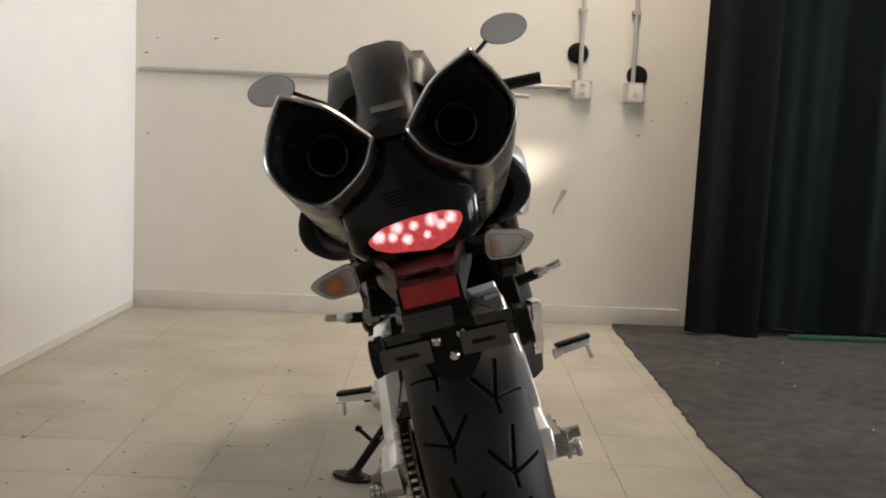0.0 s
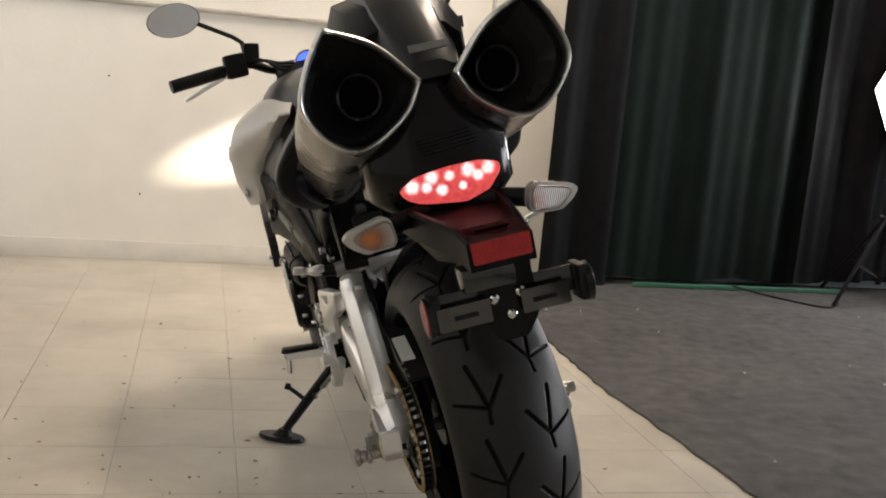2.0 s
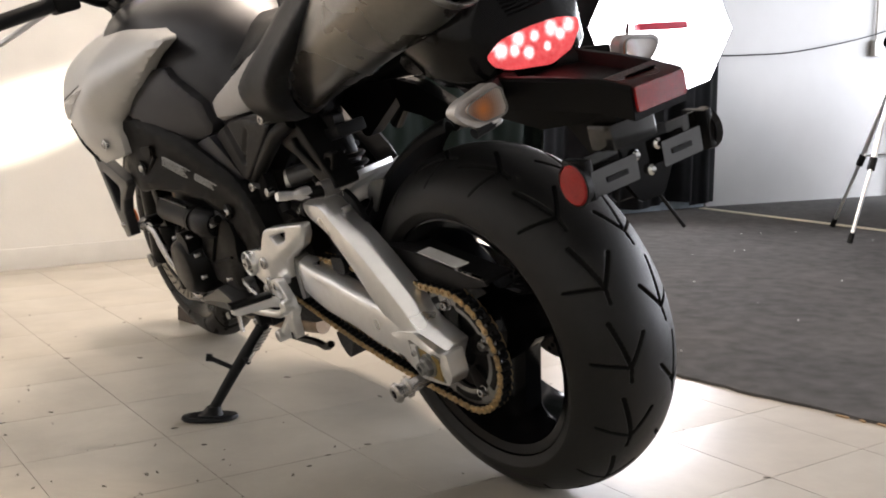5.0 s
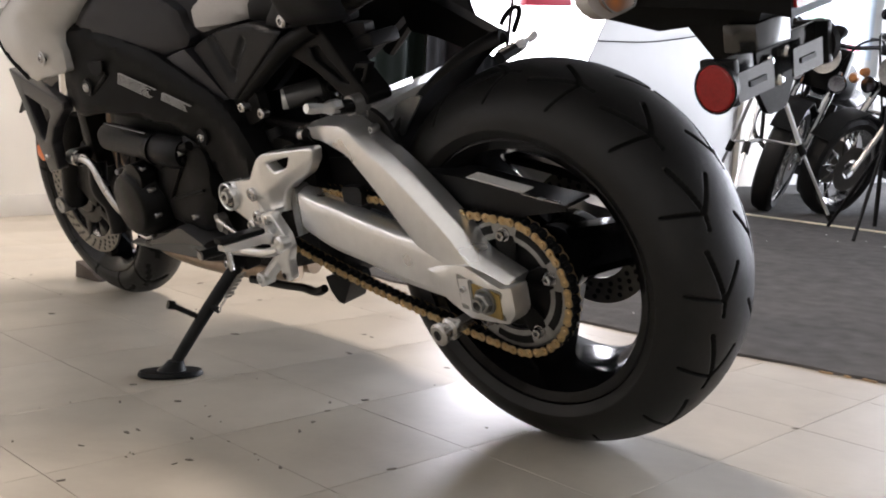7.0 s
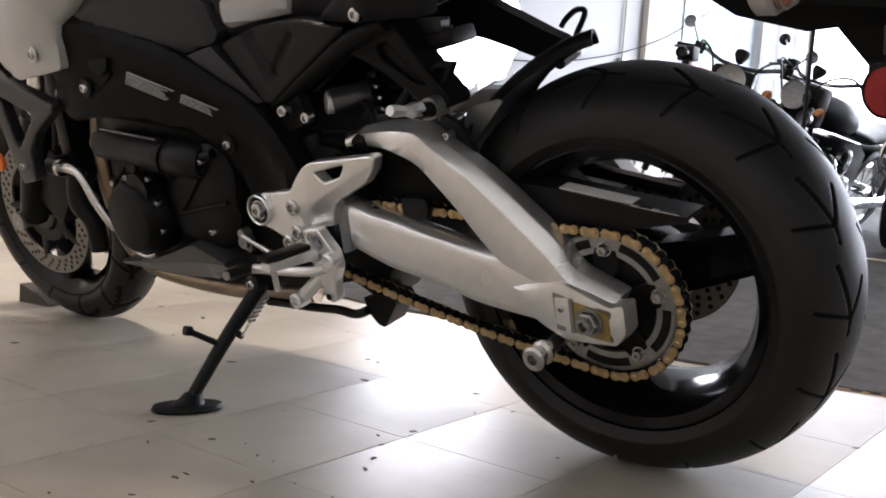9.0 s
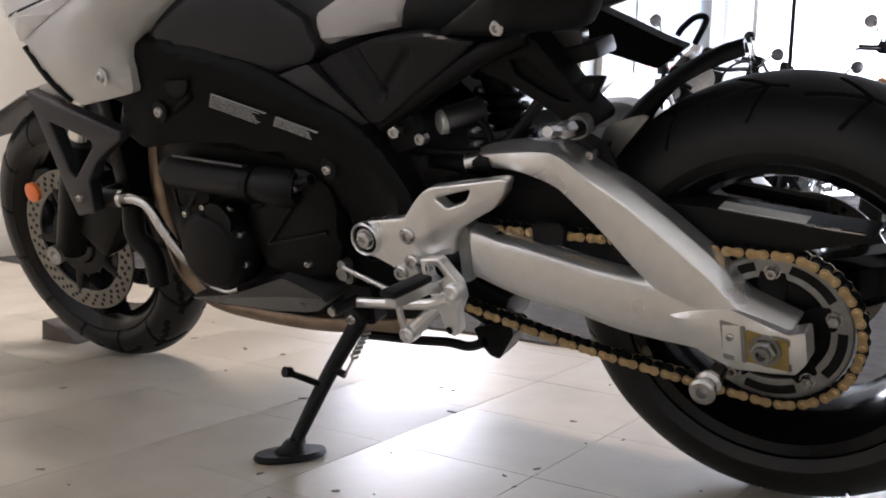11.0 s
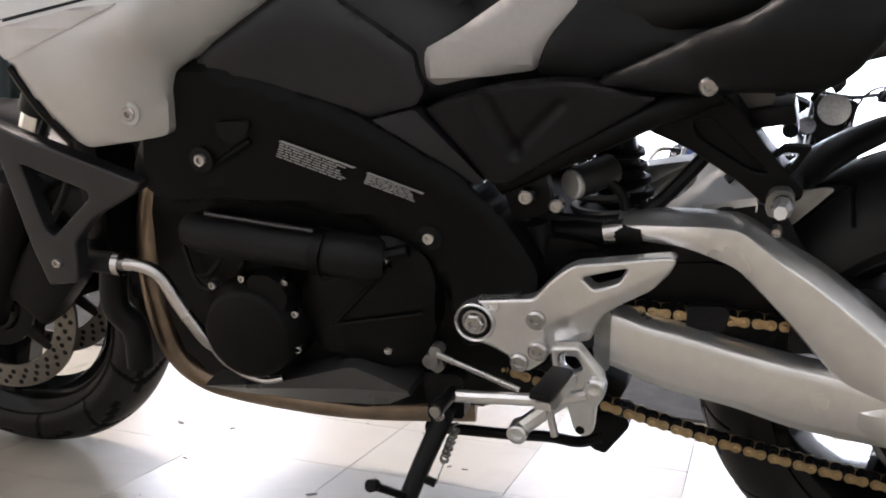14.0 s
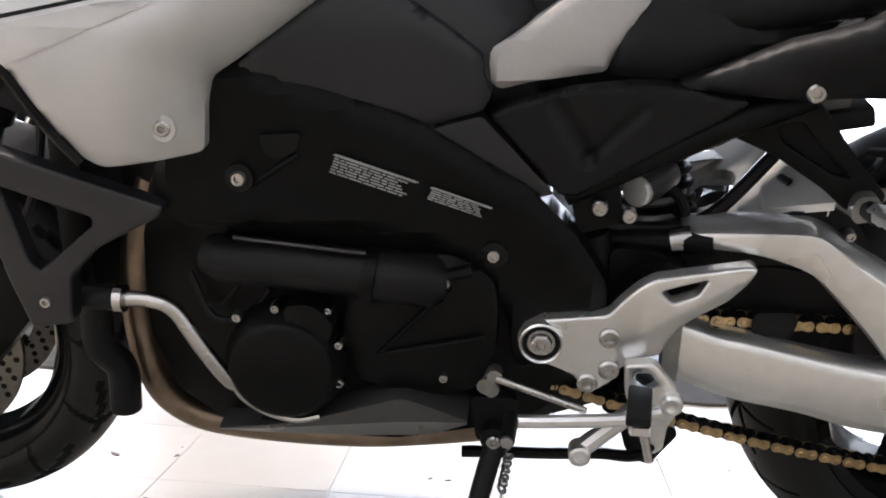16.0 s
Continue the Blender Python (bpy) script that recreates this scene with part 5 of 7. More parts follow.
# V-marked side cover and subframe
VP = [(0.651, 0.683), (0.63, 0.694), (0.557, 0.715), (0.49, 0.724), (0.456, 0.724), (0.411, 0.716), (0.368, 0.711), (0.384, 0.697), (0.441, 0.66), (0.505, 0.619), (0.548, 0.592), (0.566, 0.592)]
VM = [(0.577, 0.698), (0.538, 0.637), (0.481, 0.697)]


def vmark(y, z):
    d = edge_distance(y, z, [VM[0], VM[1], (VM[1][0], VM[1][1] + 0.0001)])
    e = edge_distance(y, z, [VM[1], VM[2], (VM[2][0], VM[2][1] + 0.0001)])
    return 0.007 * max(0, 1 - (d / 0.013) ** 2) + 0.005 * max(0, 1 - (e / 0.009) ** 2)


def vp_x(y, z):
    return -0.171 + 0.25 * max(0, z - 0.715) * (1 if y > 0.45 else 0.6)


part("side_cover", panel(VP, vp_x, 0.03, 0.004, 0.006, 0.004, (vmark,)), BLACK, bike, "matt black side cover with a V mark")
part("side_cover_far", mirrored(panel(VP, -0.171, 0.03, 0.006, 0.01)), BLACK, bike)
sub = part("subframe", tube([(-0.15, 0.56, 0.588), (-0.158, 0.370, 0.690), (-0.15, 0.3, 0.716)], 0.015, 12, smooth=False), FRAME, bike, "black tube subframe")
part("subframe_tube", tube([(0.186, 0.53, 0.605), (0.186, 0.385, 0.716), (0.172, 0.3, 0.728)], 0.016, 10, smooth=False), FRAME, sub)
GU = [(0.4, 0.7), (0.30, 0.716), (0.286, 0.708), (0.237, 0.645), (0.2, 0.606), (0.203, 0.594), (0.24, 0.583), (0.269, 0.608), (0.33, 0.646), (0.395, 0.672)]
GH = [(0.33, 0.681), (0.304, 0.685), (0.287, 0.666), (0.24, 0.624), (0.262, 0.627), (0.322, 0.662)]
part("subframe_gusset", ring_panel(GU, GH, -0.148, 0.045, 0.004, 0.01, 0.006), FRAME, sub)
part("gusset_web", panel(GH, -0.14, 0.006, 0.002, 0.004), FRAME, sub)
part("far_gusset", mirrored(panel([(0.42, 0.72), (0.327, 0.7), (0.227, 0.648), (0.196, 0.635), (0.241, 0.604), (0.339, 0.638), (0.397, 0.65)], -0.16, 0.03, 0.004, 0.008)), FRAME, sub)
part("seat_bracket", panel([(0.301, 0.702), (0.29, 0.709), (0.242, 0.71), (0.243, 0.689), (0.254, 0.678), (0.304, 0.672)], -0.1, 0.02, 0.003, 0.005), BELLY, sub, "grey bracket below the seat")
part("seat_brace", tube([(-0.1, 0.272, 0.675), (-0.1, 0.262, 0.645), (-0.1, 0.254, 0.598)], 0.0055, 8, smooth=False), FRAME, sub)
part("seat_brace", tube([(-0.1, 0.29, 0.652), (-0.1, 0.26, 0.652), (-0.1, 0.282, 0.628)], 0.0045, 8, smooth=False), FRAME, sub)
part("gusset_foot", panel([(0.236, 0.61), (0.216, 0.612), (0.208, 0.6), (0.212, 0.583), (0.236, 0.577), (0.242, 0.592)], -0.172, 0.03, 0.005, 0.008), DSTEEL, sub, "dull cast lug")
part("inner_panel", panel([(0.54, 0.59), (0.385, 0.69), (0.28, 0.715), (0.28, 0.77), (0.66, 0.77), (0.66, 0.58)], -0.095, 0.02, 0.003, 0.006), DARK, sub)
part("subframe_bolt", bolt(-0.174, 0.5205, 0.582, 0.0095, 0.006), STEEL, sub)
part("subframe_bolt", bolt(-0.16, 0.485, 0.569, 0.009, 0.006), STEEL, sub)
part("mount_plate", panel([(0.56, 0.605), (0.5, 0.61), (0.49, 0.56), (0.54, 0.54)], -0.16, 0.02, 0.004, 0.012), FRAME, sub)
# shock absorber and reservoir
shock = part("shock_reservoir", tube([(-0.114, 0.472, 0.584), (-0.09, 0.455, 0.587), (-0.062, 0.437, 0.59)], 0.0205, 24, smooth=False), BELLY, bike, "cylindrical dark silver shock reservoir")
spring = part("shock_spring", tube([(0.002 + 0.036 * math.cos(a), 0.445 - 0.0045 * a / 6.28 + 0.036 * math.sin(a), 0.61 - 0.0185 * a / 6.28) for a in (k * 0.42 for k in range(105))], 0.0055, 8, 1), FRAME, bike, "black shock absorber spring")
part("shock_body", tube([(0.002, 0.447, 0.64), (0.002, 0.41, 0.47)], 0.026, 20, smooth=False), DARK, spring, "black shock absorber body")
part("wire_loom", tube([(-0.09, 0.5, 0.6), (-0.08, 0.43, 0.575), (-0.085, 0.41, 0.54), (-0.06, 0.42, 0.49)], 0.007, 8), DARK, spring, "black wire loom")
part("reservoir_cap", lathe([(0.01, 0.0185), (-0.004, 0.0185), (-0.006, 0.016), (-0.006, 0)], 28, Matrix.Translation((-0.116, 0.4735, 0.5837)) @ pose(0, 0, 0, 0, 4, -35)), SILVER, shock)
for k in range(7):
    part("shock_spring_coil", moved(tube([(0.045 * math.cos(a), 0.045 * math.sin(a), a * 0.0032) for a in (2 * math.pi * j / 16 for j in range(17))], 0.006, 6, 2), Matrix.Translation((0, 0.45, 0.40 + k * 0.022))), DSTEEL, shock)
part("brake_light_switch", tube([(-0.12, 0.52, 0.53), (-0.12, 0.505, 0.47), (-0.115, 0.5, 0.45)], 0.018, 12, smooth=False), BLACK, bike)
part("hose", tube([(-0.11, 0.56, 0.54), (-0.1, 0.45, 0.53), (-0.09, 0.38, 0.55), (-0.07, 0.3, 0.64)], 0.009, 8), BLACK, bike)
part("peg_ear", ring_panel([(0.247, 0.637), (0.226, 0.656), (0.195, 0.656), (0.21, 0.63), (0.226, 0.608), (0.243, 0.61)], [(0.236, 0.638), (0.225, 0.648), (0.209, 0.648), (0.216, 0.634), (0.228, 0.626)], -0.14, 0.012, 0.002, 0.004, 0.003), FRAME, sub)
# passenger foot pegs
for sx in (1, -1):
    f = (lambda b: b) if sx == 1 else mirrored
    peg = part("passenger_peg", f(tube([(-0.19, 0.222, 0.601), (-0.212, 0.221, 0.604), (-0.226, 0.224, 0.607), (-0.25, 0.223, 0.613)], lambda q: 0.0115 - 0.0045 * q + 0.0015 * math.sin(9 * q), 7)), ALLOY, bike, "folded silver passenger foot peg")
    part("peg_mount", f(tube([(-0.15, 0.222, 0.592), (-0.205, 0.222, 0.602)], 0.0115, 10, smooth=False)), DARK, peg)

# seat
def seat_sec(y, w, zb, zt, n=24):
    out = []
    for k in range(n):
        a = 2 * math.pi * k / n
        c, s = math.cos(a), math.sin(a)
        out.append((math.copysign(abs(c) ** 0.7, c) * w * (1 - 0.18 * max(0, s)), y, (zb + zt) / 2 + (zt - zb) / 2 * math.copysign(abs(s) ** 0.6, s)))
    return out


seat = part("rider_seat", loft([seat_sec(*q) for q in ((0.66, 0.085, 0.75, 0.84), (0.6, 0.096, 0.74, 0.84), (0.5, 0.095, 0.74, 0.845), (0.4, 0.108, 0.75, 0.85), (0.3, 0.15, 0.78, 0.87), (0.2, 0.16, 0.8, 0.91), (0.14, 0.13, 0.84, 0.93))]), VINYL, bike, "black vinyl rider seat", 60)
WI = [(0.658, 0.739), (0.654, 0.754), (0.616, 0.775), (0.575, 0.804), (0.535, 0.832), (0.475, 0.862), (0.43, 0.856), (0.437, 0.836), (0.465, 0.803), (0.497, 0.77), (0.517, 0.742), (0.522, 0.726), (0.607, 0.716), (0.641, 0.708), (0.654, 0.718)]


def wi_x(y, z):
    return -0.125 - 0.27 * (y - 0.52) + 0.9 * max(0, z - 0.765) ** 1.25


part("seat_side_insert", panel(WI, wi_x, 0.05, 0.01, 0.015, 0.015), PALE, seat, "pale grey vinyl seat insert")
part("seat_side_insert", mirrored(panel(WI, wi_x, 0.05, 0.01, 0.015, 0.03)), PALE, seat, "pale grey vinyl seat insert")
part("seat_front_pad", panel([(0.72, 0.835), (0.655, 0.79), (0.56, 0.83), (0.5, 0.87), (0.66, 0.90)], lambda y, z: -0.13 + 1.2 * max(0, z - 0.79), 0.05, 0.008, 0.012, 0.02), VINYL, seat, "black seat front")
SB = [(0.5205, 0.7235), (0.514, 0.75), (0.5045, 0.77), (0.484, 0.796), (0.4745, 0.809), (0.44, 0.852), (0.3, 0.878), (0.22, 0.87), (0.236, 0.816), (0.282, 0.78), (0.368, 0.749), (0.45, 0.718), (0.475, 0.72)]
part("seat_side", panel(SB, lambda y, z: wi_x(max(y, 0.47), z) - 0.006, 0.05, 0.007, 0.01, 0.015), VINYL, seat, "black vinyl seat side")
# tail side wings in front of the mufflers
TW = [(0.451, 0.718), (0.393, 0.717), (0.321, 0.72), (0.195, 0.727), (0.165, 0.755), (0.128, 0.815), (0.085, 0.885), (0.06, 0.95), (0.055, 1.0), (0.11, 1.01), (0.17, 0.95), (0.205, 0.87), (0.256, 0.822), (0.321, 0.787), (0.375, 0.756)]


WING = (-0.2253, 0.6453, 3.9836, -22.8062, 40.6449)


def tw_x(y, z):
    x = sum(c * w for c, w in zip(WING, (1, z - 0.85, (z - 0.85) ** 2, (z - 0.85) ** 3, (z - 0.85) ** 4)))
    front = max(0, min(1, (y - 0.27) / 0.06))
    return x + front * (-0.197 + 0.34 * (y - 0.31) - x)


TAIL = Matrix(((1.09, -0.05, 0, 0.01), (0, 1, 0, 0), (0, 0, 1.126, -0.038), (0, 0, 0, 1)))


def tl(bm):
    return moved(bm, TAIL)


for sx in (1, -1):
    f = (lambda b: b) if sx == 1 else mirrored
    wing = part("tail_wing", moved(f(panel(TW, tw_x, 0.025, 0.012, 0.02, 0.012)), Matrix.Translation((0 if sx == 1 else -0.025, 0, 0))), BLACK, bike, "satin black tail side panel", 60)
    part("wing_bolt", f(bolt(-0.2, 0.3096, 0.7342, 0.0105, 0.006)), STEEL, wing)
# tail hump between the mufflers
def hump_ring(y, w, zb, zt, tw):
    return [(-w, y, zb), (-w, y, zb + (zt - zb) * 0.55), (-tw, y, zt - 0.008), (-tw * 0.5, y, zt), (tw * 0.5, y, zt), (tw, y, zt - 0.008), (w, y, zb + (zt - zb) * 0.55), (w, y, zb)]


hump = part("tail_hump", tl(moved(loft([hump_ring(*q) for q in ((0.28, 0.11, 0.83, 0.93, 0.06), (0.2, 0.112, 0.83, 0.98, 0.06), (0.1, 0.107, 0.84, 1.024, 0.052), (0.03, 0.096, 0.85, 1.043, 0.047), (0.0, 0.09, 0.86, 1.041, 0.047), (-0.09, 0.07, 0.85, 0.995, 0.046), (-0.2, 0.048, 0.88, 0.926, 0.038), (-0.222, 0.04, 0.885, 0.908, 0.032))]), Matrix.Translation((0.005, 0, 0)))), GREY, bike, "dark grey painted tail hump", 30)
strip = box(-0.028, 0.028, -0.003, 0.0, -0.006, 0.006, 0.001)
part("tail_badge", tl(moved(strip, pose(0.007, -0.212, 0.927, -32, 0, 0))), DSTEEL, hump, "silver badge strip")
part("hump_shell", tl(loft([hump_ring(*q) for q in ((0.3, 0.1, 0.84, 0.93, 0.08), (0.15, 0.1, 0.86, 0.985, 0.085), (0.02, 0.104, 0.88, 1.02, 0.085), (-0.06, 0.1, 0.9, 1.0, 0.075), (-0.12, 0.082, 0.9, 0.965, 0.06))])), FRAME, hump, "gloss black tail shell", 40)

# twin mufflers
RIM_A, RIM_B = spline([(-0.147, 0.979, 0), (-0.08, 0.947, 0), (-0.0235, 0.887, 0)], 8), spline([(-0.0235, 0.887, 0), (-0.052, 0.843, 0), (-0.118, 0.807, 0), (-0.166, 0.827, 0), (-0.196, 0.879, 0), (-0.179, 0.932, 0), (-0.147, 0.979, 0)], 5)
RIMS = rnd([(p.x, p.y) for p in RIM_A[:-1] + RIM_B[:-1]], 0.006, 2)
CX, CZ = -0.118, 0.884


def can_ring(y, scale, dx, dz, tilt=0.14):
    out = []
    for x, z in RIMS:
        px, pz = CX + (x - CX) * scale + dx, CZ + (z - CZ) * scale + dz
        out.append((px, y - tilt * (z - CZ) * scale, pz))
    return out


for sx in (1, -1):
    f = tl if sx == 1 else (lambda b: tl(flipped(b)))
    can = part("muffler", f(loft([can_ring(*q) for q in ((-0.262, 0.985, 0, 0), (-0.2, 1.0, 0, -0.02), (-0.1, 0.99, 0.0, -0.045), (0.0, 0.94, 0.0, -0.073), (0.1, 0.84, 0.0, -0.105), (0.18, 0.7, 0.0, -0.136), (0.25, 0.45, 0.012, -0.174))], False)), CAN, bike, "brushed metal muffler with an open kite-shaped outlet", 50)
    lip = loft([can_ring(*q) for q in ((-0.256, 0.99, 0, 0), (-0.266, 1.018, 0, 0), (-0.277, 1.01, 0, 0), (-0.283, 0.975, 0, 0), (-0.28, 0.93, 0, 0), (-0.268, 0.905, 0, 0), (-0.262, 0.9, 0, 0))], False)
    part("muffler_lip", f(lip), LIP, can, "polished metal lip", 60)
    bell = loft([can_ring(*q) for q in ((-0.268, 0.918, 0, 0), (-0.262, 0.90, 0, 0), (-0.246, 0.885, 0, 0), (-0.242, 0.84, 0, 0), (-0.205, 0.66, 0.005, -0.002), (-0.19, 0.5, 0.008, -0.004), (-0.18, 0.36, 0.012, -0.006), (-0.178, 0.1, 0.012, -0.006))], False)
    part("muffler_bell", f(bell), BELLPAINT, can, "black inner bell", 60)
    part("bell_ring", f(loft([can_ring(*q) for q in ((-0.248, 0.89, 0, 0), (-0.251, 0.878, 0, 0), (-0.249, 0.865, 0, 0), (-0.244, 0.86, 0, 0))], False)), BRACKET, can, "dark inner step of the outlet", 60)
    pipe = lathe([(0, 0.0), (0, 0.027), (-0.03, 0.029), (-0.032, 0.033), (-0.026, 0.036), (0, 0.036)], 32)
    pipe.transform(pose(CX + 0.014, -0.18, CZ - 0.006, 0, 0, 90))
    part("outlet_pipe", f(pipe), GLOSS, can, "black round outlet pipe")
    # flat black disc stands in for the shade inside the pipe
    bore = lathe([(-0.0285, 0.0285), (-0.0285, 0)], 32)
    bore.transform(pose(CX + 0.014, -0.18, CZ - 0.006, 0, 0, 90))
    part("pipe_bore", f(bore), HOLESHADE, can, "black disc painted as the dark of the pipe bore")

# undertail with lamp
def ut(y, w, zb, zm, wt, zt):
    return [(-w * 0.8, y, zb), (-w, y, zb + 0.02), (-w, y, zm), (-wt * 1.6, y, zm + (zt - zm) * 0.55), (-wt, y, zt - 0.006), (-wt * 0.4, y, zt), (wt * 0.4, y, zt), (wt, y, zt - 0.006), (wt * 1.6, y, zm + (zt - zm) * 0.55), (w, y, zm), (w, y, zb + 0.02), (w * 0.8, y, zb)]


tail = part("undertail", tl(loft([ut(*q) for q in ((0.22, 0.11, 0.74, 0.80, 0.07, 0.90), (0.05, 0.11, 0.755, 0.815, 0.06, 0.94), (-0.06, 0.11, 0.745, 0.815, 0.05, 0.94), (-0.12, 0.115, 0.705, 0.812, 0.046, 0.94), (-0.17, 0.11, 0.70, 0.80, 0.038, 0.93), (-0.2, 0.098, 0.70, 0.785, 0.03, 0.905), (-0.212, 0.085, 0.70, 0.77, 0.022, 0.87))])), GLOSS, bike, "gloss black undertail", 50)
for k in range(5):
    for j in range(11):
        part("vent_slat", box(-0.0035, 0.0035, -0.0015, 0.0015, -0.001, 0.001), BRACKET, tail).matrix_basis = pose(-0.02 + j * 0.0085 + k * 0.003, -0.213, 0.862 - k * 0.006 + j * 0.0006, 30, 0, 0)
LAMP = rnd([(-0.077, 0.736), (-0.05, 0.751), (0.0, 0.757), (0.05, 0.757), (0.0785, 0.749), (0.079, 0.737), (0.058, 0.713), (0.02, 0.702), (-0.045, 0.7115), (-0.068, 0.7215)], 0.007, 3)


def face_y(pts, y, th, r=0.004):
    """A plate in x and z that faces the rear."""
    b = panel([(x, z) for x, z in pts], 0.0, th, r, 0)
    b.transform(Matrix(((0, 1, 0, 0), (1, 0, 0, 0), (0, 0, 1, 0), (0, 0, 0, 1))))
    b.transform(Matrix.Translation((0, y, 0)))
    return b


part("lamp_housing", tl(face_y([(x * 1.07, 0.735 + (z - 0.735) * 1.22) for x, z in LAMP], -0.214, 0.03)), GLOSS, tail)
lamp = part("tail_lamp", tl(face_y(LAMP, -0.226, 0.02, 0.006)), REDLENS, bike, "lit red tail lamp lens with bright diodes")
# rear fender: number plate carrier
fen = part("rear_fender", tl(loft([[(x0 - w, y, zt - 0.04), (x0 - w, y, zt - 0.004), (x0 - w + 0.004, y, zt), (x0 - w + 0.011, y, zt), (x0 - w + 0.018, y, zt - 0.024), (x0 + w - 0.018, y, zt - 0.024), (x0 + w - 0.011, y, zt), (x0 + w - 0.004, y, zt), (x0 + w, y, zt - 0.004), (x0 + w, y, zt - 0.04)]
                                  for y, zt, w, x0 in ((-0.18, 0.715, 0.08, 0), (-0.235, 0.708, 0.074, 0), (-0.31, 0.702, 0.062, 0.003), (-0.38, 0.694, 0.05, 0.0065), (-0.432, 0.684, 0.0455, 0.0055))])), FRAME, bike, "black plastic rear fender", 30)
part("red_reflector", tl(face_y(rnd([(-0.035, 0.653), (0.046, 0.653), (0.046, 0.682), (-0.035, 0.682)], 0.003, 2), -0.438, 0.012, 0.002)), RED, fen, "rectangular red reflector")
# the red on this top is painted lamp light
bezel = part("reflector_bezel", tl(loft([[(-x, y, z - 0.012), (-x, y, z), (x + 0.011, y, z), (x + 0.011, y, z - 0.012)] for y, z, x in ((-0.434, 0.683, 0.036), (-0.425, 0.687, 0.036), (-0.385, 0.694, 0.036), (-0.38, 0.69, 0.036))])), BEZEL, fen, "black sloping reflector top, tail lamp's red painted in", 30)
# black strip painted as the shade in a slot
part("bezel_slot", tl(moved(box(-0.02, 0.026, -0.003, 0.003, -0.001, 0.0008), pose(0, -0.408, 0.6918, -8, 0, 0))), HOLESHADE, bezel)
part("fender_stem", tl(loft([[(x0 - w, y, z), (x0 - w, y + d, z), (x0 + w, y + d, z), (x0 + w, y, z)] for y, z, w, d, x0 in ((-0.40, 0.672, 0.04, 0.13, 0.008), (-0.385, 0.64, 0.042, 0.10, 0.012), (-0.37, 0.6, 0.042, 0.05, 0.014), (-0.37, 0.56, 0.04, 0.015, 0.016))])), FRAME, fen)
part("fender_body", tl(loft([[(x0 - w * 0.75, y, zb), (x0 - w, y, zt), (x0 + w, y, zt), (x0 + w * 0.75, y, zb)] for y, zb, zt, w, x0 in ((-0.12, 0.69, 0.715, 0.085, 0), (-0.18, 0.655, 0.70, 0.08, 0), (-0.26, 0.635, 0.69, 0.068, 0.002), (-0.33, 0.64, 0.685, 0.055, 0.005), (-0.39, 0.655, 0.68, 0.046, 0.008))])), FRAME, fen)
PL8 = [(-0.026, 0.622), (0.056, 0.622), (0.057, 0.56), (0.036, 0.53), (-0.004, 0.53), (-0.024, 0.56)]
plate = part("plate_bracket", tl(face_y(rnd(PL8, 0.006, 2), -0.378, 0.008, 0.002)), GLOSS, bike, "black number plate bracket, no plate")
for x, z in ((-0.004, 0.591), (0.034, 0.594), (0.017, 0.566)):
    part("bracket_bolt", tl(lathe([(0.002, 0.0075), (-0.002, 0.007), (-0.005, 0.004), (-0.0055, 0)], 16, pose(x, -0.379, z, 0, 0, 90))), CHROME, plate, "bright dome bolt")
for s, xo in ((-1, -0.088), (1, 0.122)):
    x0 = 0.016
    inner, outer_x = (-0.0134, -0.0886) if s < 0 else (0.0306, 0.1)
    part("reflector_arm", tl(box(min(x0 + s * 0.03, xo - s * 0.008), max(x0 + s * 0.03, xo - s * 0.008), -0.374, -0.368, 0.575, 0.612, 0.002)), BRACKET, plate)
    slotted = panel([(inner, 0.565), (inner, 0.597), (outer_x, 0.597), (outer_x, 0.565)], 0.0, 0.003, 0.0008, 0.002)
    slotted.transform(Matrix(((0, 1, 0, 0), (1, 0, 0, 0), (0, 0, 1, 0), (0, 0, 0, 1))))
    slotted.transform(Matrix.Translation((0, -0.392, 0)))
    part("arm_plate", tl(slotted), NICKEL, plate, "bright slotted steel strip")
    mid_x = (inner + outer_x) / 2 - s * 0.002
    part("arm_slot", tl(box(mid_x - 0.017, mid_x + 0.017, -0.3932, -0.391, 0.5775, 0.5835)), DARK, plate)
    part("arm_edge", tl(box(xo - 0.006, xo + 0.006, -0.39, -0.345, 0.562, 0.612, 0.003)), BLACK, plate)
    side = pose(xo + s * 0.008, -0.369, 0.5835, 0, 0, 0 if s < 0 else 180)
    part("round_reflector", tl(lathe([(-0.002, 0.0255), (-0.005, 0.0255), (-0.007, 0.023), (-0.008, 0)], 32, side)), RED, plate, "round red side reflector")
    part("reflector_rim", tl(lathe([(0.005, 0), (0.005, 0.026), (-0.005, 0.028), (-0.006, 0.026), (-0.003, 0.0255)], 32, side)), BLACK, plate)
part("lamp_box", tl(box(-0.045, 0.03, -0.39, -0.345, 0.608, 0.64, 0.004)), BRACKET, plate, "dark metal box below the fender")
# rear indicators
SIG = rnd([(-0.184, 0.693), (-0.172, 0.704), (-0.112, 0.718), (-0.1, 0.711), (-0.095, 0.677), (-0.102, 0.667), (-0.15, 0.664), (-0.172, 0.678)], 0.007, 3)
SIG = [(-0.136 + (x + 0.136) * 0.89, 0.69 + (z - 0.69) * 0.89) for x, z in SIG]
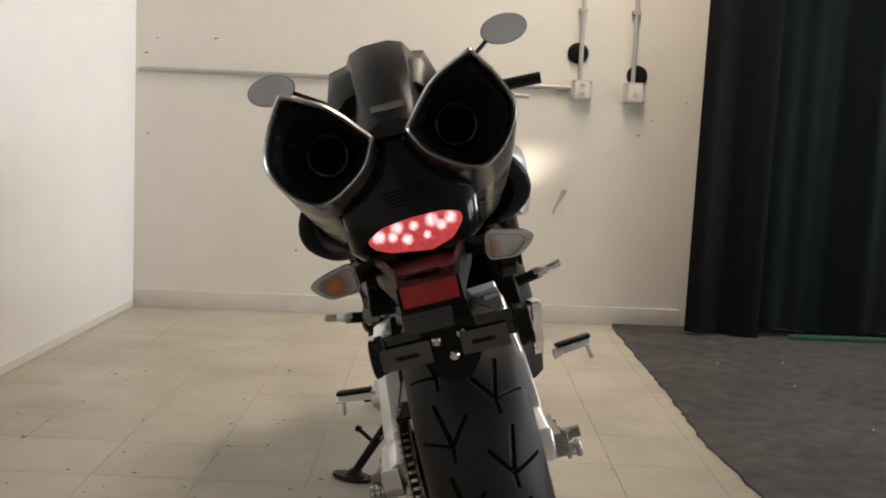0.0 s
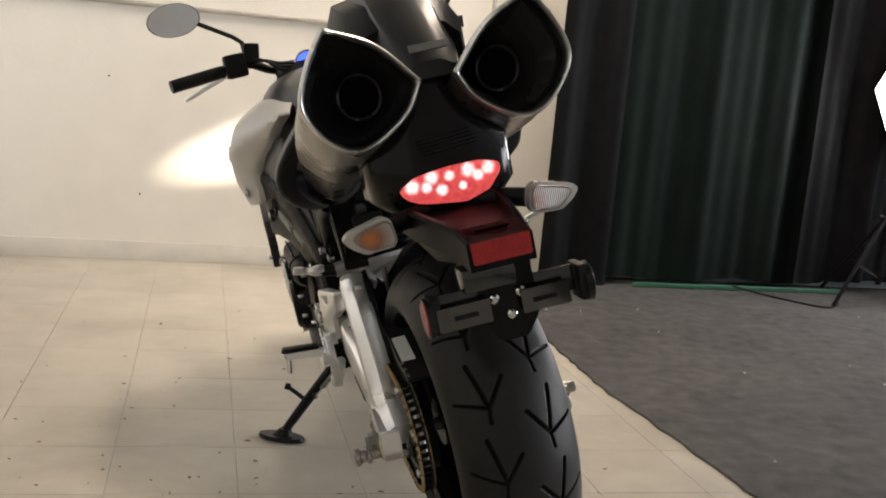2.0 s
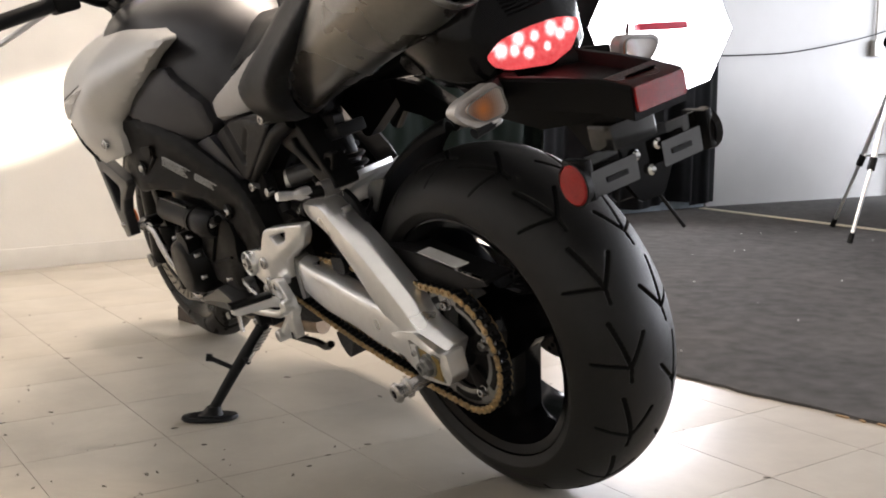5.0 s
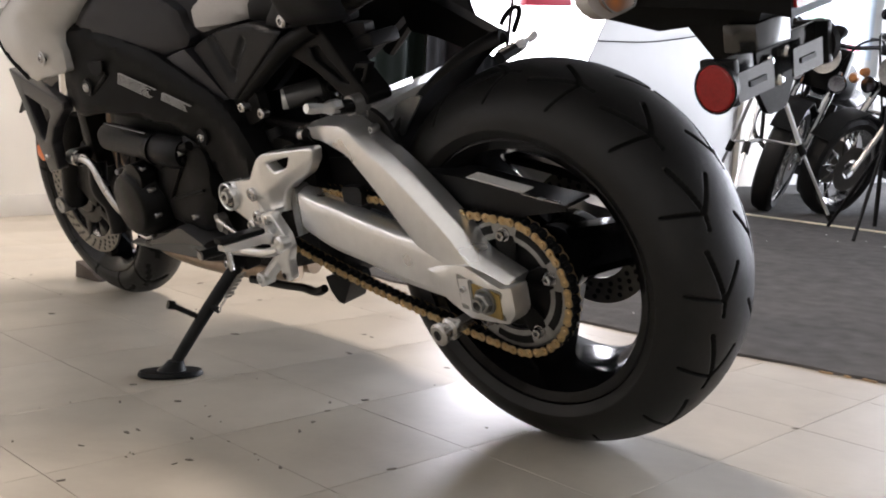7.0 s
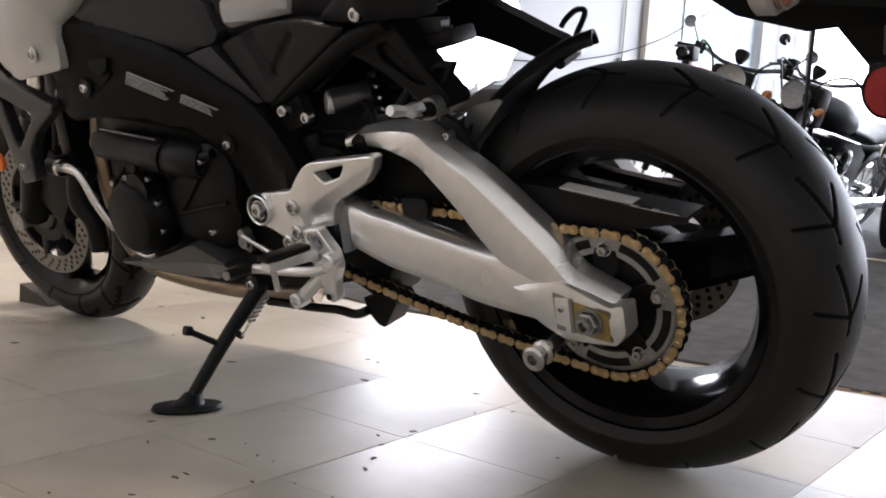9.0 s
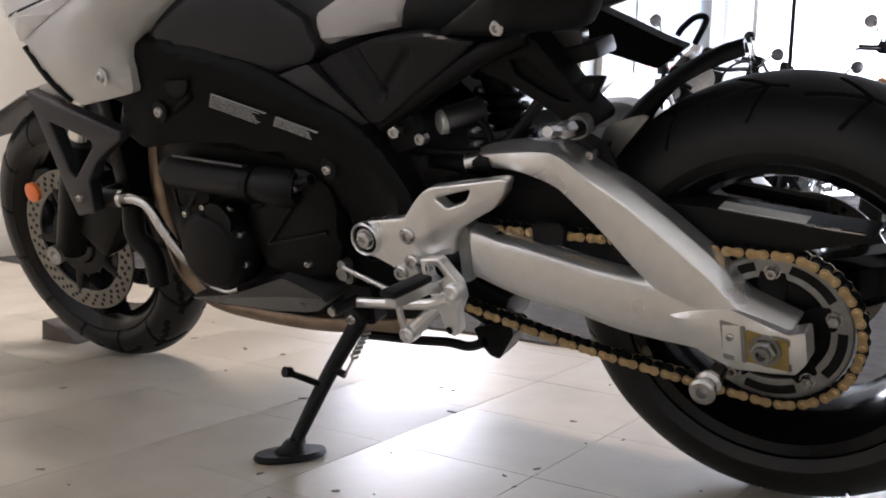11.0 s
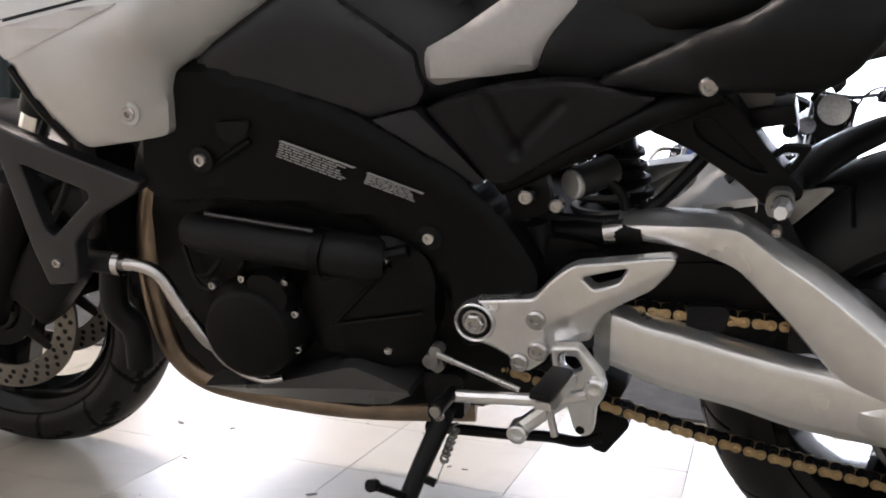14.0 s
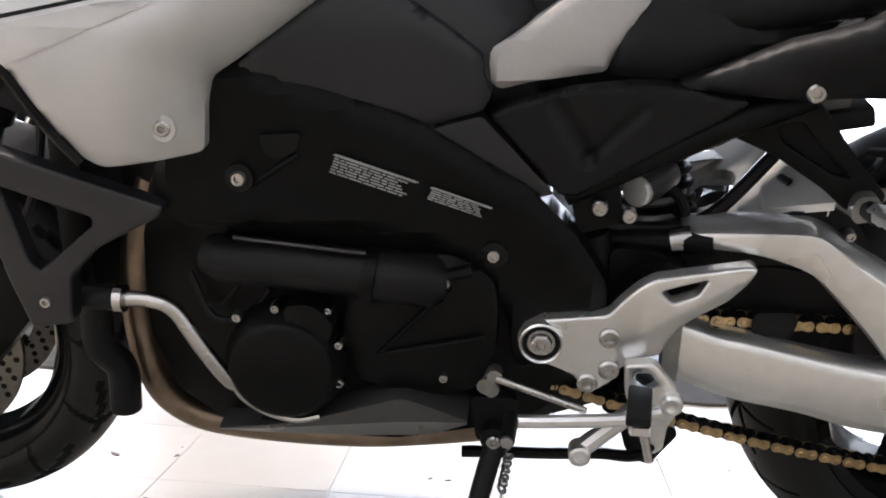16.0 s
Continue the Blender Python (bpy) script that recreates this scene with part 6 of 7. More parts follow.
for sx in (1, -1):
    f = tl if sx == 1 else (lambda b: tl(flipped(b)))
    mid = lambda k, dx=0.0: [(-0.134 + dx + (x + 0.134) * k, 0.69 + (z - 0.69) * k) for x, z in SIG]
    sg = part("indicator", f(face_y(mid(0.74, 0.004), -0.2745, 0.006, 0.002)), SIGLENS, bike, "clear ribbed rear indicator lens with an amber bulb")
    part("indicator_shell", f(face_y(SIG, -0.272, 0.019, 0.008)), INDSHELL, sg, "pale glossy indicator shell")
    rim = [(x, 0, z) for x, z in mid(0.78, 0.004)]
    part("lens_rim", f(tube([(x, -0.2735, z) for x, y, z in rim + rim[:1]], 0.0012, 6, smooth=False)), DSTEEL, sg)
    part("indicator_stalk", f(tube([(-0.105, -0.24, 0.692), (-0.08, -0.22, 0.696), (-0.04, -0.2, 0.70)], 0.014, 10, smooth=False)), BLACK, sg)
# left tool loop and bracket below the tail
part("tie_loop", tube([(0.19, 0.224, 0.648), (0.19, 0.214, 0.66), (0.19, 0.192, 0.675), (0.19, 0.177, 0.67), (0.19, 0.197, 0.634)], 0.005, 8), BLACK, bike)
part("tail_box", moved(box(-0.03, 0.03, -0.03, 0.03, -0.012, 0.012, 0.006), pose(-0.08, 0.245, 0.68, -12, 0, 0)), BLACK, bike)

# rider foot bracket, peg and shift lever
BR = [(0.606, 0.422), (0.598, 0.44), (0.575, 0.45), (0.503, 0.4605), (0.483, 0.485), (0.467, 0.501), (0.452, 0.51), (0.342, 0.522), (0.334, 0.518), (0.342, 0.499), (0.363, 0.475), (0.398, 0.456), (0.417, 0.443), (0.427, 0.425), (0.434, 0.402), (0.465, 0.4), (0.488, 0.376), (0.508, 0.359), (0.528, 0.36), (0.534, 0.377), (0.56, 0.388), (0.597, 0.397)]
HO = [(0.444, 0.494), (0.39, 0.5065), (0.4, 0.487), (0.429, 0.478)]


def br_x(y, z):
    return -0.206 + 0.027 * max(0, min(1, (0.46 - y) / 0.12))


def web(y, z):
    """The lower face of the casting leans in below the fold."""
    below = (0.488 - y) * 0.49 - (z - 0.425) * 0.87 if y < 0.488 else 0.0
    return 0.32 * max(0, below)


brk = part("foot_bracket", ring_panel(BR, HO, br_x, 0.018, 0.004, 0.006, 0.005, 0.006, (web,)), ALLOY, bike, "cast aluminium foot bracket")
part("pivot_ring", lathe([(0.0, 0.0265), (-0.01, 0.0265), (-0.012, 0.0245), (-0.01, 0.0225), (-0.002, 0.022)], 40, Matrix.Translation((-0.204, 0.577, 0.4225))), ALLOY, brk)
part("pivot_well", lathe([(-0.0065, 0.0225), (-0.0065, 0)], 32, Matrix.Translation((-0.204, 0.577, 0.4225))), DARK, brk)
part("pivot_nut", hexnut(-0.21, 0.577, 0.4225, 0.0132, 0.01), STEEL, brk)
for y, z, rr in ((0.498, 0.434, 0.0125), (0.4955, 0.3915, 0.0125), (0.5195, 0.372, 0.0125)):
    part("bracket_bolt", bolt(-0.208, y, z, rr, 0.006, 24), STEEL, brk)
part("far_bracket", mirrored(ring_panel(BR, HO, -0.205, 0.018, 0.004, 0.008, 0.005)), ALLOY, brk)
hang = part("peg_hanger", ring_panel([(0.478, 0.402), (0.443, 0.407), (0.428, 0.388), (0.412, 0.37), (0.408, 0.345), (0.42, 0.322), (0.422, 0.288), (0.434, 0.28), (0.447, 0.288), (0.456, 0.322), (0.474, 0.362)], [(0.464, 0.392), (0.446, 0.393), (0.436, 0.378), (0.45, 0.366), (0.462, 0.374)], -0.216, 0.014, 0.004, 0.006, 0.004), ALLOY, bike, "cast aluminium peg hanger")
part("hanger_hole", lathe([(-0.005, 0.006), (-0.005, 0)], 14, Matrix.Translation((-0.2125, 0.438, 0.292))), DARK, hang)
part("hanger_pivot", lathe([(0.01, 0.0135), (-0.008, 0.0135), (-0.011, 0.0105), (-0.011, 0.007), (-0.006, 0)], 24, Matrix.Translation((-0.218, 0.42, 0.358))), ALLOY, hang)
for sx in (1, -1):
    f = (lambda b: b) if sx == 1 else mirrored
    peg = part("rider_peg", f(loft([[(x, y - w, z - h), (x, y + w, z - h), (x, y + w * 0.9, z + h), (x, y - w * 0.9, z + h)] for x, y, z, w, h in ((-0.22, 0.455, 0.362, 0.012, 0.01), (-0.24, 0.459, 0.368, 0.013, 0.008), (-0.3, 0.463, 0.373, 0.012, 0.007), (-0.312, 0.464, 0.375, 0.01, 0.005))])), ALLOY, bike, "silver rider foot peg")
    part("peg_rubber", f(moved(box(-0.043, 0.043, -0.014, 0.014, -0.005, 0.005, 0.004), pose(-0.272, 0.463, 0.384, 0, 4, -6))), BLACK, peg, "black rubber peg pad")
    part("peg_feeler", f(tube([(-0.3, 0.462, 0.38), (-0.308, 0.45, 0.335)], 0.005, 8, smooth=False)), STEEL, peg)
lev = part("shift_lever", tube([(-0.225, 0.605, 0.32), (-0.225, 0.55, 0.325), (-0.222, 0.47, 0.333), (-0.22, 0.43, 0.345)], 0.0085, 10), ALLOY, bike, "polished shift lever")
part("shift_pad", tube([(-0.22, 0.606, 0.322), (-0.275, 0.61, 0.325)], 0.0095, 12, smooth=False), BLACK, lev)
part("pad_end", tube([(-0.27, 0.61, 0.325), (-0.279, 0.61, 0.325)], 0.0075, 12, smooth=False), STEEL, lev)
part("shift_rod", tube([(-0.215, 0.628, 0.372), (-0.215, 0.518, 0.336)], 0.0045, 10, smooth=False), STEEL, lev)
part("rod_joint", join(lathe([(0.01, 0.011), (-0.008, 0.011), (-0.008, 0)], 16, Matrix.Translation((-0.2, 0.64, 0.355))), lathe([(0.01, 0.009), (-0.008, 0.009), (-0.008, 0)], 16, Matrix.Translation((-0.208, 0.63, 0.374)))), DSTEEL, lev)
part("linkage_arm", panel([(0.655, 0.37), (0.635, 0.376), (0.622, 0.345), (0.632, 0.335), (0.65, 0.345)], -0.205, 0.012, 0.003, 0.006), DSTEEL, lev)
part("stand_lug", join(tube([(-0.19, 0.45, 0.335), (-0.2, 0.515, 0.276)], 0.012, 10, smooth=False), lathe([(0.012, 0.0135), (-0.012, 0.0135), (-0.014, 0.011), (-0.014, 0.008), (-0.006, 0.0075), (-0.006, 0)], 24, Matrix.Translation((-0.205, 0.521, 0.27)))), ALLOY, bike, "cast lug with a round eye")

# engine
eng = part("engine", loft([[(-w, y, z0), (-w - 0.01, y, (z0 + z1) / 2), (-w, y, z1), (w, y, z1), (w + 0.01, y, (z0 + z1) / 2), (w, y, z0)] for y, w, z0, z1 in ((0.5, 0.12, 0.33, 0.5), (0.6, 0.165, 0.28, 0.55), (0.75, 0.19, 0.26, 0.58), (0.95, 0.2, 0.26, 0.62), (1.04, 0.17, 0.3, 0.66), (1.09, 0.15, 0.4, 0.68))]), ENGINE, bike, "matt black engine block", 30)
part("clutch_cover", panel([(0.79, 0.50), (0.69, 0.53), (0.635, 0.50), (0.625, 0.42), (0.65, 0.35), (0.72, 0.33), (0.80, 0.36), (0.82, 0.43)], lambda y, z: -0.218 - 0.06 * max(0, y - 0.68), 0.05, 0.012, 0.02, 0.03), ENGINE, eng, "matt black engine side cover")
part("cover_ridge", tube([(-0.226, 0.78, 0.47), (-0.222, 0.71, 0.50), (-0.219, 0.66, 0.515)], 0.009, 8), ENGINE, eng)
part("generator_cover", lathe([(0.06, 0.074), (0.0, 0.072), (-0.008, 0.066), (-0.016, 0.0635), (-0.02, 0.06), (-0.022, 0.055), (-0.023, 0)], 64, Matrix.Translation((-0.242, 0.879, 0.387))), ENGINE, eng, "round matt black generator cover")
part("cover_boss", panel([(0.875, 0.47), (0.84, 0.475), (0.815, 0.45), (0.825, 0.42), (0.87, 0.44)], -0.262, 0.03, 0.008, 0.012), ENGINE, eng)
# highlight under the round cover, built as a thin bright steel tube
part("cover_shine", tube([(-0.25, 0.945 - 0.0, 0.375), (-0.252, 0.93, 0.345), (-0.252, 0.90, 0.325), (-0.25, 0.865, 0.316), (-0.25, 0.835, 0.324)], 0.0045, 8), STEEL, eng, "bright strip imitating the shine on the cover edge")
for y, z in ((0.824, 0.463), (0.886, 0.462), (0.932, 0.447), (0.812, 0.42), (0.812, 0.368), (0.86, 0.318), (0.69, 0.375), (0.69, 0.50)):
    part("engine_bolt", bolt(-0.226 if y < 0.8 else -0.243, y, z, 0.006, 0.005, 14), STEEL, eng)
air = part("air_pipe", tube([(-0.225, 0.965, 0.518), (-0.23, 0.95, 0.517), (-0.222, 0.775, 0.503), (-0.22, 0.772, 0.502), (-0.218, 0.705, 0.497), (-0.215, 0.695, 0.496)], lambda q: 0.028 if 0.05 < q < 0.55 else (0.031 if q < 0.95 and q > 0.5 else 0.024), 24, smooth=False), BLACK, eng, "matt black canister along the engine")
part("air_strap", tube([(-0.224, 0.785, 0.504), (-0.224, 0.77, 0.502)], 0.0315, 24, smooth=False), ENGINE, air)
part("canister_rail", tube([(-0.245, 0.93, 0.549), (-0.238, 0.78, 0.536)], 0.0032, 8, smooth=False), BRACKET, air)
for k, (a, b) in enumerate((((-0.21, 0.99, 0.45), (-0.2, 0.93, 0.48)), ((-0.2, 1.0, 0.48), (-0.22, 0.94, 0.43)), ((-0.19, 0.97, 0.42), (-0.21, 0.9, 0.47)))):
    part("engine_wire", tube([a, ((a[0] + b[0]) / 2 - 0.01, (a[1] + b[1]) / 2, (a[2] + b[2]) / 2 - 0.02), b], 0.004, 6), DARK, eng)
belly = part("belly_cover", loft([[(-0.17, y, zt), (-0.232, y, zt), (-0.24, y, zt - 0.003), (-0.241, y, zm), (-0.236, y, zm - 0.005), (xb, y, zb), (-0.17, y, zb)] for y, zt, zm, zb, xb in (
    (0.965, 0.291, 0.288, 0.282, -0.236), (0.91, 0.3, 0.293, 0.275, -0.222), (0.86, 0.31, 0.3, 0.271, -0.212), (0.8, 0.331, 0.309, 0.269, -0.206),
    (0.745, 0.351, 0.317, 0.274, -0.204), (0.735, 0.352, 0.318, 0.275, -0.205), (0.7, 0.342, 0.321, 0.285, -0.212), (0.66, 0.328, 0.323, 0.315, -0.232))]), BELLY, eng, "satin grey wedge-shaped belly cover", 25)
for a, c in (((0.769, 0.401), (0.643, 0.43)), ((0.765, 0.404), (0.685, 0.492))):
    part("cover_rib", tube([(-0.221 - 0.06 * max(0, y - 0.68), y, z) for y, z in (a, c)], 0.0032, 8, smooth=False), ENGINE, eng)
part("oil_pan", loft([[(-w, y, z1), (-w * 0.7, y, z0), (w * 0.7, y, z0), (w, y, z1)] for y, w, z0, z1 in ((0.45, 0.08, 0.27, 0.34), (0.6, 0.14, 0.235, 0.32), (0.8, 0.16, 0.22, 0.3), (0.98, 0.15, 0.225, 0.3))]), ENGINE, eng)
part("lower_frame_rail", tube([(-0.15, y, z) for y, z in [(0.67, 0.219), (0.633, 0.222), (0.553, 0.227), (0.493, 0.233), (0.452, 0.232), (0.423, 0.244)]], 0.008, 8), FRAME, eng)
part("linkage_guard", panel([(0.464, 0.247), (0.456, 0.221), (0.439, 0.202), (0.422, 0.198), (0.39, 0.246), (0.394, 0.258), (0.426, 0.259)], -0.12, 0.05, 0.004, 0.005), ENGINE, eng, "black linkage guard below the swingarm")
part("linkage_block", moved(box(-0.05, 0.05, -0.045, 0.03, -0.035, 0.035, 0.008), pose(-0.06, 0.45, 0.29, 25, 0, 0)), ENGINE, eng)
for x, lab in ((-0.15, True), (-0.06, False), (0.06, False), (0.15, False)):
    part("header_pipe", tube([(x, 1.055, 0.58), (x * 1.02, 1.08, 0.50), (x, 1.092, 0.40), (x * 0.97, 1.08, 0.30), (x * 0.9, 1.045, 0.245), (x * 0.85, 0.97, 0.222), (x * 0.75, 0.8, 0.212), (x * 0.5, 0.62, 0.215)], 0.0205, 14), HEADER, bike, "heat-stained brown steel header pipe")
byp = part("coolant_pipe", tube([(-0.26, 1.065, 0.47), (-0.262, 1.03, 0.472), (-0.262, 1.0, 0.46), (-0.262, 0.972, 0.415), (-0.255, 0.945, 0.37), (-0.24, 0.93, 0.35)], 0.0095, 12), STEEL, bike, "bright bent coolant pipe")
part("coolant_hose", tube([(-0.26, 1.06, 0.47), (-0.25, 1.12, 0.467), (-0.2, 1.15, 0.46)], 0.0155, 12), BLACK, byp)
part("hose_clamp", tube([(-0.26, 1.068, 0.47), (-0.26, 1.058, 0.4702)], 0.0165, 16, smooth=False), STEEL, byp)
part("horn_hose", tube([(-0.2, 1.12, 0.44), (-0.21, 1.12, 0.38), (-0.2, 1.1, 0.34), (-0.2, 1.1, 0.28)], 0.02, 12), BLACK, bike)

# side stand: its foot lies flat on the floor
INV = BIKE.inverted()


def ground(x, y, z):
    return INV @ Vector((x, y, z))


def fu(a, b, z):
    return ground(0.23 + 0.889 * a + 0.457 * b, 3.35 - 0.457 * a + 0.889 * b, z)


top, foot = Vector((-0.2, 0.625, 0.275)), fu(0.01, 0.0, 0.028)
st = part("side_stand", tube([top, top.lerp(foot, 0.5) + Vector((0, 0.004, 0.0)), foot], lambda q: 0.014 - 0.003 * q, 12), BLACK, bike, "black steel side stand")
fp = loft([[fu(ry * math.cos(a), rx * math.sin(a), z) for a in (2 * math.pi * k / 28 for k in range(28))] for rx, ry, z in ((0.029, 0.058, 0.0016), (0.032, 0.061, 0.005), (0.029, 0.058, 0.012))])
part("stand_foot", fp, BLACK, st, "flat oval stand foot")
part("foot_heel", loft([[fu(-0.015 + q + r * 1.3 * math.cos(a), r * math.sin(a), z) for a in (2 * math.pi * k / 12 for k in range(12))] for r, z, q in ((0.022, 0.011, 0.016), (0.016, 0.02, 0.02), (0.012, 0.03, 0.024))]), BLACK, st)
mid = top.lerp(foot, 0.56)
part("stand_spur", tube([mid, ground(0.239, 3.366, 0.133)], 0.0055, 8, smooth=False), BLACK, st)
part("spur_tip", tube([ground(0.233, 3.368, 0.134), ground(0.245, 3.364, 0.132)], 0.0085, 10, smooth=False), BLACK, st)
q0 = top.lerp(foot, 0.42)
hook = q0 + Vector((0.0, -0.022, -0.006))
part("spring_hook", tube([q0, hook], 0.006, 8, smooth=False), BLACK, st)
s0 = Vector((-0.205, 0.607, 0.262))
part("stand_spring", tube([s0.lerp(hook, f) + 0.008 * Vector((math.cos(f * 60), math.sin(f * 60) * 0.6, 0)) for f in (k / 70 * 0.62 for k in range(71))], 0.0022, 5, 1), DSTEEL, st)
part("spring_wire", tube([s0.lerp(hook, 0.6), hook], 0.002, 6, smooth=False), STEEL, st)
part("stand_pivot", join(lathe([(0.02, 0.017), (-0.014, 0.017), (-0.016, 0.012), (-0.016, 0)], 20, Matrix.Translation((-0.2, 0.627, 0.283))), panel([(0.66, 0.33), (0.60, 0.33), (0.60, 0.265), (0.65, 0.265)], -0.195, 0.03, 0.004, 0.01)), BLACK, st)
part("pivot_bolt", bolt(-0.216, 0.627, 0.283, 0.009, 0.006), STEEL, st)

# fork, front brakes and bars, turned with the front wheel
rk = radians(25)
axis = Vector((0, -math.sin(rk), math.cos(rk)))
for sx in (-1, 1):
    lo = Vector((sx * 0.105, 1.49, 0.30))
    fk = part("fork_leg", moved(tube([lo, lo + axis * 0.26], lambda q: 0.034 if q > 0.2 else 0.03, 20, smooth=False), STEER), ENGINE, bike, "black lower fork leg")
    part("fork_tube", moved(tube([lo + axis * 0.24, lo + axis * 0.40], 0.0225, 20, smooth=False), STEER), CHROME, fk, "bright fork slider")
    part("fork_upper", moved(tube([lo + axis * 0.38, lo + axis * 0.74], 0.028, 20, smooth=False), STEER), BLACK, fk)
    part("caliper", moved(moved(box(-0.03, 0.03, -0.05, 0.05, -0.075, 0.075, 0.015), Matrix.Translation((sx * 0.085, 1.37, 0.38)) @ Matrix.Rotation(radians(40), 4, "X")), STEER), ENGINE, fk, "black four-piston brake caliper")
    part("axle_end", moved(lathe([(0.02, 0.02), (-0.012, 0.02), (-0.012, 0.01), (0.0, 0)], 20, Matrix.Translation((sx * 0.13, 1.5, 0.3))), STEER), DSTEEL, fk)
    part("brake_hose", moved(tube([(sx * 0.1, 1.36, 0.45), (sx * 0.13, 1.28, 0.55), (sx * 0.12, 1.25, 0.7)], 0.006, 8), STEER), BLACK, fk)
    part("side_reflector", moved(lathe([(0, 0.02), (-0.008, 0.02), (-0.01, 0.016), (-0.01, 0)], 20, Matrix.Translation((sx * 0.135, 1.515, 0.434)) if sx < 0 else pose(0.135, 1.515, 0.434, 0, 0, 180)), STEER), ORANGE, fk, "round orange side reflector")
fend = []
for a in (40, 60, 80, 100, 120, 140, 158):
    r = radians(a)
    fend.append([FRONT + Vector((0.068 * math.sin(b), (0.312 + 0.012 * math.cos(b)) * math.cos(r), (0.312 + 0.012 * math.cos(b)) * math.sin(r))) for b in (-1.45 + 2.9 * k / 10 for k in range(11))] +
                [FRONT + Vector((0.064 * math.sin(b), (0.307 + 0.012 * math.cos(b)) * math.cos(r), (0.307 + 0.012 * math.cos(b)) * math.sin(r))) for b in (1.45 - 2.9 * k / 10 for k in range(11))])
part("front_fender", moved(loft(fend), STEER), GREY, bike, "dark grey front fender")
bars = part("handlebar", moved(tube([(-0.40, 1.132, 0.986), (-0.30, 1.15, 0.993), (-0.2, 1.175, 1.0), (-0.11, 1.2, 0.965), (0.11, 1.2, 0.965), (0.2, 1.175, 1.0), (0.30, 1.15, 0.993), (0.40, 1.132, 0.986)], 0.0125, 12), BARS), BLACK, bike, "black handlebar")
for sx in (-1, 1):
    part("grip", moved(tube([(sx * 0.27, 1.155, 0.994), (sx * 0.28, 1.154, 0.994), (sx * 0.395, 1.133, 0.987)], 0.0175, 14, smooth=False), BARS), BLACK, bars, "ribbed black rubber grip")
    part("bar_end", moved(tube([(sx * 0.393, 1.133, 0.987), (sx * 0.418, 1.128, 0.985)], 0.0175, 14, smooth=False), BARS), BLACK, bars)
    part("switch_block", moved(moved(box(-0.03, 0.03, -0.028, 0.028, -0.03, 0.035, 0.01), Matrix.Translation((sx * 0.235, 1.168, 1.0))), BARS), DARK, bars)
    part("lever_mount", moved(tube([(sx * 0.22, 1.18, 1.0), (sx * 0.21, 1.22, 1.0)], 0.017, 10, smooth=False), BARS), DARK, bars)
    part("hand_lever", moved(tube([(sx * 0.21, 1.22, 0.995), (sx * 0.27, 1.235, 0.978), (sx * 0.34, 1.235, 0.955), (sx * 0.386, 1.244, 0.94)], lambda q: 0.008 - 0.002 * q, 8), BARS), ALLOY, bars, "silver hand lever")
    mir = part("mirror", moved(lathe([(0, 0), (0, 0.05), (-0.012, 0.058), (-0.018, 0.056)], 36, Matrix.Translation((sx * 0.362, 1.235, 1.157)) @ pose(0, 0, 0, 0, 0, 90) @ Matrix.Diagonal((1, 1.25, 0.78, 1))), BARS), BLACK, bars, "oval mirror with black shell")
    part("mirror_face", moved(lathe([(-0.0165, 0.0555), (-0.0175, 0)], 36, Matrix.Translation((sx * 0.362, 1.235, 1.157)) @ pose(0, 0, 0, 0, 0, 90) @ Matrix.Diagonal((1, 1.25, 0.78, 1))), BARS), MIRROR, mir, "mirror glass")
    part("mirror_stem", moved(tube([(sx * 0.2, 1.185, 1.01), (sx * 0.2, 1.19, 1.06), (sx * 0.22, 1.195, 1.08), (sx * 0.315, 1.235, 1.145)], 0.0065, 8, smooth=False), BARS), BLACK, mir)
part("brake_reservoir", moved(lathe([(0.0, 0), (0, 0.022), (0.04, 0.024), (0.045, 0.02), (0.045, 0)], 20, Matrix.Translation((0.17, 1.13, 1.03)) @ pose(0, 0, 0, 0, -90, 0)), BARS), DARK, bars)
part("clutch_perch", moved(moved(box(-0.022, 0.022, -0.02, 0.022, -0.016, 0.034, 0.008), Matrix.Translation((-0.188, 1.165, 1.02)) @ Matrix.Rotation(radians(12), 4, "Y")), BARS), DARK, bars, "black clutch perch")
for k in range(3):
    part("bar_cable", moved(tube([(-0.2, 1.17, 1.0 + 0.006 * k), (-0.16, 1.14 - 0.01 * k, 1.0), (-0.12, 1.15, 0.985 - 0.008 * k), (-0.07, 1.2, 0.97 - 0.01 * k), (-0.05, 1.26, 0.9)], 0.0045, 8), BARS), DARK, bars, "black control cable")
part("triple_clamp", moved(moved(box(-0.13, 0.13, -0.045, 0.045, -0.015, 0.015, 0.012), Matrix.Translation((0, 1.19, 0.955)) @ Matrix.Rotation(radians(25), 4, "X")), BARS), DARK, bars)
dash = part("dashboard", moved(lathe([(0.05, 0.016), (0.0, 0.036), (-0.015, 0.038), (-0.018, 0.034), (-0.012, 0.032)], 36, pose(-0.033, 1.215, 0.967, 25, 0, 90)), BARS), GLOSS, bike, "round instrument with a lit blue dial")
part("dial", moved(lathe([(-0.011, 0.032), (-0.012, 0)], 36, pose(-0.033, 1.215, 0.967, 25, 0, 90)), BARS), DIAL, dash, "lit blue dial")
part("dash_rim", moved(lathe([(-0.012, 0.039), (-0.019, 0.037), (-0.018, 0.034)], 36, pose(-0.033, 1.215, 0.967, 25, 0, 90)), BARS), CHROME, dash)
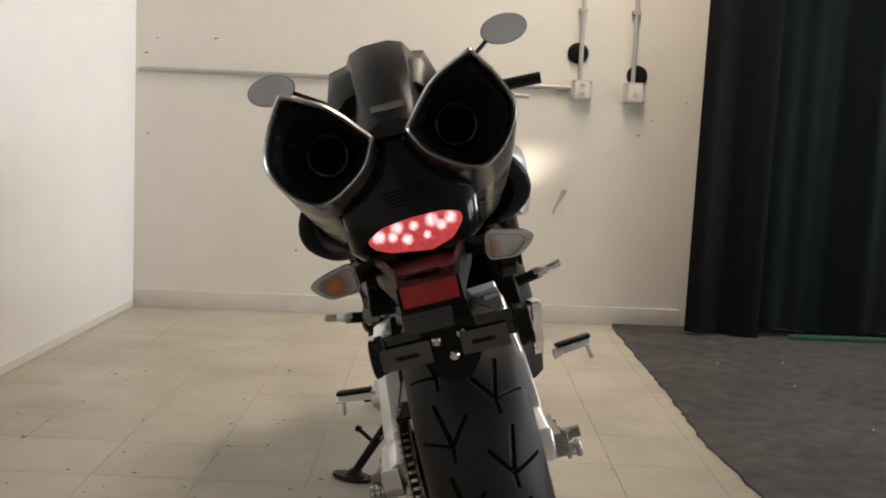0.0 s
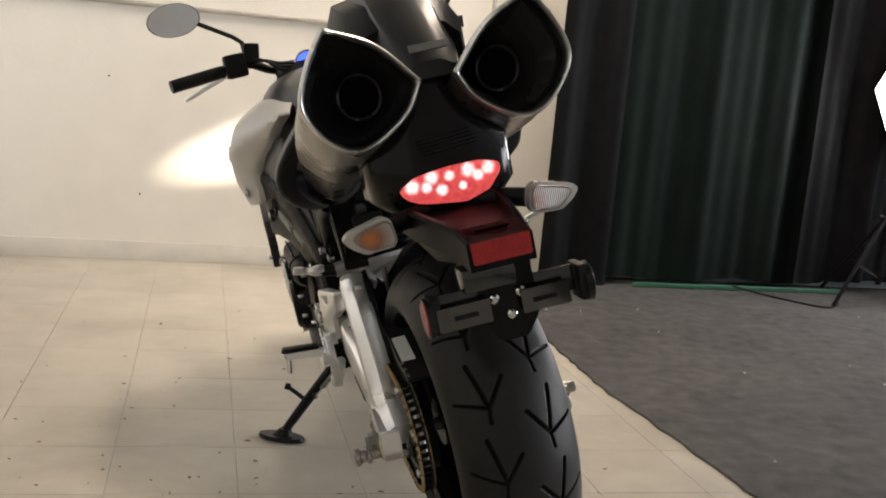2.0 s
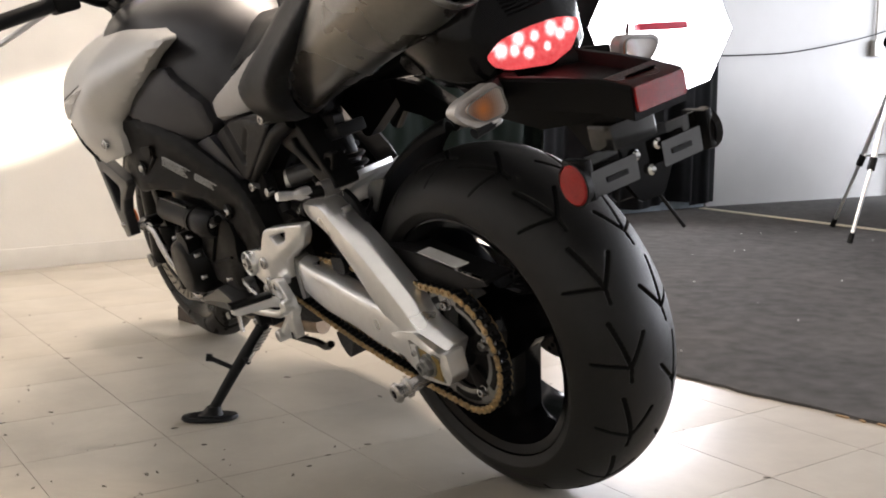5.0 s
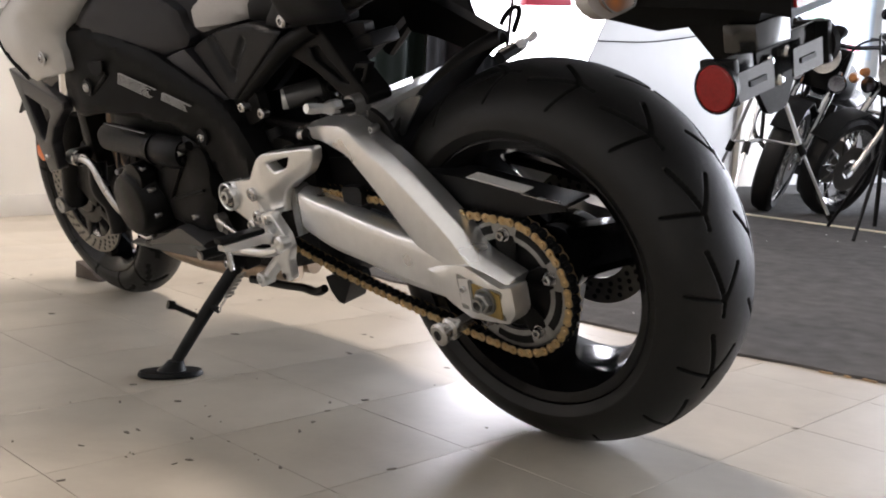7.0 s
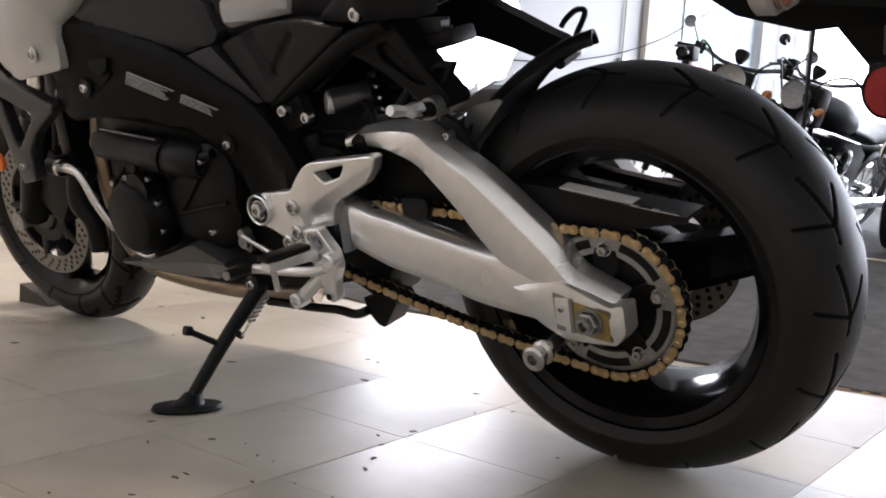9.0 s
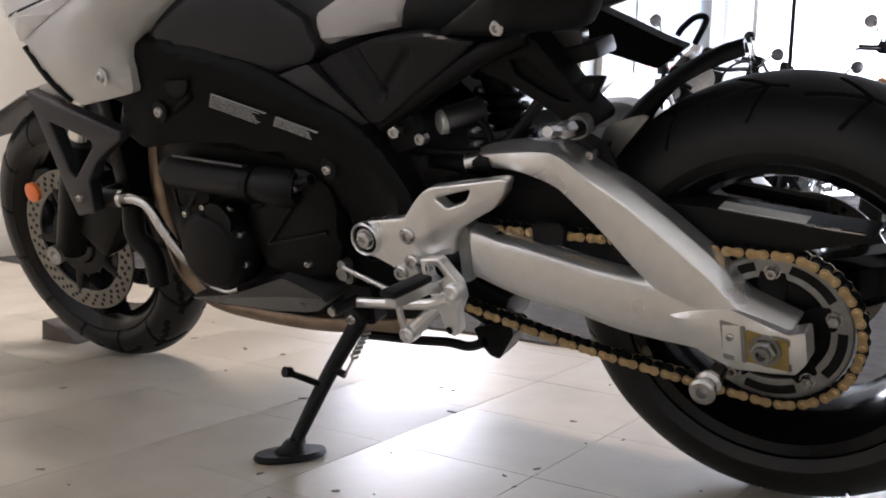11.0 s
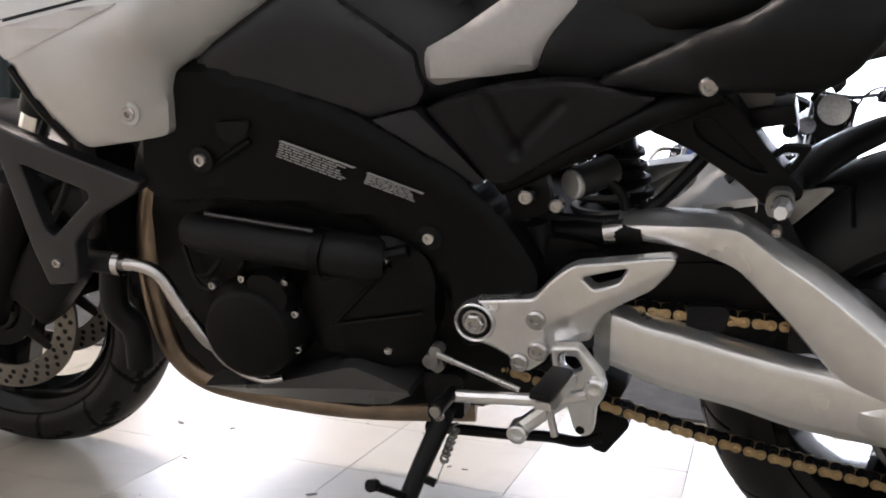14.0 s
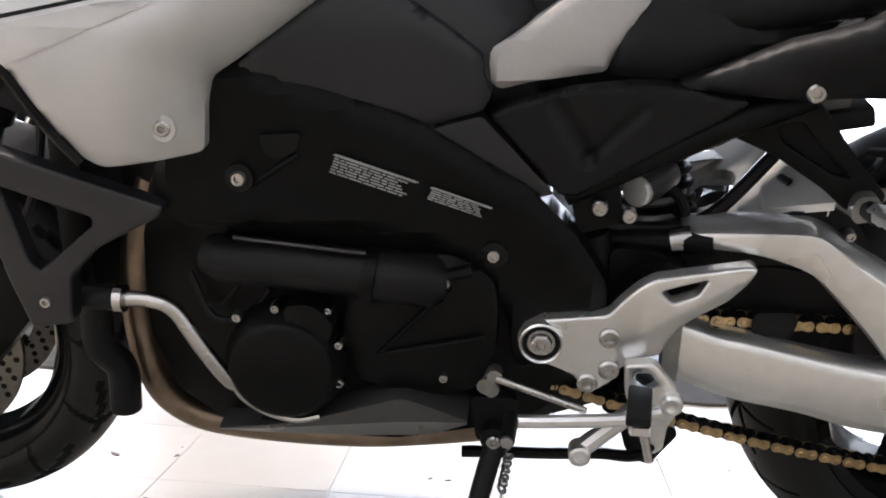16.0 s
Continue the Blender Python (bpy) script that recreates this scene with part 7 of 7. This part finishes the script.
part("headlamp", moved(loft([[(w * math.cos(a), y, z + h * math.sin(a)) for a in (2 * math.pi * k / 20 for k in range(20))] for y, w, h, z in ((1.26, 0.08, 0.08, 0.85), (1.36, 0.11, 0.12, 0.84), (1.45, 0.08, 0.09, 0.82), (1.48, 0.03, 0.03, 0.8))]), CEN), GREY, bike, "dark grey headlamp cowl")
beam = new("headlight_beam", spot)
beam.matrix_basis = look(BIKE @ CEN @ Vector((0.0, 1.6, 0.80)), (0.5, 5.645, 0.6)) @ Matrix.Rotation(radians(20), 4, "Z") @ Matrix.Diagonal((4.2, 1, 1, 1))
tagged(part("wheel_wedge", moved(loft([[(-0.05, y, 0), (0.05, y, 0), (0.05, y, h), (-0.05, y, h)] for y, h in ((-0.06, 0.05), (0.02, 0.03), (0.07, 0.006))]), pose(0.625, 4.315, 0.0, 0, 0, 186) @ Matrix.Diagonal((0.7, 0.8, 0.9, 1))), WOODBLOCK, None), "dark wooden wedge against the front tyre", "wheel wedge")

# ---- parked motorcycles in the showroom ----
def parked(m, paint, label):
    t = thing("parked_motorcycle", m, label, "motorcycle", "parked motorcycles")
    for y, r, n in ((0.0, 0.31, "rear_wheel"), (1.5, 0.32, "front_wheel")):
        wm = Matrix.Translation((0, y, r))
        w = part(n, lathe([(-0.045, r - 0.07), (-0.035, r - 0.09), (0.035, r - 0.09), (0.045, r - 0.07)], 36, wm), CHROME, t)
        part("tyre", lathe([(-0.05, r - 0.075), (-0.06, r - 0.04), (-0.045, r - 0.012), (0, r), (0.045, r - 0.012), (0.06, r - 0.04), (0.05, r - 0.075)], 48, wm), RUBBER, w, "black tyre")
        part("hub", lathe([(-0.06, 0), (-0.06, 0.04), (0.06, 0.04), (0.06, 0)], 16, wm), CHROME, w)
        for k in range(10):
            a = 2 * math.pi * k / 10
            part("spoke", tube([(0, y, r), (0, y + (r - 0.08) * math.cos(a), r + (r - 0.08) * math.sin(a))], 0.005, 6, smooth=False), CHROME, w)
        part("fender", loft([[Vector((0.07 * s, y + (r + 0.03) * math.cos(a), r + (r + 0.03) * math.sin(a))) for s in (-1, -0.5, 0.5, 1)] + [Vector((0.07 * s, y + (r + 0.02) * math.cos(a), r + (r + 0.02) * math.sin(a))) for s in (1, 0.5, -0.5, -1)] for a in (radians(q) for q in (30, 60, 90, 120, 150))]), paint, w)
    for s in (-1, 1):
        part("fork_leg", tube([(s * 0.09, 1.5, 0.32), (s * 0.1, 1.16, 0.98)], 0.022, 10, smooth=False), CHROME, t, "chrome fork leg")
        part("grip", tube([(s * 0.3, 0.98, 1.06), (s * 0.42, 0.93, 1.05)], 0.017, 10, smooth=False), BLACK, t)
        part("mirror", moved(lathe([(0, 0), (0.005, 0.036), (-0.01, 0.04), (-0.012, 0)], 20), pose(s * 0.38, 1.02, 1.2, 0, 0, 90)), DULLCHROME, t)
        part("mirror_stem", tube([(s * 0.27, 1.0, 1.06), (s * 0.36, 1.03, 1.2)], 0.006, 6, smooth=False), CHROME, t)
        part("indicator", moved(lathe([(0, 0), (0, 0.03), (-0.04, 0.02), (-0.045, 0)], 14), pose(s * 0.19, 1.3, 0.86, 0, 0, -90)), AMBER, t, "amber indicator")
        part("exhaust", tube([(s * 0.12, 0.9, 0.35), (s * 0.16, 0.7, 0.26), (s * 0.17, -0.2, 0.28)], 0.04, 12), CHROME, t, "chrome exhaust pipe")
    part("handlebar", tube([(-0.4, 0.94, 1.05), (-0.25, 1.0, 1.07), (-0.1, 1.12, 1.02), (0.1, 1.12, 1.02), (0.25, 1.0, 1.07), (0.4, 0.94, 1.05)], 0.013, 8), DULLCHROME, t)
    part("instrument", moved(lathe([(0.05, 0.02), (0.0, 0.045), (-0.02, 0.045), (-0.015, 0)], 20), pose(0, 1.14, 1.08, 0, 60, 90)), DARK, t, "round black instrument")
    part("fork_cover", box(-0.13, 0.13, 1.1, 1.24, 0.74, 1.0, 0.03), DARK, t)
    for s in (-1, 1):
        part("lever", tube([(s * 0.25, 1.02, 1.06), (s * 0.3, 1.06, 1.05), (s * 0.42, 1.03, 1.03)], 0.008, 6), DULLCHROME, t)
        part("switch_box", box(min(s * 0.24, s * 0.31), max(s * 0.24, s * 0.31), 0.97, 1.02, 1.03, 1.1, 0.01), DARK, t)
        part("cable", tube([(s * 0.26, 1.02, 1.05), (s * 0.24, 1.2, 1.1), (s * 0.14, 1.32, 1.02), (s * 0.08, 1.26, 0.8), (s * 0.06, 1.16, 0.6)], 0.007, 6), DARK, t, "black control cable")
    part("headlamp", moved(lathe([(0.12, 0), (0.1, 0.06), (0.0, 0.09), (-0.02, 0.09), (-0.015, 0.075), (-0.02, 0)], 28), pose(0, 1.32, 0.92, 0, 0, -90)), DSTEEL, t, "round dull chrome headlamp")
    part("fuel_tank", loft([seat_sec(y, w, zb, zt) for y, w, zb, zt in ((0.55, 0.09, 0.72, 0.84), (0.7, 0.15, 0.7, 0.92), (0.9, 0.16, 0.72, 0.95), (1.05, 0.1, 0.76, 0.92))]), paint, t, "", 60)
    part("seat", loft([seat_sec(y, w, zb, zt) for y, w, zb, zt in ((-0.2, 0.1, 0.72, 0.8), (0.1, 0.16, 0.68, 0.8), (0.4, 0.16, 0.66, 0.74), (0.58, 0.1, 0.7, 0.78))]), VINYL, t, "", 60)
    part("engine", loft([[(-w, y, z0), (-w, y, z1), (w, y, z1), (w, y, z0)] for y, w, z0, z1 in ((0.4, 0.13, 0.25, 0.6), (0.6, 0.17, 0.2, 0.68), (0.85, 0.17, 0.2, 0.68), (1.0, 0.12, 0.28, 0.62))]), ENGINE, t)
    for k in range(5):
        part("cylinder_fin", box(-0.15, 0.15, 0.62, 0.95, 0.44 + k * 0.045, 0.455 + k * 0.045, 0.004), CHROME, t)
    part("engine_cover", lathe([(0.0, 0.11), (-0.03, 0.1), (-0.045, 0.05), (-0.045, 0)], 28, Matrix.Translation((-0.17, 0.7, 0.36))), CHROME, t, "polished engine cover")
    for s in (-1, 1):
        part("crash_bar", tube([(s * 0.1, 1.02, 0.62), (s * 0.27, 1.06, 0.58), (s * 0.29, 1.06, 0.4), (s * 0.12, 1.0, 0.26)], 0.014, 8), CHROME, t, "chrome crash bar")
        part("auxiliary_lamp", moved(lathe([(0.07, 0), (0.05, 0.04), (0.0, 0.052), (-0.01, 0.045), (-0.004, 0)], 20), pose(s * 0.12, 1.34, 0.8, 0, 0, -90)), DULLCHROME, t, "small round dark chrome lamp")
        part("frame_tube", tube([(s * 0.05, 1.12, 0.85), (s * 0.1, 0.98, 0.3), (s * 0.1, 0.5, 0.2)], 0.016, 8), DARK, t)
        part("air_cover", lathe([(0.0, 0.09), (-0.03, 0.085), (-0.045, 0.05), (-0.045, 0)], 24, pose(s * 0.17, 0.78, 0.56, 0, 0, 0 if s < 0 else 180)), DULLCHROME, t, "round chrome air cover")
        part("brake_disc", lathe([(-0.003, 0.06), (-0.003, 0.14), (0.003, 0.14), (0.003, 0.06), (-0.003, 0.06)], 32, Matrix.Translation((s * 0.065, 1.5, 0.32))), DISC, t, "steel front brake disc")
    part("radiator", box(-0.13, 0.13, 1.06, 1.1, 0.36, 0.68, 0.01), ENGINE, t)
    part("side_stand", tube([(-0.1, 0.5, 0.3), (-0.26, 0.55, 0.0)], 0.012, 8, smooth=False), DARK, t)
    return t


def stood(x, y, yaw, lean=-8):
    return Matrix.Translation((x, y, 0.006)) @ Matrix.Rotation(radians(yaw), 4, "Z") @ Matrix.Rotation(radians(lean), 4, "Y")


parked(stood(6.285, 4.7, 104, -15), DARK, "dark cruiser motorcycle with chrome forks, parked")
parked(stood(6.4, 3.72, 76, -16) @ Matrix.Scale(0.93, 4), DARK, "black cruiser motorcycle with bright chrome engine, parked")
parked(stood(6.45, 3.08, 88, -10), BLUEPAINT, "blue and chrome motorcycle, parked in the row")
parked(stood(6.6, 2.4, 88), DARK, "black motorcycle near the window, parked")
parked(stood(6.8, 1.7, 90), BLUEPAINT, "blue motorcycle near the window, parked")

# ---- floor tiles, each its own piece ----
floor_ob = bpy.data.objects["floor"]
S = 0.28
tb = bmesh.new()
bmesh.ops.create_cube(tb, size=1, matrix=Matrix.LocRotScale((0, 0, -0.0016), None, (S - 0.0011, S - 0.0011, 0.0032)))
bmesh.ops.bevel(tb, geom=[e for e in tb.edges if all(v.co.z > -0.001 for v in e.verts)], offset=0.0003, segments=1, affect="EDGES")
tile_mesh = bpy.data.meshes.new("floor_tile")
tb.to_mesh(tile_mesh)
tb.free()
tile_mesh.materials.append(TILE)
tile_rng = random.Random(5)
ROTATION = Matrix.Rotation(radians(-2.8), 4, "Z")
rest = bmesh.new()
for i in range(-10, 8):
    for j in range(-23, 9):
        p = ROTATION @ Vector(((i + 0.5) * S, (j + 0.5) * S, 0)) + Vector((-0.142, 3.87, 0))
        if p.x < (-1.25 if p.y > 3.3 else -2.68) or p.x > 1.5 or p.y > 5.79 or p.y < -2.7:
            continue
        m = Matrix.Translation(p + Vector((0, 0, tile_rng.uniform(-0.0002, 0.0)))) @ ROTATION @ Euler((tile_rng.uniform(-0.0004, 0.0004), tile_rng.uniform(-0.0004, 0.0004), 0)).to_matrix().to_4x4()
        if p.y > 1.3 and p.x > -1.25:
            ob = new("floor_tile", tile_mesh)
            ob.parent = floor_ob
            ob.matrix_basis = m
        else:
            rest.from_mesh(tile_mesh)
            for v in rest.verts[-len(tile_mesh.vertices):]:
                v.co = m @ v.co
rp = raw_part("floor_tiles", rest, TILE, floor_ob)
tagged(rp, "old cream vinyl tiles behind the camera", "", "", "stuff")
# scuffs and crumbs on the tiles
sc = bmesh.new()
for k in range(230):
    if k % 3 == 0:
        u, v = round(tile_rng.uniform(-4, 5)) * S + tile_rng.gauss(0, 0.006), tile_rng.uniform(-2.2, 0.9)
        q = ROTATION @ Vector((u, v, 0) if k % 2 else (tile_rng.uniform(-0.8, 1.2), round(v / S) * S + tile_rng.gauss(0, 0.006), 0))
        x, y = q.x - 0.142, q.y + 3.87
    elif k % 2:
        x, y = tile_rng.uniform(-0.95, 1.1), tile_rng.uniform(1.6, 4.6)
    else:
        x, y = tile_rng.gauss(-0.25, 0.3), tile_rng.gauss(2.95, 0.4)
    if x > 1.2 or x < -1.0:
        continue
    n = tile_rng.choice((5, 6, 7))
    a0, long = tile_rng.uniform(0, 6.28), tile_rng.uniform(0.0015, 0.008) * (1 if k % 7 else 2.2)
    vs = []
    for q in range(n):
        a = 2 * math.pi * q / n
        ex, ey = long * math.cos(a) * tile_rng.uniform(0.6, 1.2), long * 0.3 * math.sin(a) * tile_rng.uniform(0.3, 1.8)
        vs.append(sc.verts.new((x + ex * math.cos(a0) - ey * math.sin(a0), y + ex * math.sin(a0) + ey * math.cos(a0), 0.0013)))
    sc.faces.new(vs)
ext = bmesh.ops.extrude_face_region(sc, geom=sc.faces[:])
for v in (g for g in ext["geom"] if isinstance(g, bmesh.types.BMVert)):
    v.co.z -= 0.0012
tagged(part("floor_scuffs", sc, SCUFF, None), "black scuffs and crumbs on the old tiles", "scuffs", "", "stuff")
